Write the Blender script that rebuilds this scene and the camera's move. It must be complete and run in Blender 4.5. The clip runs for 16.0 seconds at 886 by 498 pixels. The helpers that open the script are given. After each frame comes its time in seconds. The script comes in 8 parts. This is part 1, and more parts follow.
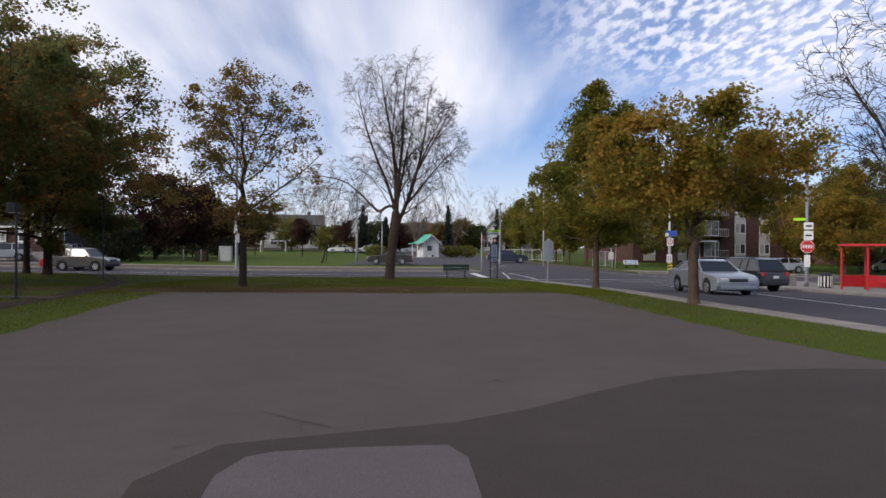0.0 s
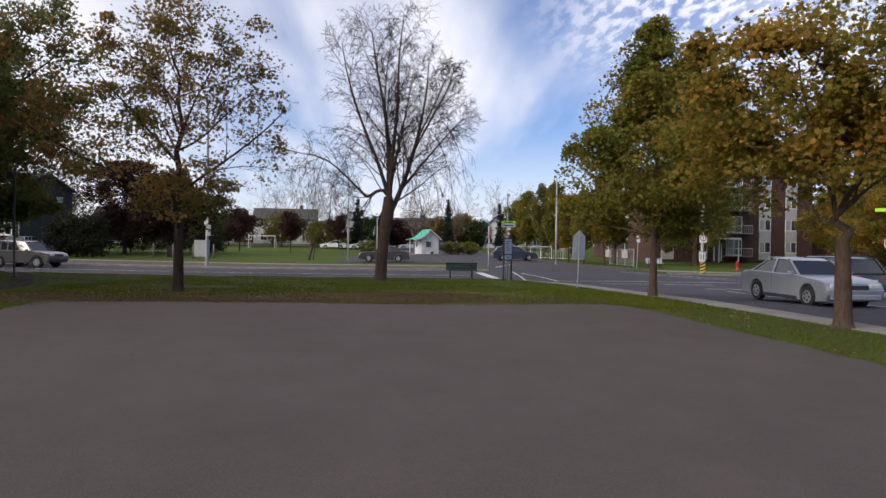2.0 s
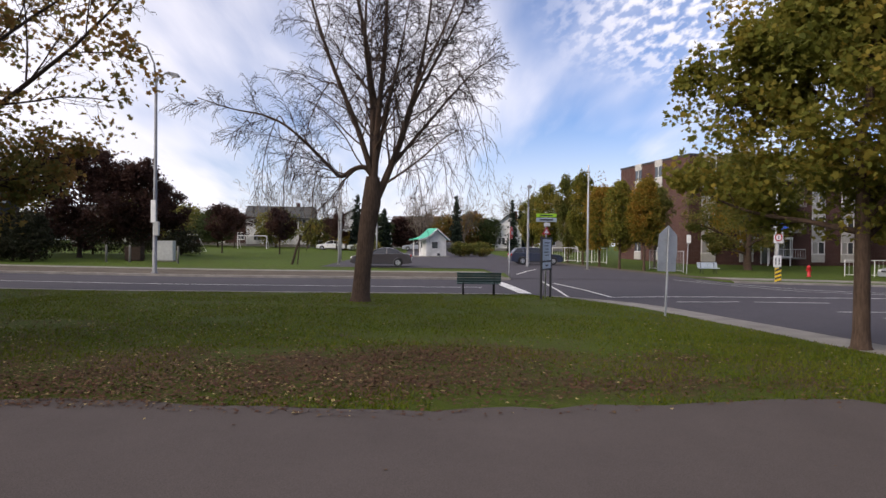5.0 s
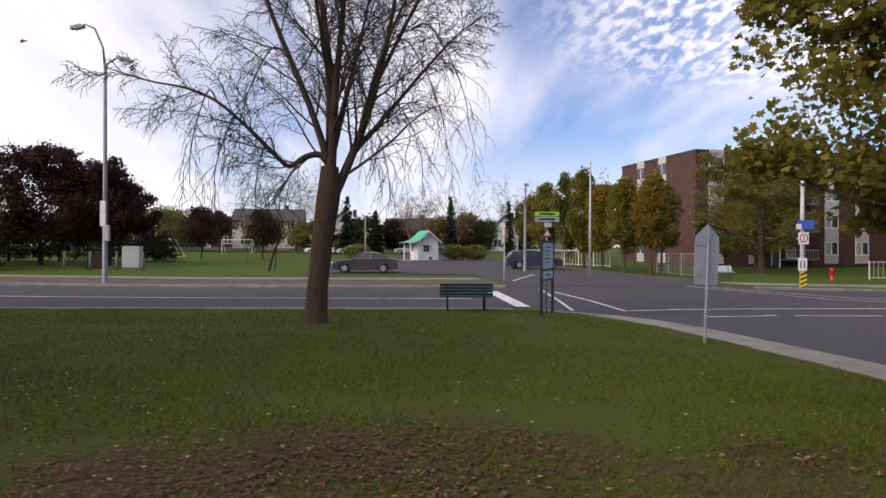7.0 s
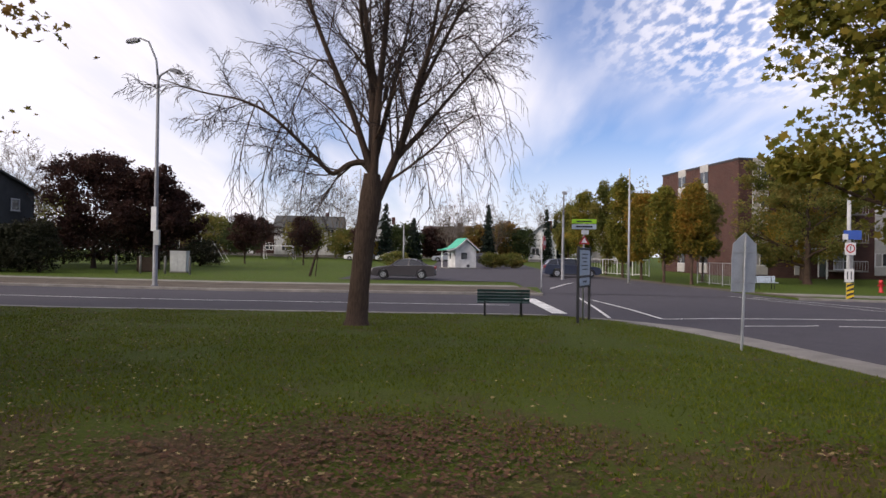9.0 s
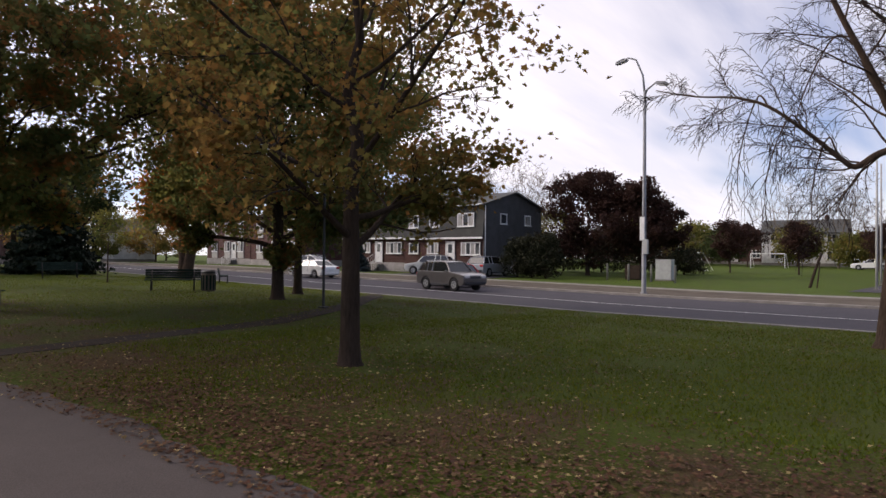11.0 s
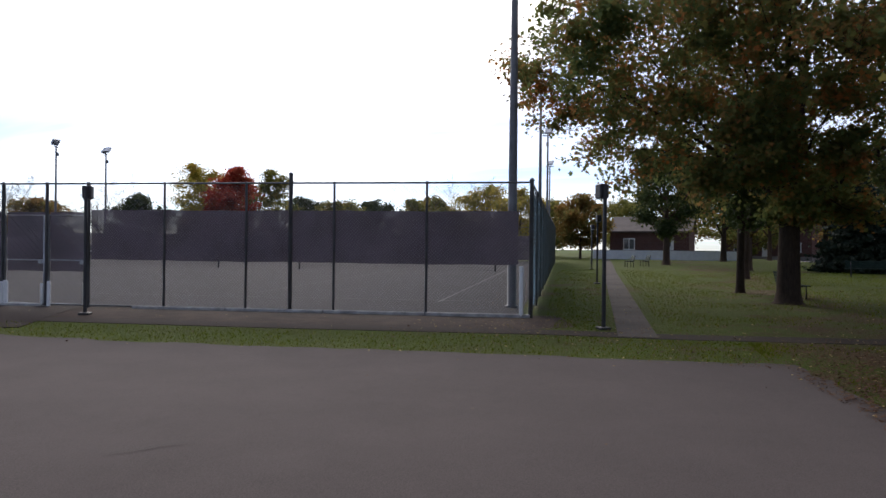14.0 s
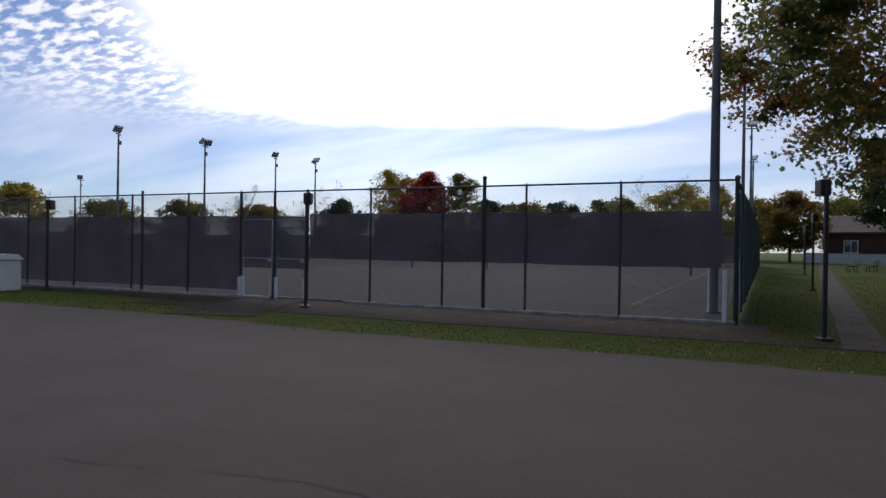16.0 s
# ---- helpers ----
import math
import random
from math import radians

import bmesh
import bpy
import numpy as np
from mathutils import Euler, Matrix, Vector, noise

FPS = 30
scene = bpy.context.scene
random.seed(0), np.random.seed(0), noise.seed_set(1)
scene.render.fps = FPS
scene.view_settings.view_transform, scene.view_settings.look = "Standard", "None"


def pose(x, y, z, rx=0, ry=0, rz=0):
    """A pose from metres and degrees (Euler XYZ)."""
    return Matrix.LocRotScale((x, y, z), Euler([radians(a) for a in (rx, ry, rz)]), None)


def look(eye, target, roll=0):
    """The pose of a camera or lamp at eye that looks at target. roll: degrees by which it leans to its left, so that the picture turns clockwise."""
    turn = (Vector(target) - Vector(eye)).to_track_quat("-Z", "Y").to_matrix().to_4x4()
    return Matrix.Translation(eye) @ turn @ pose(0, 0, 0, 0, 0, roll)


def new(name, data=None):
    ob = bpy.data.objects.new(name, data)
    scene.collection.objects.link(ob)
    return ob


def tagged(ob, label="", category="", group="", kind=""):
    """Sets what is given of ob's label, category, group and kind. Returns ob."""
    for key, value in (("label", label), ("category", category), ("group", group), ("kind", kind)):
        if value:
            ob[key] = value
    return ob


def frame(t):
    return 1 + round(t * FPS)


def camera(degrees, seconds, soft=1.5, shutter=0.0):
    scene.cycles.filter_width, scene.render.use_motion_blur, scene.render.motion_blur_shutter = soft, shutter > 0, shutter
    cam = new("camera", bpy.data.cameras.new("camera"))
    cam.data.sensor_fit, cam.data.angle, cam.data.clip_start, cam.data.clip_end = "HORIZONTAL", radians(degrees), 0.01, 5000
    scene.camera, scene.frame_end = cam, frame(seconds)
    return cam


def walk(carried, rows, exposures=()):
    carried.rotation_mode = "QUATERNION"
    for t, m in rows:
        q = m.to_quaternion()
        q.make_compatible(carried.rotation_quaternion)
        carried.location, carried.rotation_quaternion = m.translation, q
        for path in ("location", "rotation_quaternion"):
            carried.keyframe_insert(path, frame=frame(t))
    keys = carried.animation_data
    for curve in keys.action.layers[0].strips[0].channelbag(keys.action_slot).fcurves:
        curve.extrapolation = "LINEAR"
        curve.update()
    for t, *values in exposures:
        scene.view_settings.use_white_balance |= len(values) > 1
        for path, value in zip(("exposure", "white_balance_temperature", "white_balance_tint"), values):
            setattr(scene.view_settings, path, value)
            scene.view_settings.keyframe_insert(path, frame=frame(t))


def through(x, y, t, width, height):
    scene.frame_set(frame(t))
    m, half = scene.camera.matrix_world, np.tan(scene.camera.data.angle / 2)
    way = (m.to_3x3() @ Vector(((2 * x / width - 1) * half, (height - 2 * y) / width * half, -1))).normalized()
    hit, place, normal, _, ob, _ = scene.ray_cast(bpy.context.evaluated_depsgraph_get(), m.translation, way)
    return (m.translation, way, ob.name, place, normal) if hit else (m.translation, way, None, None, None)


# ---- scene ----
# light settings: sun power, cloud brightness (base, towards the sun, veil at the sun, its core), rows of exposure and white balance
SUN_POWER = 1.5
CLOUD = (11.0, 10.0, 6.0, 14.0)
EXPO = [(0.0, -0.1, 6460, 15), (4.2, 0.12, 6720, 17), (6.5, 0.07, 6820, 19), (8.2, 0.07, 6820, 19), (10.3, 0.0, 6850, 20), (11.5, 0.0, 6900, 21), (12.5, 0.25, 6860, 20), (13.5, 0.2, 6620, 18), (14.0, -0.06, 6380, 16), (14.5, -0.43, 6180, 18), (15.0, -0.74, 6130, 17), (16.0, -0.84, 6120, 15)]
cam = camera(68.8, 16.0)
PATH = [
    (0, (-1.345, 1.794, 2.012), (-1.286, 3.993, 2.005), 0.35),
    (0.5, (-0.987, 3.383, 1.939), (-0.929, 5.582, 1.932), 0.42),
    (1, (-0.932, 5.200, 1.878), (-0.871, 7.399, 1.869), 0.54),
    (1.5, (-1.167, 6.918, 1.854), (-1.107, 9.117, 1.840), 0.58),
    (2, (-1.392, 8.824, 1.857), (-1.327, 11.023, 1.841), 0.71),
    (2.5, (-1.487, 10.725, 1.880), (-1.427, 12.924, 1.862), 1.02),
    (3, (-1.536, 12.577, 1.897), (-1.479, 14.776, 1.876), 0.94),
    (3.5, (-1.543, 14.320, 1.898), (-1.493, 16.520, 1.875), 0.84),
    (4, (-1.467, 15.851, 1.926), (-1.420, 18.050, 1.903), 0.83),
    (4.2, (-1.425, 16.430, 1.930), (-1.379, 18.630, 1.908), 0.80),
    (6.5, (-0.725, 22.281, 2.027), (-0.685, 24.481, 2.016), 0.27),
    (7, (-0.588, 22.863, 2.049), (-0.538, 25.063, 2.040), 0.22),
    (7.5, (-0.502, 22.943, 2.004), (-0.447, 25.143, 2.004), 0.29),
    (8, (-0.428, 22.752, 1.993), (-0.369, 24.951, 2.005), 0.23),
    (8.2, (-0.398, 22.671, 1.989), (-0.342, 24.871, 2.004), 0.32),
    (10.5, (-1.142, 22.362, 1.980), (-2.163, 24.310, 2.021), 0.78),
    (11, (-1.105, 22.630, 1.976), (-2.596, 24.247, 2.004), 0.56),
    (11.5, (-1.033, 22.798, 1.927), (-2.901, 23.960, 1.951), 0.60),
    (12, (-0.812, 22.915, 1.909), (-2.897, 23.614, 1.927), 0.62),
    (12.5, (-0.660, 22.925, 1.907), (-2.781, 23.509, 1.925), 0.72),
    (13, (-0.594, 22.886, 1.918), (-2.757, 23.288, 1.934), 0.75),
    (13.5, (-0.608, 22.788, 1.944), (-2.807, 22.742, 1.951), 0.72),
    (14, (-0.490, 22.804, 1.947), (-2.593, 22.156, 1.944), 0.63),
    (14.5, (-0.477, 22.800, 1.934), (-2.418, 21.765, 1.928), 0.70),
    (15, (-0.476, 22.805, 1.936), (-2.369, 21.683, 1.930), 0.79),
    (15.5, (-0.365, 22.781, 1.938), (-2.227, 21.609, 1.932), 0.88),
    (16, (-0.237, 22.701, 1.929), (-2.077, 21.495, 1.924), 0.89),
]
walk(cam, [(t, look(eye, target, roll)) for t, eye, target, roll in PATH], EXPO)

# ---- world and sun ----
SUN_LEFT, SUN_UP = 123.0, 27.0          # degrees left of north (+y), degrees above the horizon
sx = -math.sin(radians(SUN_LEFT)) * math.cos(radians(SUN_UP))
sy = math.cos(radians(SUN_LEFT)) * math.cos(radians(SUN_UP))
SUN_DIR = Vector((sx, sy, math.sin(radians(SUN_UP))))

world = bpy.data.worlds.new("sky")
scene.world = world
world.use_nodes = True
wt = world.node_tree
wt.nodes.clear()


def wn(kind, **kw):
    n = wt.nodes.new(kind)
    for k, v in kw.items():
        n.inputs[k].default_value = v
    return n


def wmath(op, a, b=None, clamp=False):
    n = wt.nodes.new("ShaderNodeMath")
    n.operation, n.use_clamp = op, clamp
    for i, v in enumerate((a, b)):
        if v is None:
            continue
        if isinstance(v, (int, float)):
            n.inputs[i].default_value = v
        else:
            wt.links.new(v, n.inputs[i])
    return n.outputs[0]


sky = wt.nodes.new("ShaderNodeTexSky")
sky.sky_type = "NISHITA"
sky.sun_disc = False
sky.sun_elevation = radians(SUN_UP)
sky.sun_rotation = radians(-SUN_LEFT)
sky.air_density, sky.dust_density, sky.ozone_density = 1.0, 0.4, 4.0
tc = wt.nodes.new("ShaderNodeTexCoord")
sep = wt.nodes.new("ShaderNodeSeparateXYZ")
wt.links.new(tc.outputs["Generated"], sep.inputs[0])
dx, dy, dz = sep.outputs
up = wmath("ADD", wmath("MAXIMUM", dz, 0.0), 0.16)
# a flat cloud layer: direction projected on a plane overhead
comb = wt.nodes.new("ShaderNodeCombineXYZ")
wt.links.new(wmath("DIVIDE", dx, up), comb.inputs[0])
wt.links.new(wmath("DIVIDE", dy, up), comb.inputs[1])


def cloud_noise(rot, scale, detail, rough, loc):
    m = wt.nodes.new("ShaderNodeMapping")
    m.inputs["Rotation"].default_value = (0, 0, radians(rot))
    m.inputs["Scale"].default_value = scale
    m.inputs["Location"].default_value = loc
    wt.links.new(comb.outputs[0], m.inputs[0])
    n = wn("ShaderNodeTexNoise", Scale=1.0, Detail=detail, Roughness=rough)
    wt.links.new(m.outputs[0], n.inputs["Vector"])
    return n.outputs["Fac"]


def wrange(v, a, b, c=0.0, d=1.0):
    n = wt.nodes.new("ShaderNodeMapRange")
    n.interpolation_type = "SMOOTHSTEP"
    wt.links.new(v, n.inputs[0])
    for i, x in enumerate((a, b, c, d)):
        n.inputs[i + 1].default_value = x
    return n.outputs[0]


def soft_spot(cx, cy, r):
    """1 at a place of the cloud layer, 0 beyond r."""
    v = wt.nodes.new("ShaderNodeVectorMath")
    v.operation = "DISTANCE"
    wt.links.new(comb.outputs[0], v.inputs[0])
    v.inputs[1].default_value = (cx, cy, 0)
    return wrange(v.outputs["Value"], r, r * 0.35)


# thicker veil to the west, clearer blue to the north-east
lean = wmath("ADD", wmath("MULTIPLY", dx, -0.10), wmath("MULTIPLY", dy, 0.03))
broad = wrange(wmath("ADD", cloud_noise(58, (0.9, 0.30, 1), 4, 0.55, (1.7, 0.35, 0)), lean), 0.34, 0.66)
streak = wrange(cloud_noise(62, (2.6, 0.55, 1), 6, 0.6, (0.4, 3.1, 0)), 0.40, 0.75)
flock = wrange(cloud_noise(50, (27, 14, 1), 3, 0.5, (5.0, 1.0, 0)), 0.40, 0.62)
west = wrange(wmath("ADD", wmath("MULTIPLY", dx, -0.84), wmath("MULTIPLY", dy, -0.54)), 0.35, 0.75)
where = wmath("MAXIMUM", soft_spot(0.95, 1.75, 0.75), soft_spot(-1.05, -1.65, 1.2))
thin = wmath("MULTIPLY", wmath("ADD", wmath("MULTIPLY", broad, 0.85), wmath("MULTIPLY", streak, 0.30)), wmath("SUBTRACT", 1.0, wmath("MULTIPLY", west, 0.55)))
cover = wmath("ADD", wmath("MULTIPLY", thin, wmath("SUBTRACT", 1.0, wmath("MULTIPLY", where, 0.5))), wmath("MULTIPLY", wmath("MULTIPLY", flock, where), 0.75), clamp=True)
# milky haze low down, and the thick veil that hides the sun
haze = wmath("MULTIPLY", wrange(dz, 0.0, 0.22, 0.70, 0.0), wmath("SUBTRACT", 1.0, wmath("MULTIPLY", west, 0.8)))
sundot = wt.nodes.new("ShaderNodeVectorMath")
sundot.operation = "DOT_PRODUCT"
wt.links.new(tc.outputs["Generated"], sundot.inputs[0])
sundot.inputs[1].default_value = SUN_DIR
edge = wmath("MULTIPLY", wmath("SUBTRACT", cloud_noise(10, (1.2, 0.8, 1), 4, 0.55, (3.3, 7.7, 0)), 0.5), 0.16)
low_edge = wrange(wmath("ADD", dz, wmath("MULTIPLY", edge, 0.35)), 0.172, 0.205)
near_sun = wmath("MULTIPLY", wrange(wmath("ADD", sundot.outputs["Value"], edge), 0.865, 0.945), low_edge)
core_sun = wrange(sundot.outputs["Value"], 0.86, 0.995)
wide_sun = wrange(sundot.outputs["Value"], 0.0, 1.0)
cover = wmath("MAXIMUM", cover, near_sun, clamp=True)
cover = wmath("MAXIMUM", cover, haze, clamp=True)
cover = wmath("ADD", wmath("MULTIPLY", cover, 0.95), 0.04, clamp=True)
bright = wmath("ADD", wmath("ADD", CLOUD[0], wmath("MULTIPLY", wide_sun, CLOUD[1])), wmath("ADD", wmath("MULTIPLY", near_sun, CLOUD[2]), wmath("MULTIPLY", core_sun, CLOUD[3])))
tint = wt.nodes.new("ShaderNodeMixRGB")
tint.inputs[1].default_value, tint.inputs[2].default_value = (0.90, 0.93, 1.0, 1), (1.0, 0.97, 0.93, 1)
wt.links.new(wide_sun, tint.inputs[0])
ccol = wt.nodes.new("ShaderNodeMixRGB")
ccol.blend_type = "MULTIPLY"
ccol.inputs[0].default_value = 1.0
wt.links.new(tint.outputs[0], ccol.inputs[1])
wt.links.new(bright, ccol.inputs[2])
mix = wt.nodes.new("ShaderNodeMixRGB")
wt.links.new(cover, mix.inputs[0])
deep = wt.nodes.new("ShaderNodeMixRGB")
deep.blend_type = "MULTIPLY"
deep.inputs[0].default_value = 1.0
deep.inputs[2].default_value = (0.82, 1.04, 1.34, 1)
wt.links.new(sky.outputs[0], deep.inputs[1])
wt.links.new(deep.outputs[0], mix.inputs[1])
wt.links.new(ccol.outputs[0], mix.inputs[2])
bg = wt.nodes.new("ShaderNodeBackground")
bg.inputs["Strength"].default_value = 0.10
wt.links.new(mix.outputs[0], bg.inputs[0])
wo = wt.nodes.new("ShaderNodeOutputWorld")
wt.links.new(bg.outputs[0], wo.inputs[0])

sun_data = bpy.data.lights.new("sun", "SUN")
sun_data.energy, sun_data.angle, sun_data.color = SUN_POWER, radians(20), (1.0, 0.93, 0.82)
sun = new("sun", sun_data)
sun.matrix_world = look(SUN_DIR * 100, (0, 0, 0))

# ---- materials ----
def nodes_of(name):
    m = bpy.data.materials.new(name)
    m.use_nodes = True
    t = m.node_tree
    t.nodes.clear()
    return m, t


def coords(t, scale, warp=0.0, kind="Object"):
    c = t.nodes.new("ShaderNodeTexCoord")
    m = t.nodes.new("ShaderNodeMapping")
    m.inputs["Scale"].default_value = scale if isinstance(scale, tuple) else (scale,) * 3
    t.links.new(c.outputs[kind], m.inputs[0])
    return m.outputs[0]


def tnoise(t, vec, scale, detail=4, rough=0.6):
    n = t.nodes.new("ShaderNodeTexNoise")
    n.inputs["Scale"].default_value, n.inputs["Detail"].default_value, n.inputs["Roughness"].default_value = scale, detail, rough
    t.links.new(vec, n.inputs["Vector"])
    return n.outputs["Fac"]


def tramp(t, fac, stops):
    r = t.nodes.new("ShaderNodeValToRGB")
    e = r.color_ramp.elements
    while len(e) < len(stops):
        e.new(0.5)
    for el, (p, c) in zip(e, stops):
        el.position, el.color = p, (*c, 1)
    t.links.new(fac, r.inputs[0])
    return r.outputs[0]


def tmix(t, fac, a, b, kind="MIX"):
    n = t.nodes.new("ShaderNodeMixRGB")
    n.blend_type = kind
    for i, v in enumerate((fac, a, b)):
        if isinstance(v, (int, float)):
            n.inputs[i].default_value = v
        elif isinstance(v, tuple):
            n.inputs[i].default_value = (*v, 1)
        else:
            t.links.new(v, n.inputs[i])
    return n.outputs[0]


def tbump(t, height, strength, dist=0.01):
    b = t.nodes.new("ShaderNodeBump")
    b.inputs["Strength"].default_value, b.inputs["Distance"].default_value = strength, dist
    t.links.new(height, b.inputs["Height"])
    return b.outputs[0]


def finish(t, color, rough=0.8, metal=0.0, normal=None, spec=0.5, alpha=None, translucent=0.0, coat=0.0):
    p = t.nodes.new("ShaderNodeBsdfPrincipled")
    if isinstance(color, tuple):
        p.inputs["Base Color"].default_value = (*color, 1)
    else:
        t.links.new(color, p.inputs["Base Color"])
    if isinstance(rough, (int, float)):
        p.inputs["Roughness"].default_value = rough
    else:
        t.links.new(rough, p.inputs["Roughness"])
    p.inputs["Metallic"].default_value = metal
    p.inputs["Specular IOR Level"].default_value = spec
    p.inputs["Coat Weight"].default_value = coat
    if alpha is not None:
        p.inputs["Alpha"].default_value = alpha
    if normal is not None:
        t.links.new(normal, p.inputs["Normal"])
    out = t.nodes.new("ShaderNodeOutputMaterial")
    if translucent:
        tr = t.nodes.new("ShaderNodeBsdfTranslucent")
        if isinstance(color, tuple):
            tr.inputs[0].default_value = (*color, 1)
        else:
            t.links.new(color, tr.inputs[0])
        mx = t.nodes.new("ShaderNodeMixShader")
        mx.inputs[0].default_value = translucent
        t.links.new(p.outputs[0], mx.inputs[1])
        t.links.new(tr.outputs[0], mx.inputs[2])
        t.links.new(mx.outputs[0], out.inputs[0])
    else:
        t.links.new(p.outputs[0], out.inputs[0])


def plain(name, c, rough=0.7, metal=0.0, vary=0.12, scale=3.0, bump=0.0, spec=0.5, coat=0.0, fine=40.0):
    """Paint, metal, plastic: one colour with stains at two scales."""
    m, t = nodes_of(name)
    v = coords(t, 1.0)
    a = tnoise(t, v, scale, 5)
    b = tnoise(t, v, fine, 3)
    dark = tuple(x * (1 - vary * 1.6) for x in c)
    lite = tuple(min(1, x * (1 + vary)) for x in c)
    col = tmix(t, 0.25, tramp(t, a, [(0.3, dark), (0.7, lite)]), tramp(t, b, [(0.35, dark), (0.65, lite)]))
    r = t.nodes.new("ShaderNodeMapRange")
    t.links.new(a, r.inputs[0])
    r.inputs[3].default_value, r.inputs[4].default_value = max(0, rough - 0.08), min(1, rough + 0.1)
    finish(t, col, r.outputs[0], metal, tbump(t, b, bump) if bump else None, spec, coat=coat)
    return m


def asphalt(name, c, patch=0.22):
    m, t = nodes_of(name)
    v = coords(t, 1.0)
    big = tnoise(t, v, 0.16, 4, 0.65)
    mid = tnoise(t, v, 1.3, 5, 0.7)
    grit = tnoise(t, v, 90, 2, 0.7)
    col = tramp(t, big, [(0.25, tuple(x * (1 - patch) for x in c)), (0.55, c), (0.8, tuple(x * (1 + patch) for x in c))])
    col = tmix(t, 0.45, col, tramp(t, mid, [(0.3, tuple(x * 0.68 for x in c)), (0.7, tuple(x * 1.32 for x in c))]))
    col = tmix(t, 0.45, col, tramp(t, grit, [(0.3, tuple(x * 0.5 for x in c)), (0.7, tuple(x * 1.6 for x in c))]))
    finish(t, col, 0.95, 0, tbump(t, grit, 0.35, 0.006), 0.12)
    return m


def grass_mat(name, bare=0.5, dim=1.0, red=1.0):
    m, t = nodes_of(name)
    v = coords(t, 1.0)
    big = tnoise(t, v, 0.09, 4, 0.6)
    mid = tnoise(t, v, 0.7, 5, 0.65)
    fine = tnoise(t, v, 38, 4, 0.75)
    green = tramp(t, fine, [(0.28, (0.046 * dim * red, 0.064 * dim, 0.006 * dim)), (0.5, (0.092 * dim * red, 0.130 * dim, 0.011 * dim)), (0.72, (0.150 * dim * red, 0.184 * dim, 0.024 * dim))])
    olive = tramp(t, fine, [(0.3, (0.050 * dim, 0.044 * dim, 0.014 * dim)), (0.7, (0.16 * dim, 0.135 * dim, 0.05 * dim))])
    col = tmix(t, tramp(t, mid, [(0.45, (0, 0, 0)), (0.75, (0.5, 0.5, 0.5))]), green, olive)
    soil = tramp(t, fine, [(0.3, (0.036, 0.020, 0.013)), (0.7, (0.115, 0.062, 0.038))])
    if bare:
        # trodden, leaf-strewn belt where the grass meets the lot
        s = t.nodes.new("ShaderNodeSeparateXYZ")
        t.links.new(v, s.inputs[0])
        belt = t.nodes.new("ShaderNodeMath")
        belt.operation = "ABSOLUTE"
        off = t.nodes.new("ShaderNodeMath")
        off.operation = "SUBTRACT"
        t.links.new(s.outputs[1], off.inputs[0])
        off.inputs[1].default_value = 27.2
        t.links.new(off.outputs[0], belt.inputs[0])
        r = t.nodes.new("ShaderNodeMapRange")
        t.links.new(belt.outputs[0], r.inputs[0])
        for i, q in enumerate((0.9, 3.0, 0.10, 0.0)):
            r.inputs[i + 1].default_value = q
        worn = t.nodes.new("ShaderNodeMath")
        t.links.new(tmix(t, 0.55, big, mid), worn.inputs[0])
        t.links.new(r.outputs[0], worn.inputs[1])
        col = tmix(t, tramp(t, worn.outputs[0], [(0.60 - 0.1 * bare, (0, 0, 0)), (0.66, (0.75, 0.75, 0.75))]), col, soil)
    finish(t, col, 0.95, 0, tbump(t, fine, 0.9, 0.03), 0.15)
    return m


def bark_mat(name, c):
    m, t = nodes_of(name)
    v = coords(t, (1, 1, 0.18))
    a = tnoise(t, v, 26, 6, 0.7)
    b = tnoise(t, coords(t, 1.0), 1.6, 4)
    col = tramp(t, a, [(0.3, tuple(x * 0.35 for x in c)), (0.55, c), (0.8, tuple(min(1, x * 1.6) for x in c))])
    col = tmix(t, 0.35, col, tramp(t, b, [(0.3, tuple(x * 0.5 for x in c)), (0.7, tuple(x * 1.35 for x in c))]))
    finish(t, col, 0.95, 0, tbump(t, a, 0.9, 0.03), 0.1)
    return m


def leaf_mat(name, stops, translucent=0.35, patchy=0.62):
    m, t = nodes_of(name)
    g = t.nodes.new("ShaderNodeNewGeometry")
    v = coords(t, 1.0)
    n = tnoise(t, v, 0.55, 3)
    spread = tmix(t, patchy, g.outputs["Random Per Island"], tramp(t, n, [(0.3, (0, 0, 0)), (0.7, (1, 1, 1))]))
    k = len(stops)
    col = tramp(t, spread, [((i + 0.5) / k, c) for i, c in enumerate(stops)])
    finish(t, col, 0.7, 0, None, 0.12, translucent=translucent)
    return m


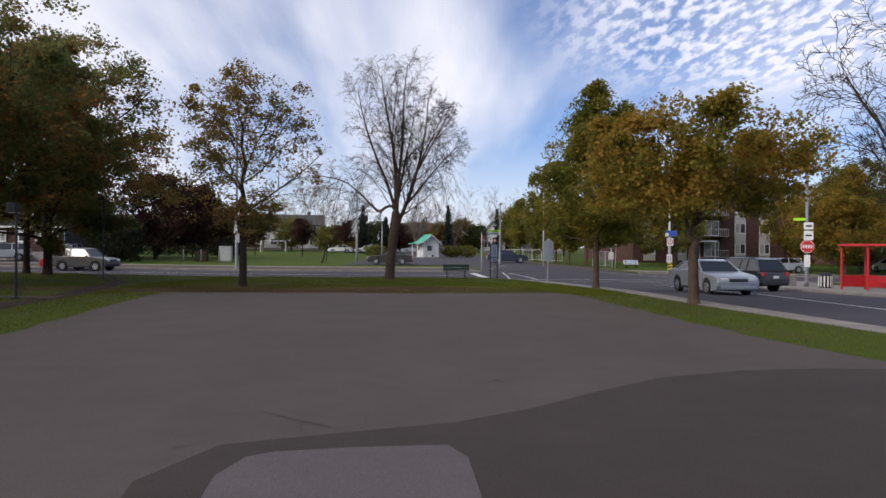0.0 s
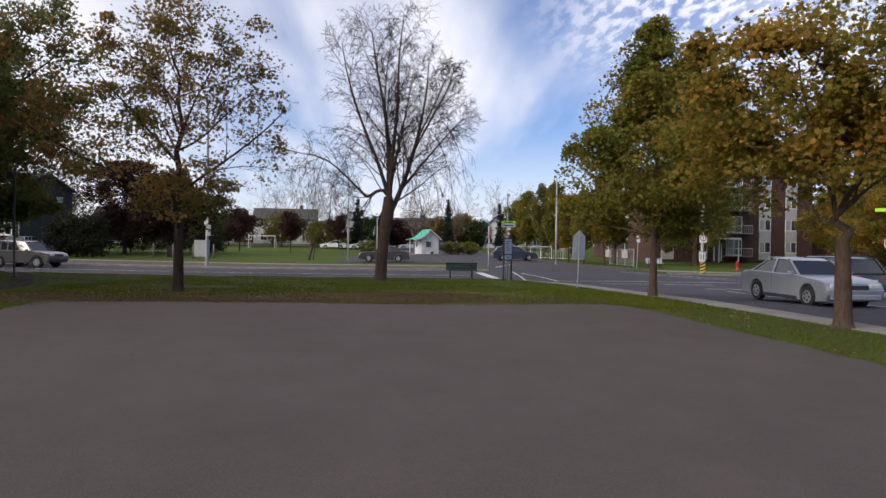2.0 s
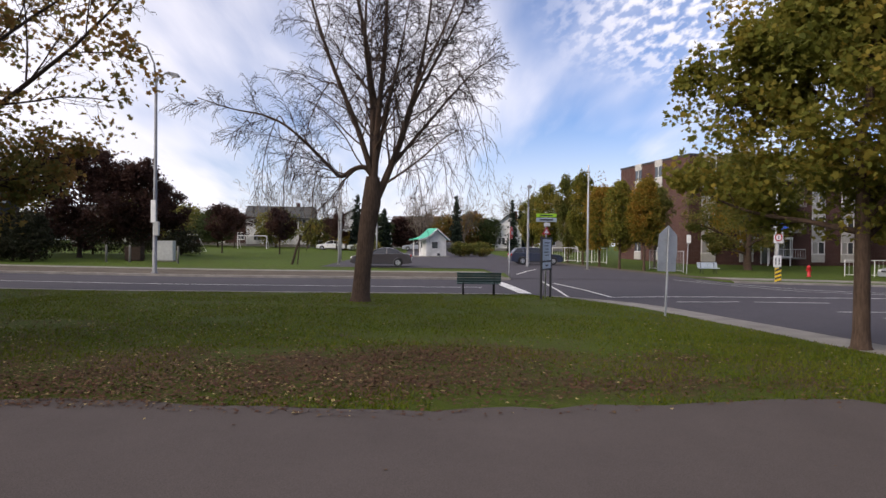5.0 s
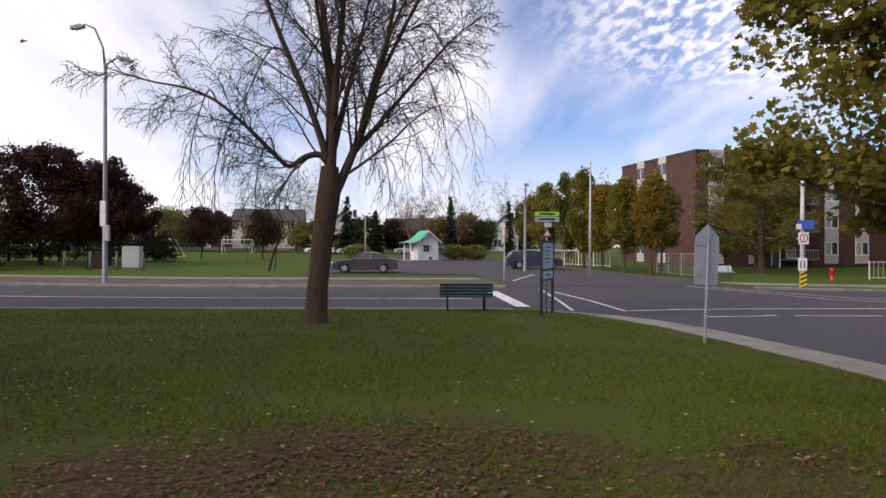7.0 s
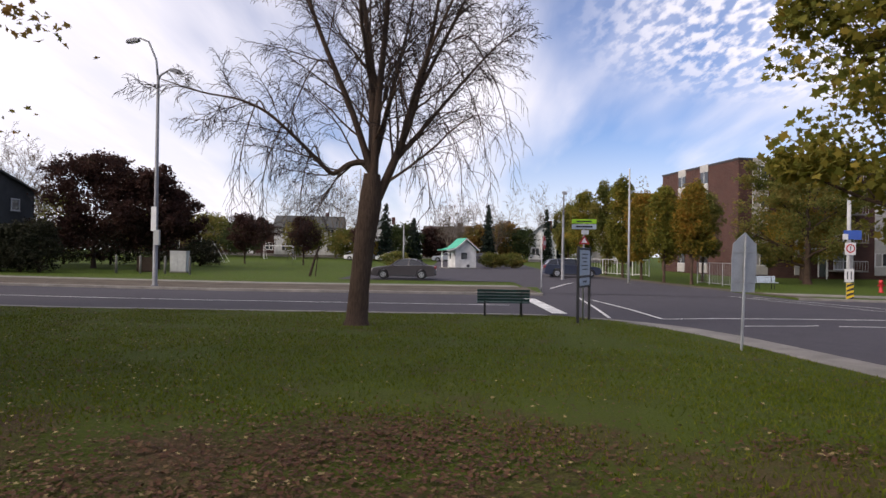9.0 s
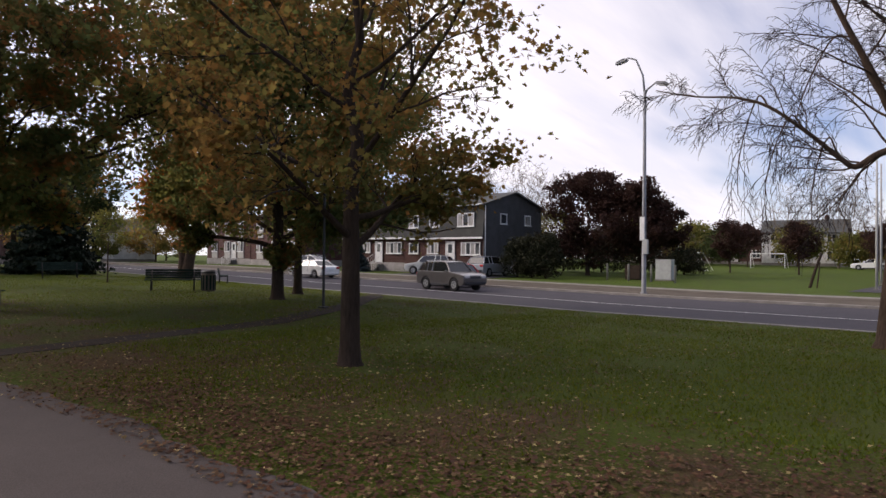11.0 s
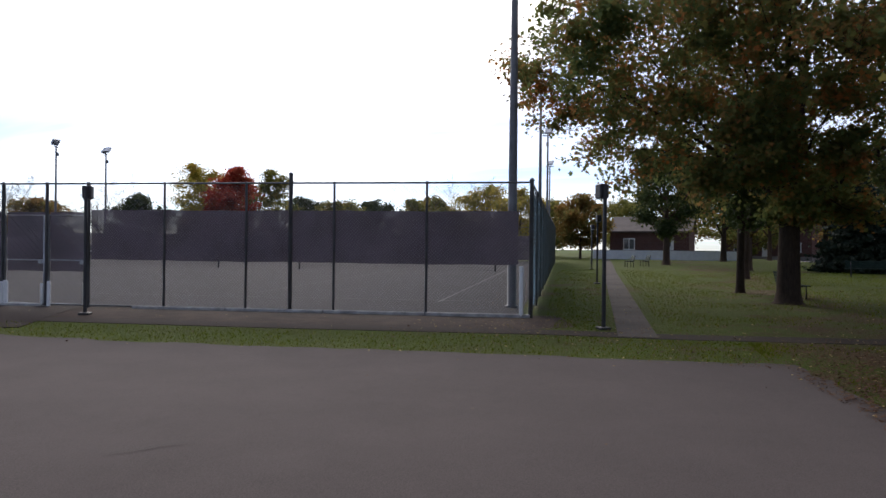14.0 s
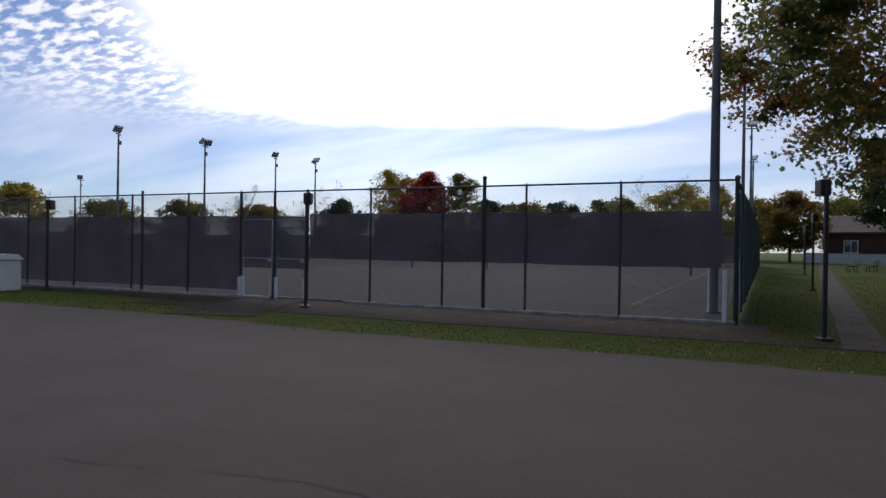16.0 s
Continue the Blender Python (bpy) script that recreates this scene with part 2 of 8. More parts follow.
def brick_mat(name, c, mortar=(0.30, 0.28, 0.26), w=0.42, h=0.15):
    m, t = nodes_of(name)
    cc = t.nodes.new("ShaderNodeTexCoord")
    s = t.nodes.new("ShaderNodeSeparateXYZ")
    t.links.new(cc.outputs["Object"], s.inputs[0])
    ad = t.nodes.new("ShaderNodeMath")
    t.links.new(s.outputs[0], ad.inputs[0])
    t.links.new(s.outputs[1], ad.inputs[1])
    cb = t.nodes.new("ShaderNodeCombineXYZ")
    t.links.new(ad.outputs[0], cb.inputs[0])
    t.links.new(s.outputs[2], cb.inputs[1])
    b = t.nodes.new("ShaderNodeTexBrick")
    t.links.new(cb.outputs[0], b.inputs["Vector"])
    b.inputs["Color1"].default_value = (*c, 1)
    b.inputs["Color2"].default_value = (*[x * 0.62 for x in c], 1)
    b.inputs["Mortar"].default_value = (*mortar, 1)
    b.inputs["Scale"].default_value = 1.0
    b.inputs["Mortar Size"].default_value = 0.014
    b.inputs["Brick Width"].default_value, b.inputs["Row Height"].default_value = w, h
    n = tnoise(t, coords(t, 1.0), 0.8, 5)
    col = tmix(t, 0.35, b.outputs["Color"], tramp(t, n, [(0.3, tuple(x * 0.5 for x in c)), (0.7, tuple(min(1, x * 1.4) for x in c))]))
    finish(t, col, 0.9, 0, tbump(t, b.outputs["Fac"], -0.4, 0.006), 0.2)
    return m


def siding_mat(name, c, step=0.12):
    m, t = nodes_of(name)
    v = coords(t, 1.0)
    w = t.nodes.new("ShaderNodeTexWave")
    w.bands_direction, w.wave_profile = "Z", "SAW"
    w.inputs["Scale"].default_value = 0.314 / step * 0.5
    t.links.new(v, w.inputs["Vector"])
    n = tnoise(t, v, 1.2, 5)
    col = tramp(t, n, [(0.3, tuple(x * 0.75 for x in c)), (0.7, tuple(min(1, x * 1.15) for x in c))])
    finish(t, col, 0.75, 0, tbump(t, w.outputs["Fac"], 0.5, 0.01), 0.3)
    return m


def glass_mat(name, c=(0.03, 0.035, 0.04), rough=0.06):
    m, t = nodes_of(name)
    n = tnoise(t, coords(t, 1.0), 0.9, 3)
    col = tramp(t, n, [(0.3, tuple(x * 0.6 for x in c)), (0.7, tuple(x * 1.5 for x in c))])
    finish(t, col, rough, 0, None, 0.8)
    return m


def net_mat(name, c, alpha, through=0.0):
    m, t = nodes_of(name)
    v = coords(t, 1.0)
    n = tnoise(t, v, 1.1, 4)
    col = tramp(t, n, [(0.3, tuple(x * 0.7 for x in c)), (0.7, tuple(x * 1.3 for x in c))])
    finish(t, col, 0.85, 0, None, 0.2, alpha=alpha, translucent=through)
    return m


M = {}
M["lot"] = asphalt("lot_asphalt", (0.075, 0.063, 0.059), 0.5)
M["lot_dark"] = asphalt("patched_asphalt", (0.046, 0.038, 0.035), 0.25)
M["lot_pale"] = asphalt("pale_asphalt", (0.094, 0.080, 0.082), 0.15)
M["road"] = asphalt("road_asphalt", (0.066, 0.062, 0.071), 0.18)
M["walk"] = asphalt("worn_path", (0.038, 0.029, 0.024), 0.3)
M["path_concrete"] = plain("worn_path_concrete", (0.078, 0.066, 0.057), 0.92, vary=0.3, scale=1.0, bump=0.3, spec=0.2)
M["concrete"] = plain("concrete", (0.225, 0.21, 0.19), 0.9, vary=0.25, scale=1.2, bump=0.25, spec=0.2)
M["court"] = plain("court_surface", (0.034, 0.032, 0.034), 0.95, vary=0.25, scale=0.3, bump=0.1, spec=0.08)
M["white_line"] = plain("line_paint", (0.62, 0.62, 0.60), 0.8, vary=0.3, scale=2.5, spec=0.2)
M["grass"] = grass_mat("park_grass", 0.45, 0.58)
M["meadow"] = grass_mat("field_grass", 0.0, 0.68, 0.86)
M["verge"] = plain("dusty_verge", (0.108, 0.090, 0.070), 0.95, vary=0.3, scale=0.8, bump=0.3, spec=0.1)
M["footing_paint"] = plain("pale_footing", (0.33, 0.32, 0.30), 0.85, vary=0.35, scale=4.0, bump=0.2, spec=0.1)
M["soil"] = plain("bare_soil", (0.052, 0.036, 0.028), 0.98, vary=0.4, scale=2.0, bump=0.6, spec=0.1)
M["blade"] = leaf_mat("grass_blade", [(0.074, 0.098, 0.008), (0.100, 0.132, 0.010), (0.150, 0.150, 0.020)], 0.5, 0.4)
M["litter"] = leaf_mat("fallen_leaf", [(0.070, 0.034, 0.018), (0.095, 0.050, 0.025), (0.12, 0.075, 0.036), (0.085, 0.036, 0.02), (0.19, 0.14, 0.066), (0.34, 0.27, 0.12)], 0.1, 0.15)
M["litter_brown"] = leaf_mat("brown_fallen_leaf", [(0.050, 0.024, 0.015), (0.075, 0.034, 0.020), (0.095, 0.045, 0.024), (0.06, 0.03, 0.02), (0.14, 0.085, 0.04)], 0.1, 0.15)
M["bark"] = bark_mat("grey_bark", (0.088, 0.060, 0.044))
M["bark_dark"] = bark_mat("dark_bark", (0.052, 0.037, 0.028))
M["bark_pale"] = bark_mat("pale_bark", (0.15, 0.125, 0.095))
M["twig"] = plain("twig", (0.040, 0.031, 0.028), 0.9, vary=0.25, spec=0.1)
M["leaf_gold"] = leaf_mat("gold_green_leaf", [(0.08, 0.10, 0.018), (0.15, 0.14, 0.024), (0.24, 0.18, 0.03), (0.34, 0.20, 0.034), (0.30, 0.135, 0.025)], 0.55)
M["leaf_maple"] = leaf_mat("turning_maple_leaf", [(0.12, 0.135, 0.040), (0.15, 0.14, 0.042), (0.21, 0.15, 0.045), (0.26, 0.135, 0.042), (0.29, 0.19, 0.05)], 0.7)
M["leaf_amber"] = leaf_mat("amber_maple_leaf", [(0.10, 0.14, 0.05), (0.12, 0.15, 0.05), (0.16, 0.16, 0.05), (0.25, 0.145, 0.05), (0.46, 0.17, 0.05)], 0.7)
M["leaf_yellow"] = leaf_mat("yellowing_green_leaf", [(0.095, 0.108, 0.02), (0.14, 0.145, 0.025), (0.21, 0.18, 0.032), (0.33, 0.22, 0.036)], 0.5)
M["leaf_orange"] = leaf_mat("orange_leaf", [(0.20, 0.07, 0.015), (0.40, 0.14, 0.02), (0.45, 0.20, 0.03)])
M["leaf_red"] = leaf_mat("dark_red_leaf", [(0.026, 0.017, 0.015), (0.048, 0.024, 0.019), (0.070, 0.034, 0.026), (0.036, 0.028, 0.018)])
M["leaf_scarlet"] = leaf_mat("scarlet_leaf", [(0.24, 0.03, 0.02), (0.36, 0.06, 0.035), (0.28, 0.08, 0.035)], 0.6)
M["leaf_olive"] = leaf_mat("olive_leaf", [(0.085, 0.11, 0.028), (0.14, 0.15, 0.038), (0.21, 0.19, 0.05), (0.28, 0.20, 0.055)], 0.6)
M["leaf_green"] = leaf_mat("dark_green_leaf", [(0.032, 0.048, 0.018), (0.05, 0.07, 0.024), (0.075, 0.085, 0.028)])
M["leaf_hedge"] = leaf_mat("dark_hedge_leaf", [(0.018, 0.022, 0.012), (0.028, 0.030, 0.016), (0.042, 0.036, 0.020)], 0.2)
# Yellow leaves made brighter than their own colour, to look lit from behind.
M["leaf_backlit"] = leaf_mat("backlit_yellow_leaf", [(0.20, 0.21, 0.045), (0.32, 0.28, 0.055), (0.42, 0.32, 0.065), (0.40, 0.24, 0.05)], 0.65)
M["needle"] = leaf_mat("spruce_needle", [(0.012, 0.020, 0.013), (0.022, 0.034, 0.022), (0.035, 0.046, 0.032)], 0.1)
M["needle_blue"] = leaf_mat("blue_spruce_needle", [(0.03, 0.045, 0.05), (0.05, 0.07, 0.075), (0.07, 0.09, 0.095)], 0.1)
M["black_metal"] = plain("black_paint", (0.016, 0.016, 0.018), 0.5, vary=0.3)
M["wire"] = plain("dull_wire", (0.15, 0.155, 0.165), 0.6, metal=0.3, vary=0.2)
M["galv"] = plain("galvanised_steel", (0.42, 0.43, 0.44), 0.5, metal=0.6, vary=0.2)
M["alu"] = plain("grey_sign_back", (0.40, 0.42, 0.44), 0.5, metal=0.45, vary=0.15)
M["pole_pale"] = plain("pale_pole", (0.40, 0.40, 0.39), 0.6, vary=0.15)
M["pole_grey"] = plain("grey_pole", (0.20, 0.205, 0.215), 0.6, metal=0.3, vary=0.2)
# Silhouetted look of the court poles and fence put into a darker grey.
M["court_steel"] = plain("backlit_court_steel", (0.12, 0.124, 0.13), 0.6, metal=0.2, vary=0.25)
M["white_paint"] = plain("white_paint", (0.66, 0.66, 0.64), 0.6, vary=0.10)
M["cream"] = plain("cream_panel", (0.42, 0.40, 0.37), 0.75, vary=0.12)
M["bench_green"] = plain("bench_green", (0.010, 0.050, 0.043), 0.55, vary=0.3, scale=6)
M["bench_dark"] = plain("dark_green_slat", (0.018, 0.035, 0.028), 0.85, vary=0.35, scale=6, spec=0.15)
M["teal_roof"] = plain("teal_roof", (0.03, 0.36, 0.23), 0.6, vary=0.15, scale=4)
M["sign_green"] = plain("lime_sign", (0.38, 0.75, 0.02), 0.5, vary=0.05)
M["sign_blue"] = plain("pale_blue_sign", (0.42, 0.48, 0.54), 0.5, vary=0.1)
M["blue"] = plain("blue_sign", (0.04, 0.10, 0.38), 0.5, vary=0.1)
M["red"] = plain("red_paint", (0.45, 0.018, 0.022), 0.5, vary=0.12)
M["yellow"] = plain("yellow_paint", (0.75, 0.50, 0.02), 0.6, vary=0.1)
M["text_dark"] = plain("dark_lettering", (0.03, 0.03, 0.035), 0.7, vary=0.1)
M["tar"] = plain("tar_crack", (0.028, 0.024, 0.022), 0.9, vary=0.2)
M["screen"] = net_mat("windscreen_fabric", (0.078, 0.066, 0.084), 0.92, 0.2)
M["screen_blue"] = net_mat("blue_grey_windscreen", (0.27, 0.43, 0.52), 0.93, 0.6)
M["court_line"] = plain("worn_court_line", (0.16, 0.16, 0.155), 0.9, vary=0.35, scale=2.0, spec=0.1)
M["tyre"] = plain("tyre_rubber", (0.018, 0.018, 0.019), 0.9, vary=0.2)
M["rim"] = plain("alloy_rim", (0.45, 0.46, 0.47), 0.35, metal=0.8, vary=0.1)
M["car_glass"] = glass_mat("car_glass", (0.012, 0.014, 0.017))
M["pane"] = glass_mat("window_glass", (0.05, 0.055, 0.06))
M["lamp_lens"] = plain("lamp_lens", (0.65, 0.66, 0.66), 0.2, vary=0.1, spec=0.8)
M["tail"] = plain("tail_lens", (0.35, 0.02, 0.02), 0.25, vary=0.1, spec=0.8)
for key, c in (("car_white", (0.72, 0.72, 0.70)), ("car_red", (0.48, 0.012, 0.018)), ("car_silver", (0.30, 0.32, 0.35)), ("car_dark", (0.050, 0.043, 0.047)),
               ("car_blue", (0.020, 0.028, 0.055)), ("car_black", (0.016, 0.016, 0.018)), ("car_taupe", (0.085, 0.076, 0.074)), ("car_pale", (0.52, 0.54, 0.52))):
    M[key] = plain(key, c, 0.32, 0.25, vary=0.05, spec=0.6, coat=0.6)
M["brick_red"] = brick_mat("red_brick", (0.092, 0.040, 0.034), (0.16, 0.14, 0.13))
M["brick_brown"] = brick_mat("brown_brick", (0.080, 0.035, 0.028), (0.12, 0.10, 0.09))
M["stone"] = brick_mat("grey_stone_base", (0.34, 0.32, 0.30), w=0.5, h=0.2)
M["siding_dark"] = siding_mat("dark_grey_siding", (0.038, 0.039, 0.036))
M["siding_side"] = siding_mat("slate_siding", (0.062, 0.064, 0.066))
M["siding_white"] = siding_mat("white_siding", (0.62, 0.62, 0.60))
M["siding_beige"] = siding_mat("beige_siding", (0.42, 0.38, 0.32))
M["roof_dark"] = siding_mat("dark_shingle", (0.060, 0.062, 0.060), 0.2)
M["roof_brown"] = siding_mat("brown_shingle", (0.085, 0.068, 0.060), 0.2)
M["rust"] = plain("weathered_board", (0.16, 0.13, 0.11), 0.9, vary=0.3)
M["cabinet"] = plain("utility_cabinet_paint", (0.38, 0.39, 0.37), 0.6, vary=0.12)
M["curtain"] = plain("window_curtain", (0.30, 0.29, 0.27), 0.9, vary=0.15)
M["door_white"] = plain("white_door", (0.66, 0.66, 0.64), 0.6, vary=0.08)

# ---- builders ----
class MB:
    """Collects vertices and faces of one mesh."""

    def __init__(self):
        self.v, self.f = [], []

    def add(self, verts, faces, m=None):
        n = len(self.v)
        self.v += [tuple(m @ Vector(p)) for p in verts] if m is not None else [tuple(p) for p in verts]
        self.f += [tuple(i + n for i in q) for q in faces]
        return self

    def box(self, c, s, b=0.0, m=None, rz=0.0, taper=1.0):
        """A box about its centre, with chamfered upright and level edges where b is given."""
        x, y, z = s[0] / 2, s[1] / 2, s[2] / 2
        mm = Matrix.Translation(c) @ Matrix.Rotation(radians(rz), 4, "Z")
        if m is not None:
            mm = m @ mm
        if not b:
            vs = [(sx_ * x * (taper if sz_ > 0 else 1), sy_ * y * (taper if sz_ > 0 else 1), sz_ * z) for sz_ in (-1, 1) for sx_, sy_ in ((-1, -1), (1, -1), (1, 1), (-1, 1))]
            fs = [(3, 2, 1, 0), (4, 5, 6, 7)] + [(i, (i + 1) % 4, 4 + (i + 1) % 4, 4 + i) for i in range(4)]
            return self.add(vs, fs, mm)
        ring = lambda e, zz: [(-x + e, -y, zz), (x - e, -y, zz), (x, -y + e, zz), (x, y - e, zz), (x - e, y, zz), (-x + e, y, zz), (-x, y - e, zz), (-x, -y + e, zz)]
        small = lambda zz: [(px * (x - b) / x, py * (y - b) / y, zz) for px, py, _ in ring(b, zz)]
        vs = small(-z) + ring(b, -z + b) + ring(b, z - b) + small(z)
        fs = [tuple(range(7, -1, -1)), tuple(range(24, 32))]
        for k in range(3):
            fs += [(8 * k + i, 8 * k + (i + 1) % 8, 8 * k + 8 + (i + 1) % 8, 8 * k + 8 + i) for i in range(8)]
        return self.add(vs, fs, mm)

    def tube(self, pts, rad, n=8, caps=True):
        pts = [Vector(p) for p in pts]
        if isinstance(rad, (int, float)):
            rad = [rad] * len(pts)
        start = len(self.v)
        u = None
        for i, p in enumerate(pts):
            d = (pts[min(i + 1, len(pts) - 1)] - pts[max(i - 1, 0)])
            d = d.normalized() if d.length > 1e-9 else Vector((0, 0, 1))
            if u is None:
                u = d.orthogonal().normalized()
            u = (u - d * u.dot(d))
            u = u.normalized() if u.length > 1e-6 else d.orthogonal().normalized()
            w = d.cross(u)
            for k in range(n):
                a = 2 * math.pi * k / n
                self.v.append(tuple(p + (u * math.cos(a) + w * math.sin(a)) * rad[i]))
        for i in range(len(pts) - 1):
            for k in range(n):
                a, b = start + i * n + k, start + i * n + (k + 1) % n
                self.f.append((a, b, b + n, a + n))
        if caps:
            self.f.append(tuple(range(start + n - 1, start - 1, -1)))
            e = start + (len(pts) - 1) * n
            self.f.append(tuple(range(e, e + n)))
        return self

    def lathe(self, c, prof, n=16):
        """prof: (radius, z) from bottom to top."""
        s = len(self.v)
        for r, z in prof:
            self.v += [(c[0] + r * math.cos(2 * math.pi * k / n), c[1] + r * math.sin(2 * math.pi * k / n), c[2] + z) for k in range(n)]
        for i in range(len(prof) - 1):
            self.f += [(s + i * n + k, s + i * n + (k + 1) % n, s + (i + 1) * n + (k + 1) % n, s + (i + 1) * n + k) for k in range(n)]
        self.f.append(tuple(range(s + n - 1, s - 1, -1)))
        e = s + (len(prof) - 1) * n
        self.f.append(tuple(range(e, e + n)))
        return self

    def prism(self, poly, axis, a, b, m=None):
        """A polygon (2D) pushed along an axis from a to b. axis y: poly is (x, z); axis x: (y, z); axis z: (x, y)."""
        put = {"y": lambda p, d: (p[0], d, p[1]), "x": lambda p, d: (d, p[0], p[1]), "z": lambda p, d: (p[0], p[1], d)}[axis]
        n = len(poly)
        vs = [put(p, a) for p in poly] + [put(p, b) for p in poly]
        fs = [tuple(range(n)), tuple(range(2 * n - 1, n - 1, -1))] + [(i, n + i, n + (i + 1) % n, (i + 1) % n) for i in range(n)]
        return self.add(vs, fs, m)


def mesh_of(name, mb, mats, smooth=False):
    me = bpy.data.meshes.new(name)
    me.from_pydata(mb.v, [], mb.f)
    bm = bmesh.new()
    bm.from_mesh(me)
    bmesh.ops.recalc_face_normals(bm, faces=bm.faces)
    bm.to_mesh(me)
    bm.free()
    me.materials.append(M[mats] if isinstance(mats, str) else mats)
    if smooth:
        me.shade_smooth()
    return me


def raw_mesh(name, co, nper, mats):
    """Many separate polygons of nper corners each, from an array (count * nper, 3)."""
    me = bpy.data.meshes.new(name)
    n = len(co)
    me.vertices.add(n)
    me.vertices.foreach_set("co", np.asarray(co, dtype=np.float32).ravel())
    me.loops.add(n)
    me.loops.foreach_set("vertex_index", np.arange(n, dtype=np.int32))
    me.polygons.add(n // nper)
    me.polygons.foreach_set("loop_start", np.arange(0, n, nper, dtype=np.int32))
    me.update(calc_edges=True)
    me.materials.append(M[mats])
    return me


def part(name, mb, mats, parent, label="", smooth=False):
    me = mb if isinstance(mb, bpy.types.Mesh) else mesh_of(name, mb, mats, smooth)
    ob = new(name, me)
    ob.parent = parent
    if label:
        tagged(ob, label)
    return ob


def clamp(v, a, b):
    return max(a, min(b, v))


KERB_N, KERB_F, KERB_W = 44.0, 57.7, 56.0            # the main street's kerbs; the far one stands nearer west of the drive


def slope(x, y):
    return 0.01 * clamp(-x - 14, 0, 60) - 0.016 * clamp(x - 8, 0, 30)


def lawn_z(x, y):
    """The height of grass and pavements: the lot is level, the grass falls to the street, the field beyond rises slowly."""
    if y <= KERB_N:
        b = 0.33 - clamp((y - 27) / (KERB_N - 27), 0, 1) * 0.30
    elif y < KERB_F:
        b = 0.03
    else:
        b = 0.03 + 0.012 * (min(y, 170) - KERB_F)
    # a shallow dip towards the corner of the two streets
    dip = 0.11 * clamp((x - 2.5) / 2.5, 0, 1) * clamp((y - 28) / 7, 0, 1) * clamp((48 - y) / 6, 0, 1)
    mound = 0.2 * clamp((-x - 15) / 5, 0, 1) * clamp((y - 27) / 7, 0, 1) * clamp((43.5 - y) / 5, 0, 1)
    return b + slope(x, y) - dip + mound


def road_z(x, y):
    if y > KERB_F:
        return lawn_z(x, y) - 0.12 * clamp(1 - (y - KERB_F) / 6, 0, 1)
    return lawn_z(x, y) - 0.12


NEAR_SIDE = [(x, KERB_N) for x in (-200, -140, -100, -74, -60, -45, -30, -14, -2, 1.6)] + [
    (3.9, 43.2), (5.0, 42.6), (5.9, 41.2), (6.4, 39.2), (6.7, 36.5), (6.85, 33.5), (6.8, 30.2), (6.9, 27.5), (7.4, 24), (7.75, 21), (8.8, 15), (11.6, 0), (16.5, -28), (26, -80)]
FAR_SIDE = [(31, -80), (24, -30), (18.6, 7), (17.3, 22), (17.6, 30), (18.1, 36), (18.5, 40), (19.2, 43), (21.0, 45.4), (25, 46.6), (50, 47), (90, 47), (200, 47)]


def thing(name, x, y, z, rz, label, category, group=""):
    e = new(name)
    e.matrix_basis = pose(x, y, z, 0, 0, rz)
    e.empty_display_size = 0.2
    return tagged(e, label, category, group)


def sheet(name, poly, zf, off, mats, step=3.0, skirt=0.0, label="", kind="structure"):
    """A surface over a plan polygon, cut into cells and laid on the terrain, with a skirt downwards."""
    bm = bmesh.new()
    bm.faces.new([bm.verts.new((x, y, 0)) for x, y in poly])
    xs, ys = [p[0] for p in poly], [p[1] for p in poly]
    for ax, lo, hi in ((0, min(xs), max(xs)), (1, min(ys), max(ys))):
        st = max(step, (hi - lo) / 90)
        k = math.ceil(lo / st) * st
        while k < hi:
            no = (1, 0, 0) if ax == 0 else (0, 1, 0)
            bmesh.ops.bisect_plane(bm, geom=bm.verts[:] + bm.edges[:] + bm.faces[:], plane_co=(k, k, 0), plane_no=no)
            k += st
    bmesh.ops.triangulate(bm, faces=[f for f in bm.faces if len(f.verts) > 4])
    for v in bm.verts:
        v.co.z = zf(v.co.x, v.co.y) + off
    if skirt:
        rim = [e for e in bm.edges if e.is_boundary]
        r = bmesh.ops.extrude_edge_only(bm, edges=rim)
        for v in (g for g in r["geom"] if isinstance(g, bmesh.types.BMVert)):
            v.co.z -= skirt
    bmesh.ops.recalc_face_normals(bm, faces=bm.faces)
    me = bpy.data.meshes.new(name)
    bm.to_mesh(me)
    bm.free()
    me.materials.append(M[mats])
    ob = new(name, me)
    return tagged(ob, label, name.split("_")[0], kind=kind) if label else tagged(ob, kind=kind)


def ribbon(pts, w):
    """The outline of a strip of width w along a plan line."""
    left, right = [], []
    for i, p in enumerate(pts):
        a, b = Vector(pts[max(i - 1, 0)]), Vector(pts[min(i + 1, len(pts) - 1)])
        d = (b - a).normalized()
        n = Vector((-d.y, d.x)) * w / 2
        left.append((p[0] + n.x, p[1] + n.y))
        right.append((p[0] - n.x, p[1] - n.y))
    return left + right[::-1]


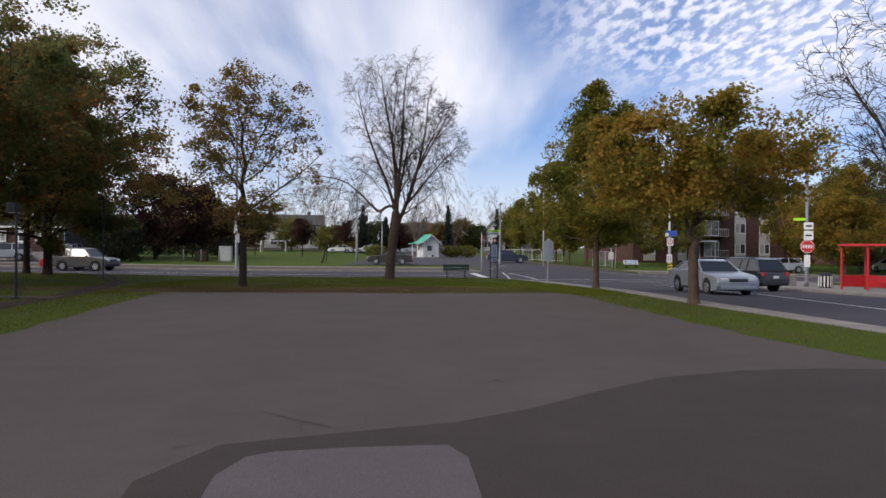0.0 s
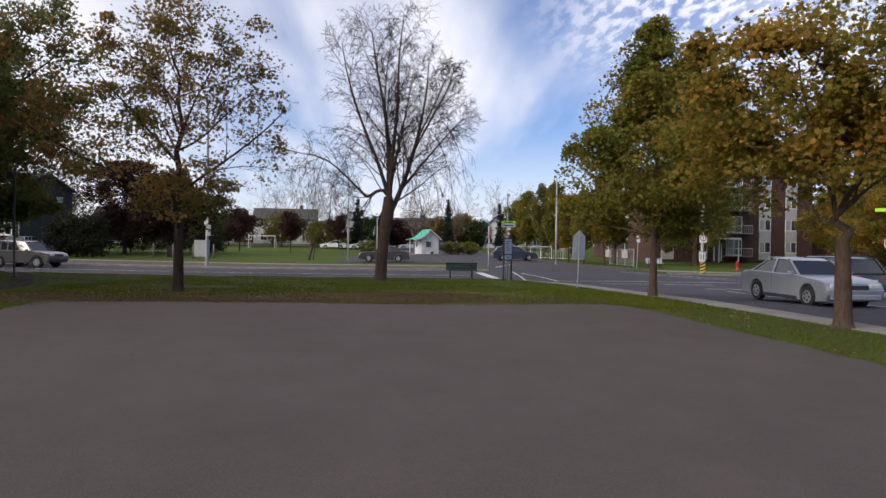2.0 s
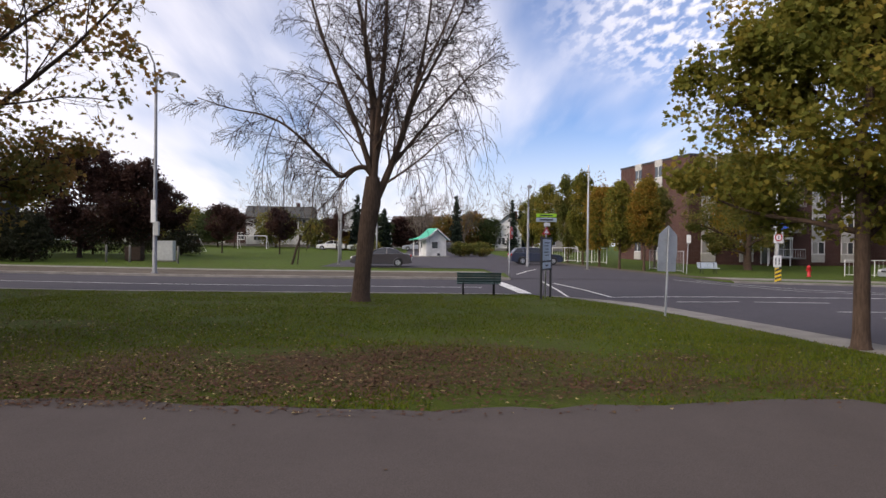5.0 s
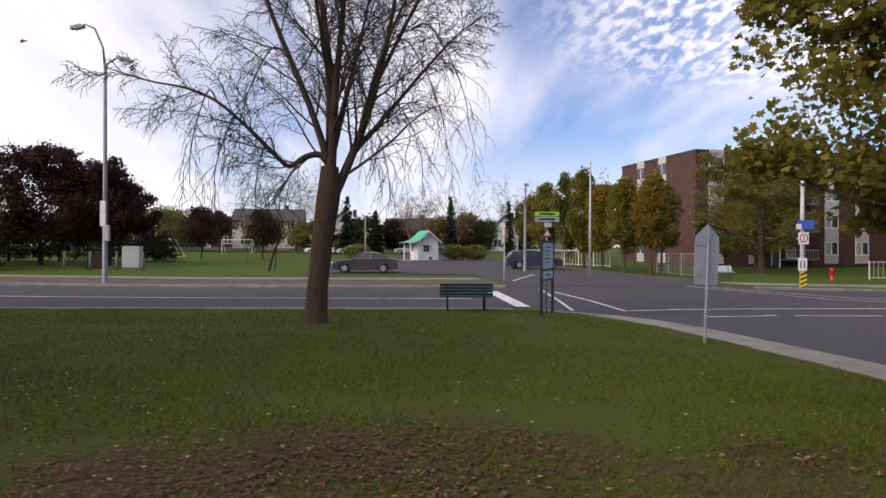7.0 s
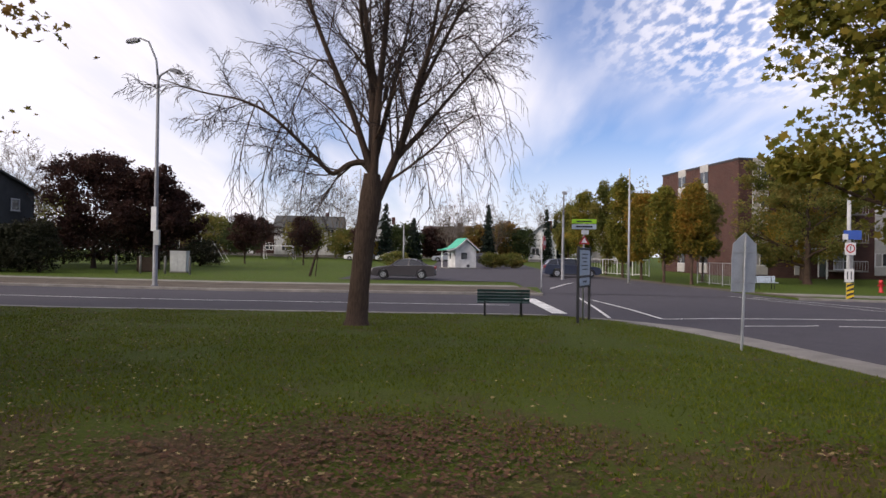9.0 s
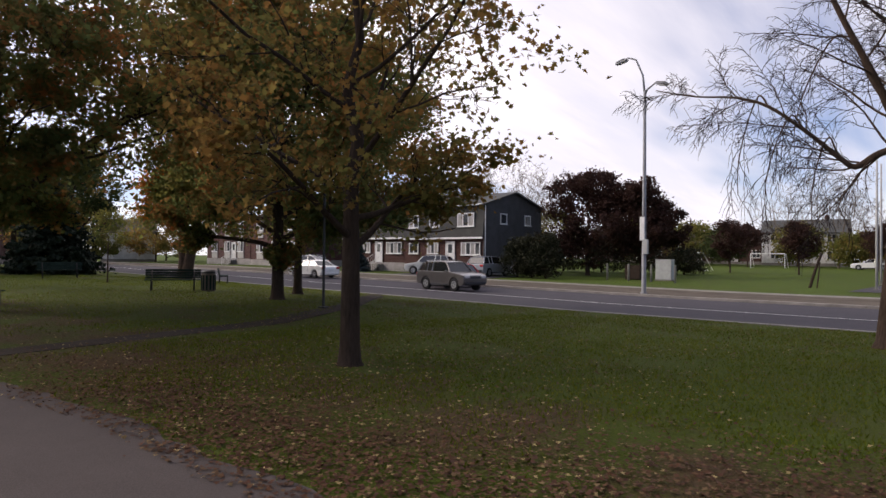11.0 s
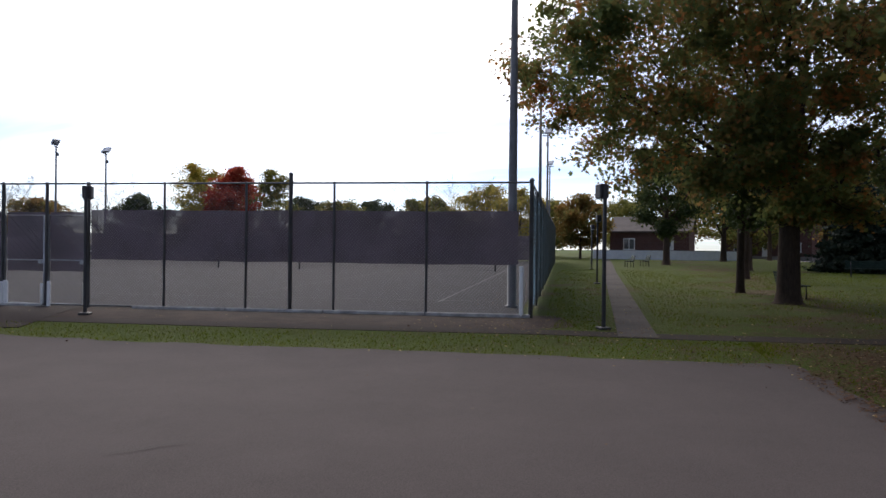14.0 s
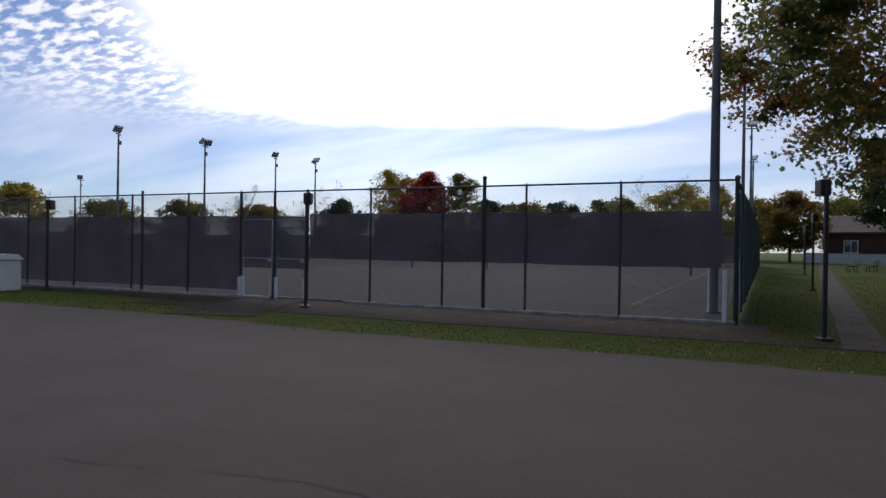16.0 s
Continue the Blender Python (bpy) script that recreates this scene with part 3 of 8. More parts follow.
def kerb_line(name, pts, w, zf, drop, label, side=1):
    """A kerb or narrow walk: a solid strip along a line, top on zf, reaching drop below; stones of 2 m as separate pieces near by."""
    dense = []
    for (x0, y0), (x1, y1) in zip(pts, pts[1:]):
        k = max(1, int(math.hypot(x1 - x0, y1 - y0) / 2.0))
        dense += [(x0 + (x1 - x0) * i / k, y0 + (y1 - y0) * i / k) for i in range(k)]
    dense.append(pts[-1])
    mb = MB()
    across = []
    for i, p in enumerate(dense):
        a, b = dense[max(i - 1, 0)], dense[min(i + 1, len(dense) - 1)]
        across.append(Vector((-(b[1] - a[1]), b[0] - a[0])).normalized() * w * side)
    for i, ((x0, y0), (x1, y1)) in enumerate(zip(dense, dense[1:])):
        d = Vector((x1 - x0, y1 - y0))
        if d.length < 0.05:
            continue
        d.normalize()
        a, b = Vector((x0, y0)) + d * 0.006 - across[i] * (0.03 / w), Vector((x1, y1)) - d * 0.006 - across[i + 1] * (0.03 / w)
        vs = []
        for p, n in ((a, across[i]), (b, across[i + 1])):
            for q, dz_ in ((p, -0.02), (p + n * 0.06, 0.0), (p + n, 0.0)):
                vs.append((q.x, q.y, zf(q.x, q.y) + 0.012 + dz_))
            for q in (p + n, p):
                vs.append((q.x, q.y, zf(q.x, q.y) - drop))
        mb.add(vs, [(0, 1, 6, 5), (1, 2, 7, 6), (2, 3, 8, 7), (3, 4, 9, 8), (4, 0, 5, 9), (0, 4, 3, 2, 1), (5, 6, 7, 8, 9)])
    ob = new(name, mesh_of(name, mb, "concrete"))
    return tagged(ob, label, "kerb", kind="structure")


# ---- the large structure ----
def build_ground():
    mb = MB()
    radii = [0, 60, 140, 250, 450, 900, 2500]
    ring, n = [], 48
    for r in radii:
        for k in range(n):
            a = 2 * math.pi * k / n
            x, y = r * math.cos(a), 40 + r * math.sin(a)
            mb.v.append((x, y, -0.9 if r < 200 else 0.6))
    for i in range(len(radii) - 1):
        mb.f += [(i * n + k, i * n + (k + 1) % n, (i + 1) * n + (k + 1) % n, (i + 1) * n + k) for k in range(n)]
    tagged(new("ground", mesh_of("ground", mb, "meadow")), "flat grassy ground reaching to the horizon", "ground", kind="structure")


build_ground()
PARK = NEAR_SIDE + [(-200, -80)]
sheet("lawn_park", PARK, lawn_z, 0.0, "grass", 2.5, 0.5, "mown park grass with bare soil and fallen leaves")
sheet("lawn_east", FAR_SIDE + [(200, -80)], lawn_z, 0.0, "grass", 6, 0.5, "grass verge beyond the side street")
NORTH_ROAD = [(3.2, KERB_F), (17.4, KERB_F), (13.6, 66.2), (10.5, 78), (7.6, 92), (6.5, 130), (-5, 130), (-4.6, 99), (-9, 92), (-9.5, 67.4), (2.6, 66.6)]
sheet("lawn_north", [(-200, KERB_W), (3.4, KERB_W), (4.0, 66.4), (13.4, 66.0), (17.2, KERB_F), (200, KERB_F), (200, 190), (-200, 190)], lawn_z, -0.015, "meadow", 6, 0.5, "green playing field beyond the street")
sheet("road_main", [(-200, KERB_N - 0.6), (200, KERB_N - 0.6), (200, KERB_F + 0.3), (-200, KERB_F + 0.3)], road_z, 0.0, "road", 4, 0.0, "grey asphalt main street")
sheet("road_side", NEAR_SIDE[9:] + FAR_SIDE[:9], road_z, 0.010, "road", 2.5, 0.0, "dark asphalt side street by the park")
sheet("road_north", NORTH_ROAD, road_z, 0.022, "road", 2, 0.0, "paved drive and parking beyond the street")
kerb_line("kerb_side", NEAR_SIDE[11:], 1.0, lawn_z, 0.35, "pale concrete walk edging the park grass", -1)
kerb_line("kerb_near", NEAR_SIDE[:12], 0.5, lawn_z, 0.35, "pale concrete kerb edging the park grass", -1)
kerb_line("kerb_east", FAR_SIDE, 0.42, lawn_z, 0.35, "pale concrete kerb of the bus stop side", -1)
kerb_line("kerb_far_west", [(3.4, KERB_W), (-200, KERB_W)], 0.35, lawn_z, 0.3, "pale concrete kerb across the street", -1)
kerb_line("kerb_far_east", [(200, KERB_F), (17.2, KERB_F)], 0.35, lawn_z, 0.3, "pale concrete kerb before the flats", -1)
sheet("pavement_verge", [(-200, KERB_W + 0.3), (3.2, KERB_W + 0.3), (3.0, 61.2), (-200, 61.2)], lawn_z, 0.016, "verge", 4, 0.05, "grey brown strip between kerb and pavement")
sheet("pavement_far", [(-200, 61.1), (2.6, 61.1), (2.4, 62.4), (-200, 62.4)], lawn_z, 0.03, "concrete", 4, 0.1, "concrete pavement along the playing field")
sheet("pavement_drive_edge", [(17.4, 58.4), (18.6, 58.4), (15.4, 66.6), (12.4, 78.2), (9.3, 92), (7.6, 92), (10.5, 78), (13.6, 66.2)], lawn_z, 0.005, "verge", 2, 0.0, "dusty bare edge between drive and trees")
sheet("pavement_east", [(18, 59.6), (200, 59.6), (200, 61.4), (17, 61.4)], lawn_z, 0.03, "concrete", 4, 0.1, "concrete pavement before the flats")
sheet("pavement_stop", [(17.75, 22.3), (18.05, 30), (18.55, 36), (18.95, 40), (19.6, 42.7), (21.3, 45.0), (25, 46.1), (24.6, 22.3), (26.5, -8.7), (21.4, -8.7)], lawn_z, 0.02, "concrete", 3, 0.1, "concrete pavement at the bus stop")

LOT = [(-10.75, 24.9), (-8, 25.25), (-4.5, 25.3), (-1.2, 24.95), (1.9, 25.4), (3.3, 25.55), (3.85, 25.0), (4.1, 23.6), (4.35, 20.3), (4.65, 16.8), (4.95, 13.8), (5.5, 11.4), (8.2, -5), (12.5, -30), (17, -60), (-2, -60), (-4.9, -30), (-7.5, 1), (-8.95, 9.6), (-9.2, 14.6), (-9.75, 17.8), (-10.1, 20.4)]


def ragged(poly, amount, step, seed):
    """A plan outline broken up by small bites and bulges."""
    g = random.Random(seed)
    out = []
    for (x0, y0), (x1, y1) in zip(poly, poly[1:] + poly[:1]):
        n = max(1, int(math.hypot(x1 - x0, y1 - y0) / step)) if min(y0, y1) > -12 else 1
        for i in range(n):
            a = amount if i else 0.0
            out.append((x0 + (x1 - x0) * i / n + g.uniform(-a, a), y0 + (y1 - y0) * i / n + g.uniform(-a, a)))
    return out


lot = sheet("pavement_lot", ragged(LOT, 0.09, 0.38, 3), lawn_z, 0.012, "lot", 3, 0.2, "worn grey asphalt lot with cracks")
sheet("pavement_dark_patch", [(-3.05, 4.5), (-3.4, 6.4), (-3.05, 7.25), (-2.0, 7.62), (-1.03, 7.95), (-0.2, 8.5), (0.68, 9.27), (1.7, 10.05), (2.97, 10.53), (4.2, 10.7), (5.6, 10.6), (6.5, 3), (8, -12), (0.5, -12), (-2, -5)], lawn_z, 0.017, "lot_dark", 3, 0.0, "darker newer asphalt patch")
sheet("pavement_pale_patch", [(-2.72, 5.2), (-2.86, 6.5), (-2.75, 6.92), (-2.55, 7.05), (-1.9, 7.16), (-1.15, 7.22), (-1.0, 6.9), (-0.96, 6.1), (-1.1, 5.2)], lawn_z, 0.022, "lot_pale", 3, 0.0, "pale square repair in the asphalt")
sheet("path_west", ribbon([(-13.0, 22.75), (-20, 22.3), (-40, 21.0), (-56, 20.1), (-80, 18.6)], 0.72), lawn_z, 0.012, "path_concrete", 3, 0.1, "narrow concrete path along the tennis fence")
sheet("path_park", ribbon([(-10.5, 6.2), (-11.3, 11), (-12.1, 16), (-13.1, 21), (-13.3, 23.4), (-14.0, 27), (-15.6, 32), (-18.2, 36.6), (-22, 41), (-25, 43.6)], 0.75), lawn_z, 0.009, "walk", 2.5, 0.1, "trodden grey path through the grass")
sheet("path_gate", [(-9.0, 9.4), (-9.95, 11.4), (-12.2, 9.9), (-13.75, 9.0), (-13.2, 6.9), (-11.2, 7.6)], lawn_z, 0.015, "walk", 2.5, 0.1, "worn path to the court gate")
sheet("soil_strip", [(-12.3, -14), (-10.0, -14), (-11.2, 5), (-11.7, 11), (-12.4, 16), (-13.3, 20.6), (-14.2, 21.5), (-16.0, 20.9), (-15.2, 15)], lawn_z, 0.006, "soil", 2.5, 0.0, "bare soil strip along the court fence")
COURT = [(-9.7, -14), (-15.6, 20.0), (-60.5, 14.9), (-60, -45), (-5, -45)]
court = sheet("court_floor", COURT, lawn_z, 0.018, "court", 4, 0.1, "grey tennis court surface")


def stripe(name, pts, w, zf, off, mats, label, kind="structure"):
    return sheet(name, ribbon(pts, w), zf, off, mats, 4, 0.0, label, kind)


for pts, w in (
        ([(-90, 49.9), (-30, 49.6), (1.2, 49.0)], 0.14), ([(2.75, 45.6), (2.4, 53.2)], 0.55),
        ([(4.3, 44.6), (5.0, 55.2)], 0.12), ([(6.1, 44.7), (5.3, 53.0)], 0.14), ([(6.1, 44.7), (11, 45.8), (16.4, 46.7), (26, 48)], 0.12), ([(8.1, 43.0), (10.2, 43.6), (10.9, 43.95)], 0.12),
        ([(11.5, 43.9), (14.7, 44.3)], 0.12), ([(15.2, 58.6), (18.5, 52), (24, 50)], 0.14), ([(13.9, 58.8), (17.2, 50.5), (24, 48.6)], 0.12),
        ([(12.4, 40.1), (14.3, 40.5), (17.1, 41.4)], 0.14), ([(12.5, 38), (12.2, 30), (12.6, 24), (13.2, 18.5), (15, 7)], 0.12),
        ([(4.4, 60.8), (6.6, 66.5)], 0.12)):
    stripe("trim_road_line", pts, w, road_z, 0.030, "white_line", "white painted road line")
# ---- trees ----
def unit(v):
    return v.normalized() if v.length > 1e-9 else Vector((0, 0, 1))


class Grower:
    """Grows limbs level by level; keeps wood in meshes by level and twig points for leaves."""

    def __init__(self, seed, levels, keep=None):
        self.r = random.Random(seed)
        self.levels, self.keep = levels, keep
        self.wood = [MB() for _ in range(3)]
        self.tips = []

    def rv(self):
        return Vector((self.r.gauss(0, 1), self.r.gauss(0, 1), self.r.gauss(0, 1)))

    def limb(self, p, d, length, r, lev):
        L = self.levels[lev]
        n = L["seg"]
        pts, rad = [Vector(p)], [r]
        d = unit(Vector(d))
        p = Vector(p)
        for i in range(n):
            s = (i + 1) / n
            d = unit(d + self.rv() * L["wander"] + Vector((0, 0, 1)) * (L["up"] * (1 - s) + L.get("droop", L["up"]) * s))
            p = p + d * (length / n)
            pts.append(p)
            rad.append(r * (1 - s * (1 - L["taper"])))
        self.path(pts, rad, lev)
        return pts

    def path(self, pts, rad, lev):
        """Lays wood along points and lets the next level sprout from it."""
        L = self.levels[lev]
        self.wood[min(L.get("mesh", lev), 2)].tube(pts, rad, L["sides"], caps=False)
        pts = [Vector(q) for q in pts]
        total = sum((b - a).length for a, b in zip(pts, pts[1:]))
        if lev + 1 >= len(self.levels):
            self.tips += [(q, unit(pts[-1] - pts[0])) for q in pts[1:]]
            return
        C = self.levels[lev + 1]
        az = self.r.uniform(0, 6.28)
        for k in range(C["count"]):
            s = C["from"] + (1 - C["from"]) * (k + self.r.random()) / C["count"]
            f = s * (len(pts) - 1)
            i = min(int(f), len(pts) - 2)
            q = pts[i].lerp(pts[i + 1], f - i)
            rr = rad[i] + (rad[i + 1] - rad[i]) * (f - i)
            ax = unit(pts[i + 1] - pts[i])
            az += 2.4 + self.r.uniform(-0.5, 0.5)
            o = ax.orthogonal().normalized()
            side = o * math.cos(az) + ax.cross(o) * math.sin(az)
            ang = radians(C["angle"] * (1 - C.get("rise", 0.0) * s) + self.r.uniform(-12, 12))
            cd = ax * math.cos(ang) + side * math.sin(ang)
            cl = total * C["ratio"] * (1 - C.get("fade", 0.45) * s) * self.r.uniform(0.75, 1.2) if "len" not in C else C["len"] * self.r.uniform(0.6, 1.25)
            if "reach" in C:
                cl = C["reach"](q, unit(cd + Vector((0, 0, 0.10)))) * self.r.uniform(0.72, 1.0)
            if self.keep and not self.keep(q + cd * cl):
                cl *= 0.55
                if not self.keep(q + cd * cl):
                    continue
            self.limb(q, cd, cl, max(rr * C["thin"], C.get("min", 0.003)), lev + 1)


STAR = np.array([(0, -0.5), (0.20, -0.18), (0.5, -0.12), (0.30, 0.12), (0.34, 0.36), (0.10, 0.26), (0, 0.56), (-0.10, 0.26), (-0.34, 0.36), (-0.30, 0.12), (-0.5, -0.12), (-0.20, -0.18)])
KITE = np.array([(0, -0.5), (0.36, 0.0), (0, 0.55), (-0.36, 0.0)])


def leaf_cloud(name, centres, size, mats, seed, shape=KITE, flat=0.5, jitter=0.35):
    """Single leaves, each a small folded polygon, at the given centres."""
    g = np.random.RandomState(seed)
    n, k = len(centres), len(shape)
    nrm = g.normal(size=(n, 3))
    nrm[:, 2] += flat * np.sign(g.uniform(-0.3, 1, n)) * 2
    nrm /= np.linalg.norm(nrm, axis=1, keepdims=True)
    t = g.normal(size=(n, 3))
    t -= nrm * (t * nrm).sum(1, keepdims=True)
    t /= np.linalg.norm(t, axis=1, keepdims=True)
    b = np.cross(nrm, t)
    s = size * (1 + jitter * g.uniform(-1, 1, n))[:, None, None]
    sh = shape[None, :, :]
    bend = (np.abs(sh[..., 0:1]) * 0.35)
    co = centres[:, None, :] + s * (sh[..., 0:1] * t[:, None, :] + sh[..., 1:2] * b[:, None, :] + bend * nrm[:, None, :])
    return raw_mesh(name, co.reshape(-1, 3), k, mats)


def spray(tips, count, spread, seed, keep=None):
    """Leaf centres scattered round the twig points."""
    g = np.random.RandomState(seed)
    pts = np.array([tuple(p) for p, _ in tips])
    idx = g.randint(0, len(pts), count)
    c = pts[idx] + g.normal(size=(count, 3)) * spread
    if keep is not None:
        c = c[keep(c)]
    return c


def put_tree(name, x, y, rz, label, grower, leaves, bark, twig, group="", z=None, scale=1.0, smooth=True):
    t = thing(name, x, y, (lawn_z(x, y) if z is None else z) - 0.03, rz, label, "tree", group)
    t.scale = t.scale * scale
    grower.wood[0].add(grower.wood[1].v, grower.wood[1].f)
    part("trunk", grower.wood[0], bark, t, smooth=smooth)
    if grower.wood[2].v:
        tagged(part("twig_spray", grower.wood[2], twig, t, smooth=False), kind="stuff")
    for nm, me in leaves:
        part(nm, me, None, t)
    return t


def flare(h, r, lean=(0, 0), n=6, bulge=1.55):
    """Points and radii of a trunk with a root flare."""
    pts = [Vector((lean[0] * (i / n) * h, lean[1] * (i / n) * h, h * i / n)) for i in range(n + 1)]
    pts.insert(1, pts[0].lerp(pts[1], 0.25))
    rad = [r * bulge, r * 1.15] + [r * (1 - 0.2 * i / n) for i in range(1, n + 1)]
    return pts, rad


def clumps(tips, count, per, radius, seed, gap):
    """Leaf centres in flat, hanging clumps round the twig points, with bare gaps between them."""
    g = np.random.RandomState(seed)
    pts = np.array([tuple(p) for p, _ in tips])
    open_ = np.array([noise.noise(Vector(p) * 0.62 + Vector((seed, 0, 0))) + 0.45 * noise.noise(Vector(p) * 1.5 + Vector((0, seed, 0))) for p in pts])
    pts = pts[open_ > np.quantile(open_, gap)]
    k = max(1, count // per)
    at = pts[g.randint(0, len(pts), k)]
    size = radius * g.uniform(0.6, 1.35, k)
    at = np.repeat(at, per, axis=0)
    off = g.normal(size=(k * per, 3)) * np.repeat(size, per)[:, None] * np.array([1.0, 1.0, 0.55])
    off[:, 2] -= 0.3 * np.hypot(off[:, 0], off[:, 1])
    return at + off


def maple(seed, h, fork, r, spread, nlimb, leaf, leaf_n, leaf_size, lean=(0, 0), low=None, twigs=True, keepside=None, shape=STAR, ang=92, sub=5, lead=0.72, thin=0.5, gap=0.15, per=22, peak=1.0, fill=0.22, mid=0.46):
    """A park tree: a trunk that runs on as a leader, limbs out to the crown's outline, twigs, and leaves in clumps. Returns grower and leaf mesh list."""
    foot = low or fork
    cz = foot + (h - foot) * mid
    nz = random.Random(seed).uniform(0, 50)

    def inside(p, grow=1.0):
        up_ = (p[2] - cz) / ((h - cz) if p[2] > cz else (cz - foot))
        wide = spread * max(0.05, 1 - clamp(up_, 0, 1) ** 2 * (peak - 1))
        q = Vector(((p[0] - lean[0] * h * 0.5) / wide, (p[1] - lean[1] * h * 0.5) / wide, up_))
        wob = 1 + 0.26 * noise.noise(Vector((p[0] * 0.6 + nz, p[1] * 0.6, p[2] * 0.6)))
        return q.length < wob * grow

    def reach(q, d):
        k = 0.4
        while k < spread * 2.2 and inside(q + d * k, 0.98):
            k += 0.2
        return k

    top = fork + (h - fork) * lead
    L = [dict(seg=8, wander=0.02, up=0.1, taper=0.3, sides=12),
         dict(count=nlimb * 2, angle=ang, rise=0.68, ratio=1.0, reach=reach, seg=6, wander=0.09, up=0.02, taper=0.3, sides=7, thin=thin, mesh=1, **{"from": 0.92 * fork / top}),
         dict(count=sub + 2, angle=40, ratio=0.50, fade=0.5, seg=4, wander=0.14, up=0.02, taper=0.35, sides=5, thin=0.48, mesh=1, **{"from": 0.22}),
         dict(count=sub + 1, angle=44, ratio=0.52, seg=3, wander=0.18, up=0.02, taper=0.4, sides=4, thin=0.5, mesh=2, **{"from": 0.2}, min=0.006),
         dict(count=sub, angle=46, ratio=0.55, seg=3, wander=0.22, up=0.0, droop=-0.05, taper=0.4, sides=3, thin=0.6, mesh=2, **{"from": 0.2}, min=0.004)]
    if not twigs:
        L = L[:4]
    G = Grower(seed, L, lambda p: inside(p, 1.02))
    pts, rad = flare(fork, r, lean)
    g0 = random.Random(seed + 3)
    n = 7
    for i in range(1, n + 1):
        z = fork + (top - fork) * i / n
        pts.append(Vector((lean[0] * z + g0.uniform(-0.05, 0.05) * i, lean[1] * z + g0.uniform(-0.05, 0.05) * i, z)))
        rad.append(r * 0.8 * (1 - 0.86 * i / n))
    G.path(pts, rad, 0)
    c = clumps(G.tips, int(leaf_n * (1 - fill)), per, leaf_size * 1.55, seed + 1, gap)
    # sprays in the outer and lower crown, where the finest twigs are
    g = np.random.RandomState(seed + 7)
    k = int(leaf_n * fill / (per * 3))
    d = g.normal(size=(k, 3))
    d /= np.linalg.norm(d, axis=1, keepdims=True)
    d *= g.uniform(0.35, 0.97, k)[:, None]
    tall = np.where(d[:, 2] > 0, h - cz, cz - foot)
    wide = spread * np.maximum(0.05, 1 - np.clip(d[:, 2], 0, 1) ** 2 * (peak - 1))
    at = np.stack([d[:, 0] * wide + lean[0] * h * 0.5, d[:, 1] * wide + lean[1] * h * 0.5, cz + d[:, 2] * tall], 1)
    at = np.repeat(at, per * 3, axis=0)
    c = np.concatenate([c, at + g.normal(size=at.shape) * leaf_size * np.array([2.3, 2.3, 1.3])])
    ok = np.array([inside(p, 1.06) for p in c])
    if keepside is not None:
        ok &= keepside(c, np.random.RandomState(seed))
    return G, [("crown", leaf_cloud("crown", c[ok], leaf_size, leaf, seed + 2, shape))]


def cone_tree(seed, h, r, mats, leaf_size, n, trunk_r=0.12, bare=0.6, gappy=0.3, power=0.9):
    """Spruce: level whorls of drooping boughs covered in short needle sprays."""
    g = random.Random(seed)
    mb, boughs = MB(), MB()
    mb.tube([(0, 0, 0), (0, 0, h * 0.5), (0, 0, h)], [trunk_r, trunk_r * 0.6, 0.02], 8)
    cs = []
    z = bare
    while z < h * 0.985:
        s = (z - bare) / (h - bare)
        rad = r * (1 - s) ** power * g.uniform(0.82, 1.08)
        k = max(4, int(9 * (1 - s) + 3))
        for i in range(k):
            a = 6.283 * (i + g.random()) / k
            e = rad * g.uniform(0.8, 1.1)
            p1 = Vector((math.cos(a) * e * 0.6, math.sin(a) * e * 0.6, z + e * 0.02))
            p2 = Vector((math.cos(a) * e, math.sin(a) * e, z - e * 0.14))
            boughs.tube([(0, 0, z), p1, p2], [0.025, 0.015, 0.005], 3, caps=False)
            for q in range(max(2, int(e * 9))):
                f = (q + g.random()) / max(2, int(e * 9))
                c = Vector((0, 0, z)).lerp(p1, f / 0.6) if f < 0.6 else p1.lerp(p2, (f - 0.6) / 0.4)
                w = 0.16 * e * (1 - f * 0.6) + 0.05
                for _ in range(7):
                    cs.append((c.x + g.gauss(0, w), c.y + g.gauss(0, w), c.z - abs(g.gauss(0, 0.08))))
        z += 0.32 * (h / 6.5) ** 0.5 * g.uniform(0.8, 1.2) * (1 - 0.35 * s)
    cs = np.array(cs)
    idx = np.random.RandomState(seed).choice(len(cs), min(n, len(cs)), replace=False)
    G = Grower(seed, [])
    G.wood = [mb, boughs, MB()]
    return G, [("crown", leaf_cloud("crown", cs[idx], leaf_size, mats, seed, KITE, 0.4))]


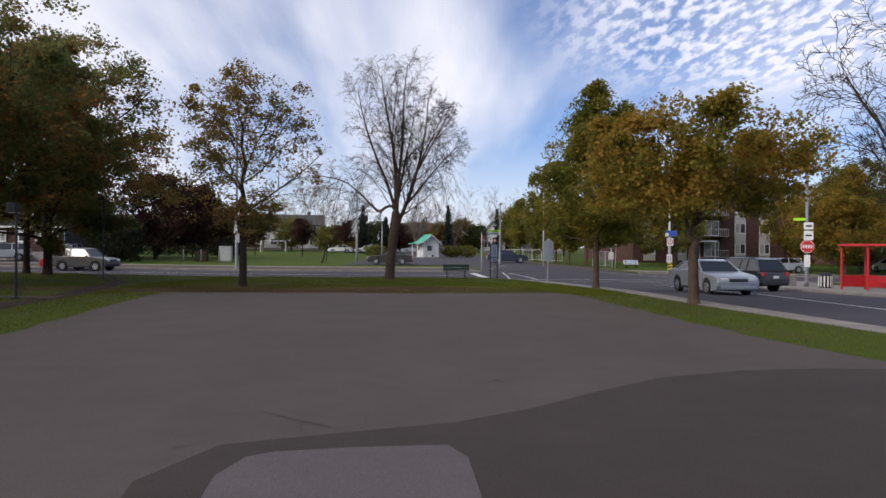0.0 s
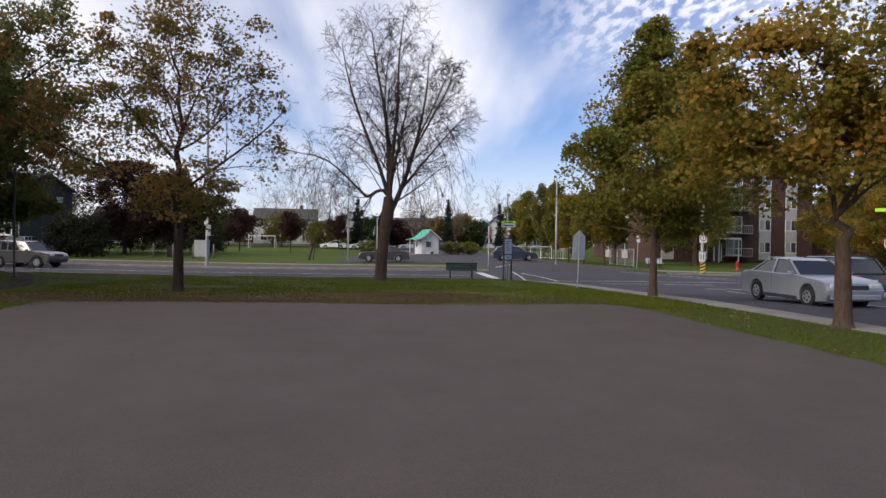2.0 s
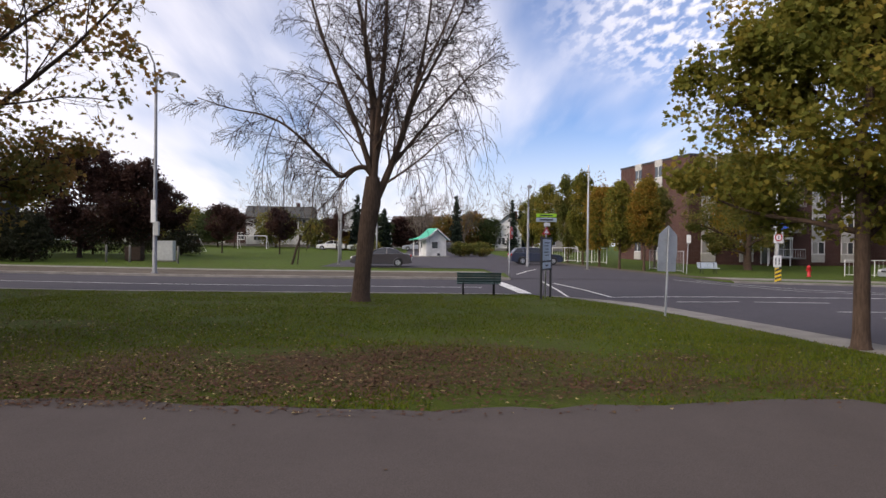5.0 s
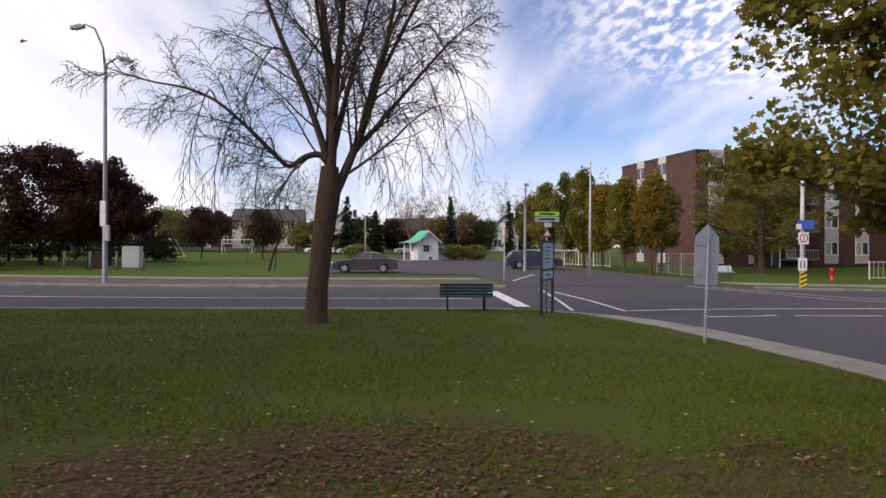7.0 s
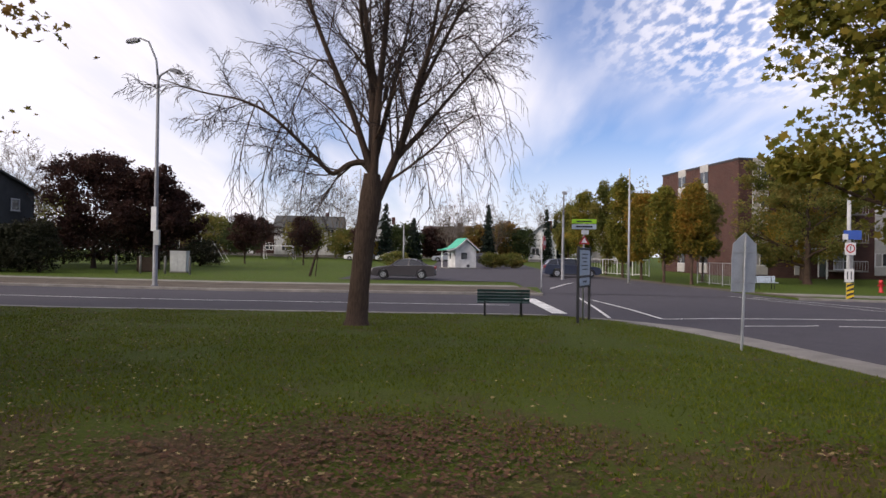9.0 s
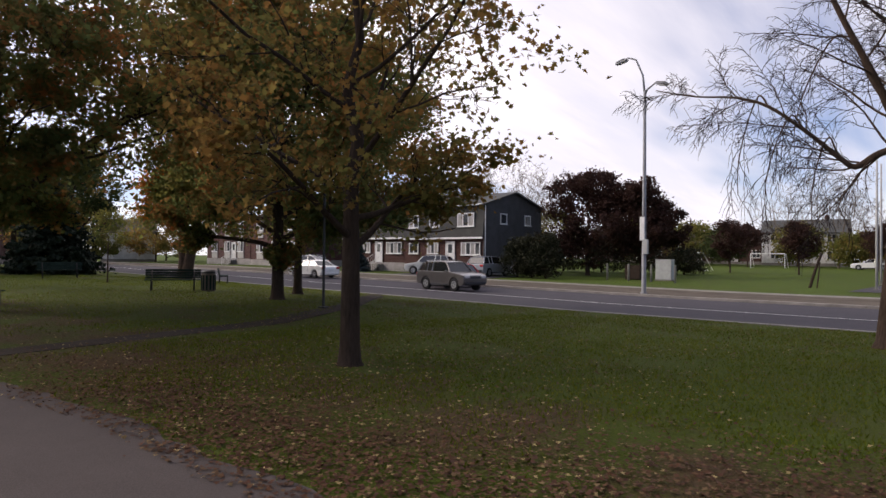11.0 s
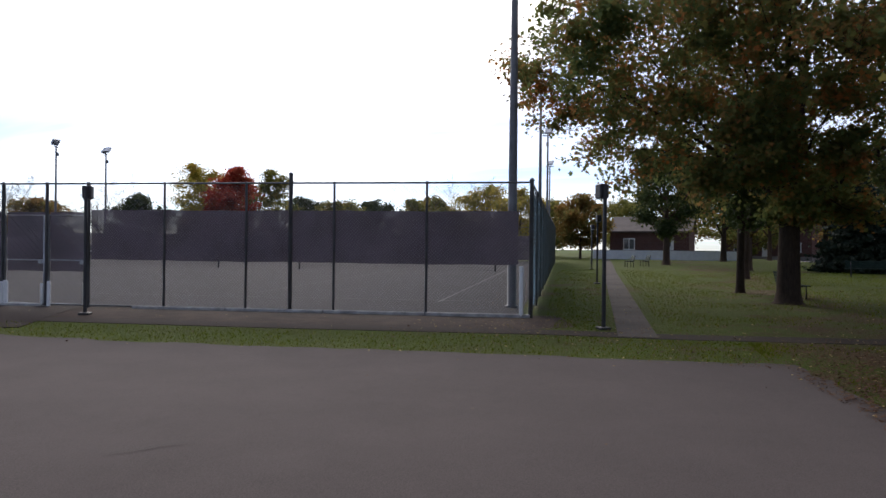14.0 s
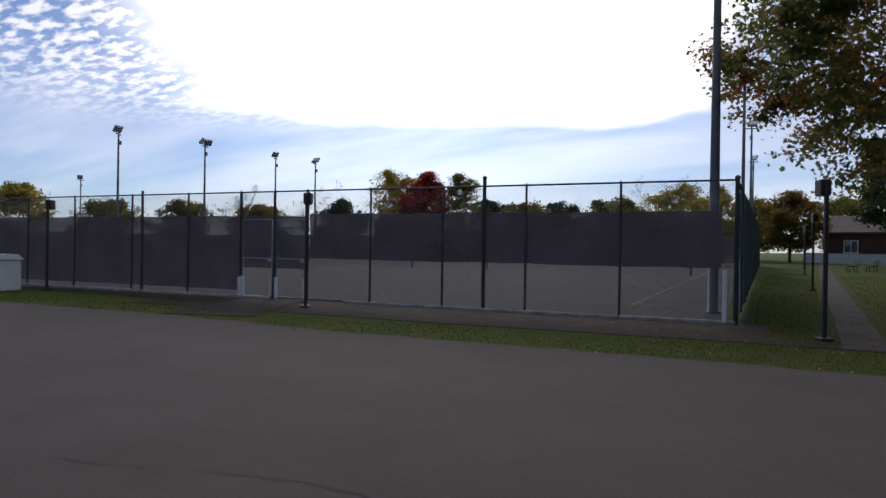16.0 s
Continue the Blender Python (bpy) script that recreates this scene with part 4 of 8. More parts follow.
def bush(seed, h, r, mats, n, leaf_size, foot=0.0, squash=1.0, pointed=1.0, shape=KITE):
    """A dense shrub or low tree seen from afar: short stems, many limbs and leaves in lumps with gaps."""
    g = np.random.RandomState(seed)
    lumps = []
    k = 90
    for i in range(k):
        u = g.uniform(0, 1) ** 0.8
        zz = foot + (h - foot) * (0.08 + 0.86 * u)
        prof = math.sin(math.pi * clamp(0.12 + 0.80 * u ** pointed, 0, 1)) ** 0.7
        a = g.uniform(0, 6.283)
        rr = r * prof * math.sqrt(g.uniform(0.15, 1)) * 0.85
        lumps.append((rr * math.cos(a), rr * math.sin(a) * squash, zz))
    lumps = np.array(lumps)
    per = n // k
    c = np.repeat(lumps, per, axis=0) + g.normal(size=(k * per, 3)) * np.array([r * 0.15, r * 0.15 * squash, (h - foot) * 0.065])
    c = c[c[:, 2] > max(foot * 0.9, 0.1)]
    G = Grower(seed, [])
    stem = MB()
    lim = MB()
    stem.tube([(0, 0, 0), (0.02, 0, h * 0.3), (0.05, 0.03, h * 0.7)], [0.09 + h * 0.008, 0.08, 0.03], 7)
    for p in lumps[::4]:
        b = Vector((0, 0, min(max(foot, h * 0.12), p[2] * 0.6)))
        q = Vector(p)
        lim.tube([b, b.lerp(q, 0.5) + Vector((0, 0, 0.1)), q], [0.035, 0.02, 0.008], 4, caps=False)
    G.wood = [stem, lim, MB()]
    return G, [("crown", leaf_cloud("crown", c, leaf_size, mats, seed + 1, shape))]


def bare_tree(seed, h, fork, r, spread, nlimb=5, sub=6, droop=0.0, fine=0.004):
    L = [dict(seg=5, wander=0.02, up=0.1, taper=0.8, sides=10),
         dict(count=nlimb, angle=30, ratio=1, len=(h - fork) * 0.95, seg=7, wander=0.07, up=0.10, taper=0.25, sides=6, thin=0.55, mesh=1, **{"from": 0.75}),
         dict(count=sub + 3, angle=38, ratio=0.5, seg=5, wander=0.12, up=0.06, droop=-droop, taper=0.3, sides=4, thin=0.42, mesh=1, **{"from": 0.2}),
         dict(count=sub, angle=40, ratio=0.55, seg=4, wander=0.15, up=0.02, droop=-droop * 1.5, taper=0.4, sides=3, thin=0.5, mesh=2, **{"from": 0.2}, min=fine),
         dict(count=sub - 1, angle=40, ratio=0.65, seg=3, wander=0.2, up=0.0, droop=-droop * 2, taper=0.5, sides=3, thin=0.6, mesh=2, **{"from": 0.25}, min=fine)]
    G = Grower(seed, L)
    pts, rad = flare(fork, r)
    G.path(pts, rad, 0)
    return G, []


# the bare, weeping tree in the grass, with one low limb reaching west
def weeping_tree():
    def habit(rise, fall):
        return [dict(seg=6, wander=0.02, up=0.1, taper=0.8, sides=16),
                dict(count=0, angle=30, ratio=1, seg=8, wander=0.05, up=0.05, taper=0.25, sides=8, thin=0.6, mesh=1, **{"from": 0.5}),
                dict(count=18, angle=46, ratio=0.36, fade=0.5, seg=7, wander=0.10, up=0.10 + rise, droop=rise - 0.05, taper=0.3, sides=5, thin=0.36, mesh=1, **{"from": 0.12}),
                dict(count=10, angle=38, ratio=0.5, fade=0.3, seg=6, wander=0.14, up=0.05 + rise, droop=-fall, taper=0.4, sides=4, thin=0.45, mesh=2, **{"from": 0.15}, min=0.009),
                dict(count=6, angle=38, ratio=0.5, fade=0.2, seg=5, wander=0.16, up=-0.02, droop=-fall * 1.7, taper=0.6, sides=3, thin=0.6, mesh=2, **{"from": 0.15}, min=0.0068)]

    G, H = Grower(41, habit(0.0, 0.14)), Grower(43, habit(0.0, 0.34))
    trunk = [(0, 0, 0), (0.01, 0, 0.18), (0.06, 0, 1.0), (0.18, 0, 2.2), (0.32, 0.0, 3.2), (0.36, 0, 4.0)]
    G.wood[0].tube(trunk, [0.37, 0.295, 0.26, 0.265, 0.30, 0.22], 18, caps=False)
    fork = Vector((0.36, 0, 3.9))

    def stem(points, r0, r1, lev=1, grow=G):
        pts = [Vector(p) for p in points]
        dense = []
        for i in range(len(pts) - 1):
            a, b, c, d = pts[max(i - 1, 0)], pts[i], pts[i + 1], pts[min(i + 2, len(pts) - 1)]
            for k in range(4):
                s = k / 4
                dense.append(0.5 * ((2 * b) + (c - a) * s + (2 * a - 5 * b + 4 * c - d) * s * s + (3 * b - a - 3 * c + d) * s ** 3))
        dense.append(pts[-1])
        n = len(dense) - 1
        grow.path(dense, [r0 + (r1 - r0) * (i / n) ** 0.8 for i in range(n + 1)], lev)

    stem([fork - Vector((0, 0, 0.25)), (0.34, 0.1, 6.0), (0.1, 0.3, 8.2), (-0.3, 0.4, 10.2), (-0.55, 0.4, 12.0)], 0.15, 0.018)
    stem([fork - Vector((-0.03, 0, 0.1)), (0.52, -0.2, 5.8), (0.75, -0.4, 8.2), (0.8, -0.5, 10.4), (1.0, -0.5, 12.4)], 0.13, 0.018)
    stem([(0.34, 0.02, 3.0), (0.85, 0.15, 4.2), (1.35, 0.3, 5.6), (1.8, 0.3, 7.4), (2.1, 0.4, 9.2), (2.2, 0.4, 10.8)], 0.15, 0.016)
    stem([(0.36, 0, 4.0), (-0.15, -0.3, 5.6), (-0.95, -0.7, 7.6), (-1.5, -0.9, 9.4), (-1.8, -1.0, 11.0)], 0.11, 0.014)
    stem([(0.4, 0.05, 4.3), (0.7, 0.9, 6.2), (1.1, 1.6, 8.4), (1.4, 2.0, 10.4)], 0.10, 0.014)
    stem([(1.1, 0.2, 4.9), (1.7, -0.7, 6.6), (2.5, -1.3, 8.2), (3.1, -1.6, 9.6)], 0.075, 0.012)
    stem([(0.95, 0.2, 4.4), (1.9, 0.5, 5.6), (2.8, 0.6, 6.7), (3.6, 0.7, 7.6), (4.1, 0.7, 8.0)], 0.075, 0.012)
    stem([(1.6, 0.3, 6.4), (2.5, -0.2, 8.0), (3.1, -0.5, 9.1), (3.3, -0.5, 9.8)], 0.06, 0.012)
    stem([(0.5, -0.1, 6.2), (0.2, -1.0, 7.6), (0.3, -1.8, 9.2), (0.5, -2.2, 10.6)], 0.07, 0.012)
    stem([(0.34, 0, 4.05), (0.1, -0.05, 4.3), (-0.25, -0.15, 4.22), (-0.62, -0.25, 3.98), (-0.95, -0.3, 4.25), (-1.6, -0.45, 4.9), (-2.3, -0.6, 5.5), (-3.0, -0.7, 5.8), (-3.9, -0.8, 5.95), (-4.9, -0.9, 6.25)], 0.10, 0.012)
    # hanging boughs under the crown
    for i, (a, b) in enumerate((((1.35, 0.3, 5.6), (2.7, 0.3, 4.3)), ((1.9, 0.3, 7.2), (3.3, -0.2, 4.9)), ((1.1, 0.1, 4.9), (1.9, -0.5, 3.6)), ((2.4, -0.3, 7.4), (3.9, 0.4, 5.6)), ((0.75, -0.4, 6.6), (1.5, -1.1, 4.6)),
                                ((-0.95, -0.3, 4.25), (-1.6, 0.2, 3.3)), ((-1.6, -0.45, 4.9), (-2.3, -0.9, 3.5)), ((-0.6, -0.6, 6.6), (-1.7, -0.9, 4.8)), ((-2.3, -0.6, 5.5), (-3.1, -0.3, 4.0)))):
        a, b = Vector(a), Vector(b)
        stem([a, a.lerp(b, 0.3) + Vector((0, 0, 0.75)), a.lerp(b, 0.7) + Vector((0, 0, 0.65)), a.lerp(b, 0.95) + Vector((0, 0, 0.15)), b + Vector((0.03, 0, -0.5))], 0.026, 0.008, 2, H)
    for mine, more in zip(G.wood, H.wood):
        mine.add(more.v, more.f)
    put_tree("bare_tree", -3.43, 39.25, 0, "bare grey weeping tree with drooping twigs in the grass", G, [], "bark", "twig", scale=0.99)


weeping_tree()


def thin_side(c, g):
    """The upper side towards the street and the side street has lost most of its leaves."""
    high = np.clip((c[:, 2] - 3.4) / 1.5, 0, 1)
    side = 0.75 * c[:, 1] + 0.45 * c[:, 0]
    return (c[:, 0] < 3.3) & (g.uniform(0, 1, len(c)) < np.clip(0.95 - (0.03 + 0.18 * high) * (side + 0.4), 0.20, 0.95))


G, lv = maple(11, 9.6, 1.95, 0.165, 3.9, 11, "leaf_maple", 20500, 0.105, low=1.9, keepside=thin_side, sub=5, gap=0.32, per=13, thin=0.46)
put_tree("maple_tree", -8.97, 29.05, 0, "half-bare park maple with brown and green leaves", G, lv, "bark_dark", "twig")
G, lv = maple(24, 6.3, 1.5, 0.17, 3.9, 8, "leaf_gold", 46000, 0.105, lean=(-0.02, 0.0), low=2.2, lead=0.3, thin=0.6, per=24, ang=70, gap=0.28)
put_tree("maple_tree", 6.77, 21.15, 0, "golden green roadside maple forking low over the kerb", G, lv, "bark", "twig")
G, lv = maple(31, 8.8, 2.2, 0.135, 3.05, 11, "leaf_yellow", 82000, 0.11, low=1.75, per=26, peak=1.6, gap=0.06, mid=0.28)
put_tree("maple_tree", 5.98, 29.4, 40, "yellowing maple in the verge beside the side street", G, lv, "bark", "twig")
G, lv = maple(47, 13.4, 2.3, 0.34, 8.7, 6, "leaf_amber", 98000, 0.14, low=2.4, sub=7, ang=64, lead=0.14, thin=0.66, gap=0.14, per=26, fill=0.3)
put_tree("maple_tree", -21.8, 26.95, 0, "broad old maple with dark green and rusty leaves", G, lv, "bark_dark", "twig")
G, lv = maple(53, 7.5, 2.2, 0.15, 2.6, 6, "leaf_green", 9000, 0.15, low=2.3, twigs=False, shape=KITE)
put_tree("park_tree", -26.0, 26.2, 0, "slim leaning park tree with dark green leaves", G, lv, "bark_dark", "twig")
G, lv = maple(59, 12.2, 2.6, 0.22, 6.9, 9, "leaf_amber", 70000, 0.16, low=1.8, twigs=False, shape=KITE, gap=0.05)
put_tree("maple_tree", -20.6, 35.3, 0, "dark rusty maple near the street", G, lv, "bark_dark", "twig")
G, lv = maple(61, 11.4, 2.6, 0.18, 6.0, 8, "leaf_amber", 60000, 0.16, low=1.8, twigs=False, shape=KITE, gap=0.05)
put_tree("maple_tree", -23.3, 38.0, 0, "dark brown green maple by the street", G, lv, "bark_dark", "twig")


def twin_tree():
    L = [dict(seg=5, wander=0.03, up=0.08, taper=0.7, sides=10),
         dict(count=5, angle=34, ratio=0.6, seg=5, wander=0.1, up=0.1, taper=0.35, sides=6, thin=0.55, mesh=1, **{"from": 0.5}),
         dict(count=6, angle=42, ratio=0.6, seg=4, wander=0.16, up=0.04, taper=0.35, sides=4, thin=0.5, mesh=1, **{"from": 0.2}),
         dict(count=6, angle=46, ratio=0.55, seg=3, wander=0.2, up=0, taper=0.4, sides=3, thin=0.5, mesh=2, **{"from": 0.2}, min=0.006)]
    G = Grower(71, L)
    for lean, az in ((0.10, 2.6), (0.28, 0.2)):
        d = Vector((math.cos(az) * lean, math.sin(az) * lean, 1))
        pts = [Vector((math.cos(az) * 0.22, math.sin(az) * 0.22, 0)) + d * (4.6 * i / 6) for i in range(7)]
        G.path(pts, [0.34, 0.26, 0.24, 0.22, 0.2, 0.17, 0.13], 0)
    c = spray(G.tips, 20000, 0.34, 5)
    orange = c[(c[:, 0] < -0.3) & (c[:, 2] > 3.0)]
    green = c[~((c[:, 0] < -0.3) & (c[:, 2] > 3.0))]
    put_tree("twin_tree", -41.8, 42.0, 0, "twin-trunked tree turning from green to bright orange", G,
             [("crown", leaf_cloud("crown", green, 0.22, "leaf_olive", 3)), ("crown", leaf_cloud("crown", orange, 0.22, "leaf_orange", 4))], "bark", "twig", scale=1.3)


twin_tree()
G, lv = maple(73, 3.7, 1.9, 0.035, 0.85, 4, "leaf_olive", 450, 0.14, low=1.8, twigs=False, shape=KITE, per=6)
put_tree("young_tree", -34.5, 34.75, 0, "thin young tree with a few yellowing leaves", G, lv, "bark", "twig")
G, lv = cone_tree(79, 6.6, 3.1, "needle", 0.28, 22000, 0.16, 0.35)
put_tree("spruce_tree", -46.8, 35.9, 0, "dark spreading spruce behind the park bench", G, lv, "bark_dark", "bark_dark")
G, lv = cone_tree(83, 3.6, 1.6, "needle_blue", 0.22, 9000, 0.1, 0.2)
put_tree("spruce_tree", -51.6, 64.6, 0, "small blue spruce in the front garden", G, lv, "bark_dark", "bark_dark")
for i, (x, y, h, s, r, m) in enumerate([(-56.9, 24.7, 10.5, 4.3, 0.30, "leaf_green"), (-62.5, 24.9, 11.5, 4.5, 0.32, "leaf_olive"), (-47, 29.5, 9.5, 3.6, 0.22, "leaf_maple"), (-70, 30.5, 11, 4.6, 0.3, "leaf_olive"), (-36, 27.8, 8.2, 2.8, 0.16, "leaf_green"), (-64, 38, 10, 4.2, 0.25, "leaf_amber"), (-78, 36, 10, 4.5, 0.25, "leaf_olive"), (-57, 40.0, 10.5, 5.0, 0.25, "leaf_green"), (-66, 41.2, 10.0, 5.0, 0.25, "leaf_maple")]):
    G, lv = maple(90 + i, h, 2.5, r, s, 7, m, 12000, 0.22, low=2.4, twigs=False, shape=KITE, sub=4, gap=0.2)
    put_tree("park_tree", x, y, 0, "leafy park tree beyond the path, green turning brown", G, lv, "bark_dark" if i % 2 else "bark", "twig", "trees far along the park")
# beyond the street
for i, (x, y, h, r) in enumerate([(-32.0, 76.0, 10.0, 5.4), (-27.0, 77.0, 8.7, 3.3)]):
    G, lv = maple(110 + i, h, 1.5, 0.22, r, 9, "leaf_red", 30000, 0.22, low=1.1, twigs=False, shape=KITE, gap=0.14, peak=1.25)
    put_tree("red_tree", x, y, 0, "dense dark red ornamental tree beside the field", G, lv, "bark_dark", "bark_dark", "dark red trees by the field")
for i, (x, y, h, r) in enumerate([(-26.0, 96, 6.0, 2.1), (-19.2, 96, 5.7, 1.8), (-16, 120, 6, 2.4), (-33, 124, 6.5, 3)]):
    G, lv = maple(120 + i, h, 1.9, 0.09, r, 5, "leaf_red", 6000, 0.2, low=1.7, twigs=False, shape=KITE, gap=0.15)
    put_tree("field_tree", x, y, 0, "small dark red tree standing in the field", G, lv, "bark_dark", "bark_dark", "small trees in the field")
for i, (x, y, h, r) in enumerate([(-32.4, 67.6, 3.5, 1.5), (-30.9, 67.4, 3.7, 1.6), (-33.9, 67.6, 3.3, 1.5), (-35, 84, 3.4, 2.6), (-31, 85, 3.2, 2.6), (-39, 83, 3.4, 2.6), (-27, 86, 2.6, 2.4)]):
    G, lv = bush(130 + i, h, r, "leaf_hedge", 5200, 0.17, foot=0.0, pointed=0.7)
    put_tree("hedge_shrub", x, y, 0, "dark clipped hedge shrub beside the driveway", G, lv, "bark_dark", "bark_dark", "hedge by the driveway")
STREET = [(10.95, 96, 8.2, 1.9), (11.6, 90, 8.6, 1.9), (12.4, 83, 8.9, 1.55), (12.9, 78.7, 9.3, 1.5), (13.5, 75, 8.5, 1.45), (14.1, 71, 7.8, 1.35), (15.6, 69.5, 7.6, 1.4), (18.0, 74.0, 8.0, 1.6)]
for i, (x, y, h, r) in enumerate(STREET):
    G, lv = maple(140 + i, h, 1.7, 0.11, r, 9, ("leaf_olive", "leaf_gold", "leaf_yellow")[(0, 2, 0, 2, 1, 2, 1, 0)[i]], 13000, 0.19, low=1.5, twigs=False, shape=KITE, gap=0.05, peak=1.35, ang=60, mid=0.4)
    put_tree("street_tree", x, y, i * 40, "narrow upright street tree, green turning gold", G, lv, "bark", "bark", "row of street trees")
for i, (x, y, h, r, m) in enumerate([(27.2, 76.2, 11.5, 4.9, "leaf_olive"), (31.0, 84.5, 11.8, 3.6, "leaf_gold"), (37, 60, 9.5, 4.0, "leaf_gold"), (42.5, 66, 11.5, 4.6, "leaf_olive"), (47.5, 72, 9.5, 4.0, "leaf_olive"), (39.5, 70, 9.5, 3.4, "leaf_gold")]):
    G, lv = maple(150 + i, h, 1.9, 0.32 if i == 0 else 0.2, r * 1.2, 8, m, 28000, 0.2, low=1.3, twigs=False, shape=KITE, sub=4, gap=0.05)
    put_tree("street_tree", x, y, i * 50, "leafy tree before the brick flats, green turning gold", G, lv, "bark", "twig", "trees before the flats")
G, _ = bare_tree(170, 13.0, 3.0, 0.3, 7, 8, 7, 0.03, 0.018)
put_tree("bare_tree", 32.5, 44.0, 0, "large bare tree behind the bus stop", G, [], "bark", "twig", scale=1.3)
for i, (x, y, h) in enumerate([(-18, 135, 11), (-22, 128, 15), (-30, 132, 13), (-2.0, 122, 10), (4.5, 131, 10), (17.5, 152, 13), (-3.0, 118, 9), (12.5, 140, 9), (-40, 78, 10), (-46, 82, 11), (-59.4, -50.7, 9.5), (-92, -2, 10), (-66, -42, 8)]):
    G, _ = bare_tree(180 + i, h, h * 0.22, 0.16, 4, 6, 5, 0.0, 0.02)
    put_tree("bare_tree", x, y, i * 33, "leafless pale tree in the distance", G, [], "bark_pale", "bark_pale", "distant bare trees")
for i, (x, y, h, r) in enumerate([(-13.0, 122, 9.0, 1.5), (3.0, 128, 9.5, 1.3), (13.0, 132, 9, 1.2), (14.6, 133, 8.0, 1.0), (-9, 126, 7, 1.4)]):
    G, lv = cone_tree(200 + i, h, r, "needle", 0.42, 2200, 0.12, 0.3, power=0.55)
    put_tree("conifer", x, y, 0, "tall narrow dark conifer among the far houses", G, lv, "bark_dark", "bark_dark", "far conifers")
FAR = [(-52, 128, 8, 5, "leaf_olive"), (-44, 131, 7, 5, "leaf_olive"), (-37, 128, 6, 4, "leaf_green"), (-28, 131, 6.5, 4, "leaf_olive"), (-20, 128, 5, 3.5, "leaf_olive"), (-11, 128, 6, 3.5, "leaf_green"), (-6, 131, 5.5, 3, "leaf_red"),
       (1, 133, 6, 3, "leaf_maple"), (6.5, 136, 6.5, 3.5, "leaf_maple"), (9.5, 134, 5.5, 3, "leaf_green"), (17, 138, 7, 4, "leaf_olive"), (-62, 118, 9, 6, "leaf_olive"), (-75, 110, 9, 6, "leaf_olive"), (24, 120, 7, 4, "leaf_olive"),
       (52, 84, 8, 4, "leaf_gold"), (60, 78, 8, 4.5, "leaf_olive"), (70, 80, 9, 5, "leaf_olive")]
for i, (x, y, h, r, m) in enumerate(FAR):
    G, lv = bush(220 + i, h, r, m, 5000, 0.36, foot=0.4)
    put_tree("distant_tree", x, y, 0, "distant tree in autumn colour beyond the field", G, lv, "bark_dark", "bark_dark", "distant trees")
G, lv = bush(250, 3.0, 2.0, "leaf_gold", 2500, 0.3)
put_tree("golden_shrub", -15.5, 124, 0, "bright yellow shrub beyond the field", G, lv, "bark", "bark")
for i, (x, y, r) in enumerate([(2.3, 95.5, 1.5), (4.6, 96, 1.7), (-8.8, 98, 2.0)]):
    G, lv = bush(255 + i, 1.7, r, "leaf_olive", 2200, 0.2)
    put_tree("shrub", x, y, 0, "low rounded brown green shrub near the kiosk", G, lv, "bark", "bark", "shrubs near the kiosk")
for i, (x, y, h, r, m) in enumerate([(-86, 81, 11, 6, "leaf_olive"), (-73, 83, 12, 6, "leaf_maple"), (-60, 84, 11, 6, "leaf_olive"), (-97, 73, 10, 5.5, "leaf_green")]):
    G, lv = maple(260 + i, h, 1.8, 0.18, r, 7, m, 11000, 0.28, low=1.0, twigs=False, shape=KITE, sub=4, gap=0.05)
    put_tree("garden_tree", x, y, 0, "tall autumn tree behind the row houses", G, lv, "bark_dark", "bark_dark", "trees behind the row houses")
# behind the courts; some crowns take the yellow leaf with backlight in its colour
BACK = [(-61.6, -20.2, 10.0, 3.5, "leaf_scarlet"), (-66, -27.5, 11.3, 4.8, "leaf_backlit"), (-69, -21, 10.6, 4.6, "leaf_olive"), (-72, -12, 6.8, 4, "leaf_olive"), (-78, -3, 7.2, 5, "leaf_olive"), (-86, 2, 9.5, 5.5, "leaf_backlit"), (-82, 8, 8.5, 4.5, "leaf_backlit"), (-92, 10, 8, 5, "leaf_olive"),
        (-52.4, -52.1, 7.0, 4.5, "leaf_olive"), (-58, -44, 6.5, 4.5, "leaf_maple"), (-47, -60, 7.0, 5, "leaf_olive"), (-38, -64, 8.5, 4.5, "leaf_backlit"), (-31, -66, 8, 5, "leaf_green"), (-25, -70, 8.5, 5, "leaf_olive"), (-64, -35, 7.2, 4, "leaf_green"), (-86, -14, 7.8, 5, "leaf_green"), (-80, -22, 7.6, 5, "leaf_green"), (-84, -5, 7.6, 5, "leaf_maple"), (-74, -32, 7.6, 5, "leaf_maple"), (-76, 16, 7.5, 3.5, "leaf_maple"),
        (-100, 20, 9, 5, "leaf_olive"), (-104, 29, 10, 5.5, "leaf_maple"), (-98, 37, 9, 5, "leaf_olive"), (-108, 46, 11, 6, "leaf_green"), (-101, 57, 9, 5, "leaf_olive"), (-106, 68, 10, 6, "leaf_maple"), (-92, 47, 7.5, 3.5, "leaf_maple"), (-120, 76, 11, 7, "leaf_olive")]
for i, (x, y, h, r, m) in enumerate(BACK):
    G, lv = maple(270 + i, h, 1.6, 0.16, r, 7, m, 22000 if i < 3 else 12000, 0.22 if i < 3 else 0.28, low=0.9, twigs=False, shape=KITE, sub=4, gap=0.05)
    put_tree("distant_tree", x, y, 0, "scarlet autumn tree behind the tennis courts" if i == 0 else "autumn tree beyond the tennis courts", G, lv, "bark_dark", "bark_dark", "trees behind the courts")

# ---- tennis fence ----
FRONT_A, CORNER, SIDE_END = Vector((-9.6, -14.0)), Vector((-15.45, 20.34)), Vector((-60.0, 15.2))
FENCE_H = 3.15


def along(a, b, s):
    return a + (b - a) * s


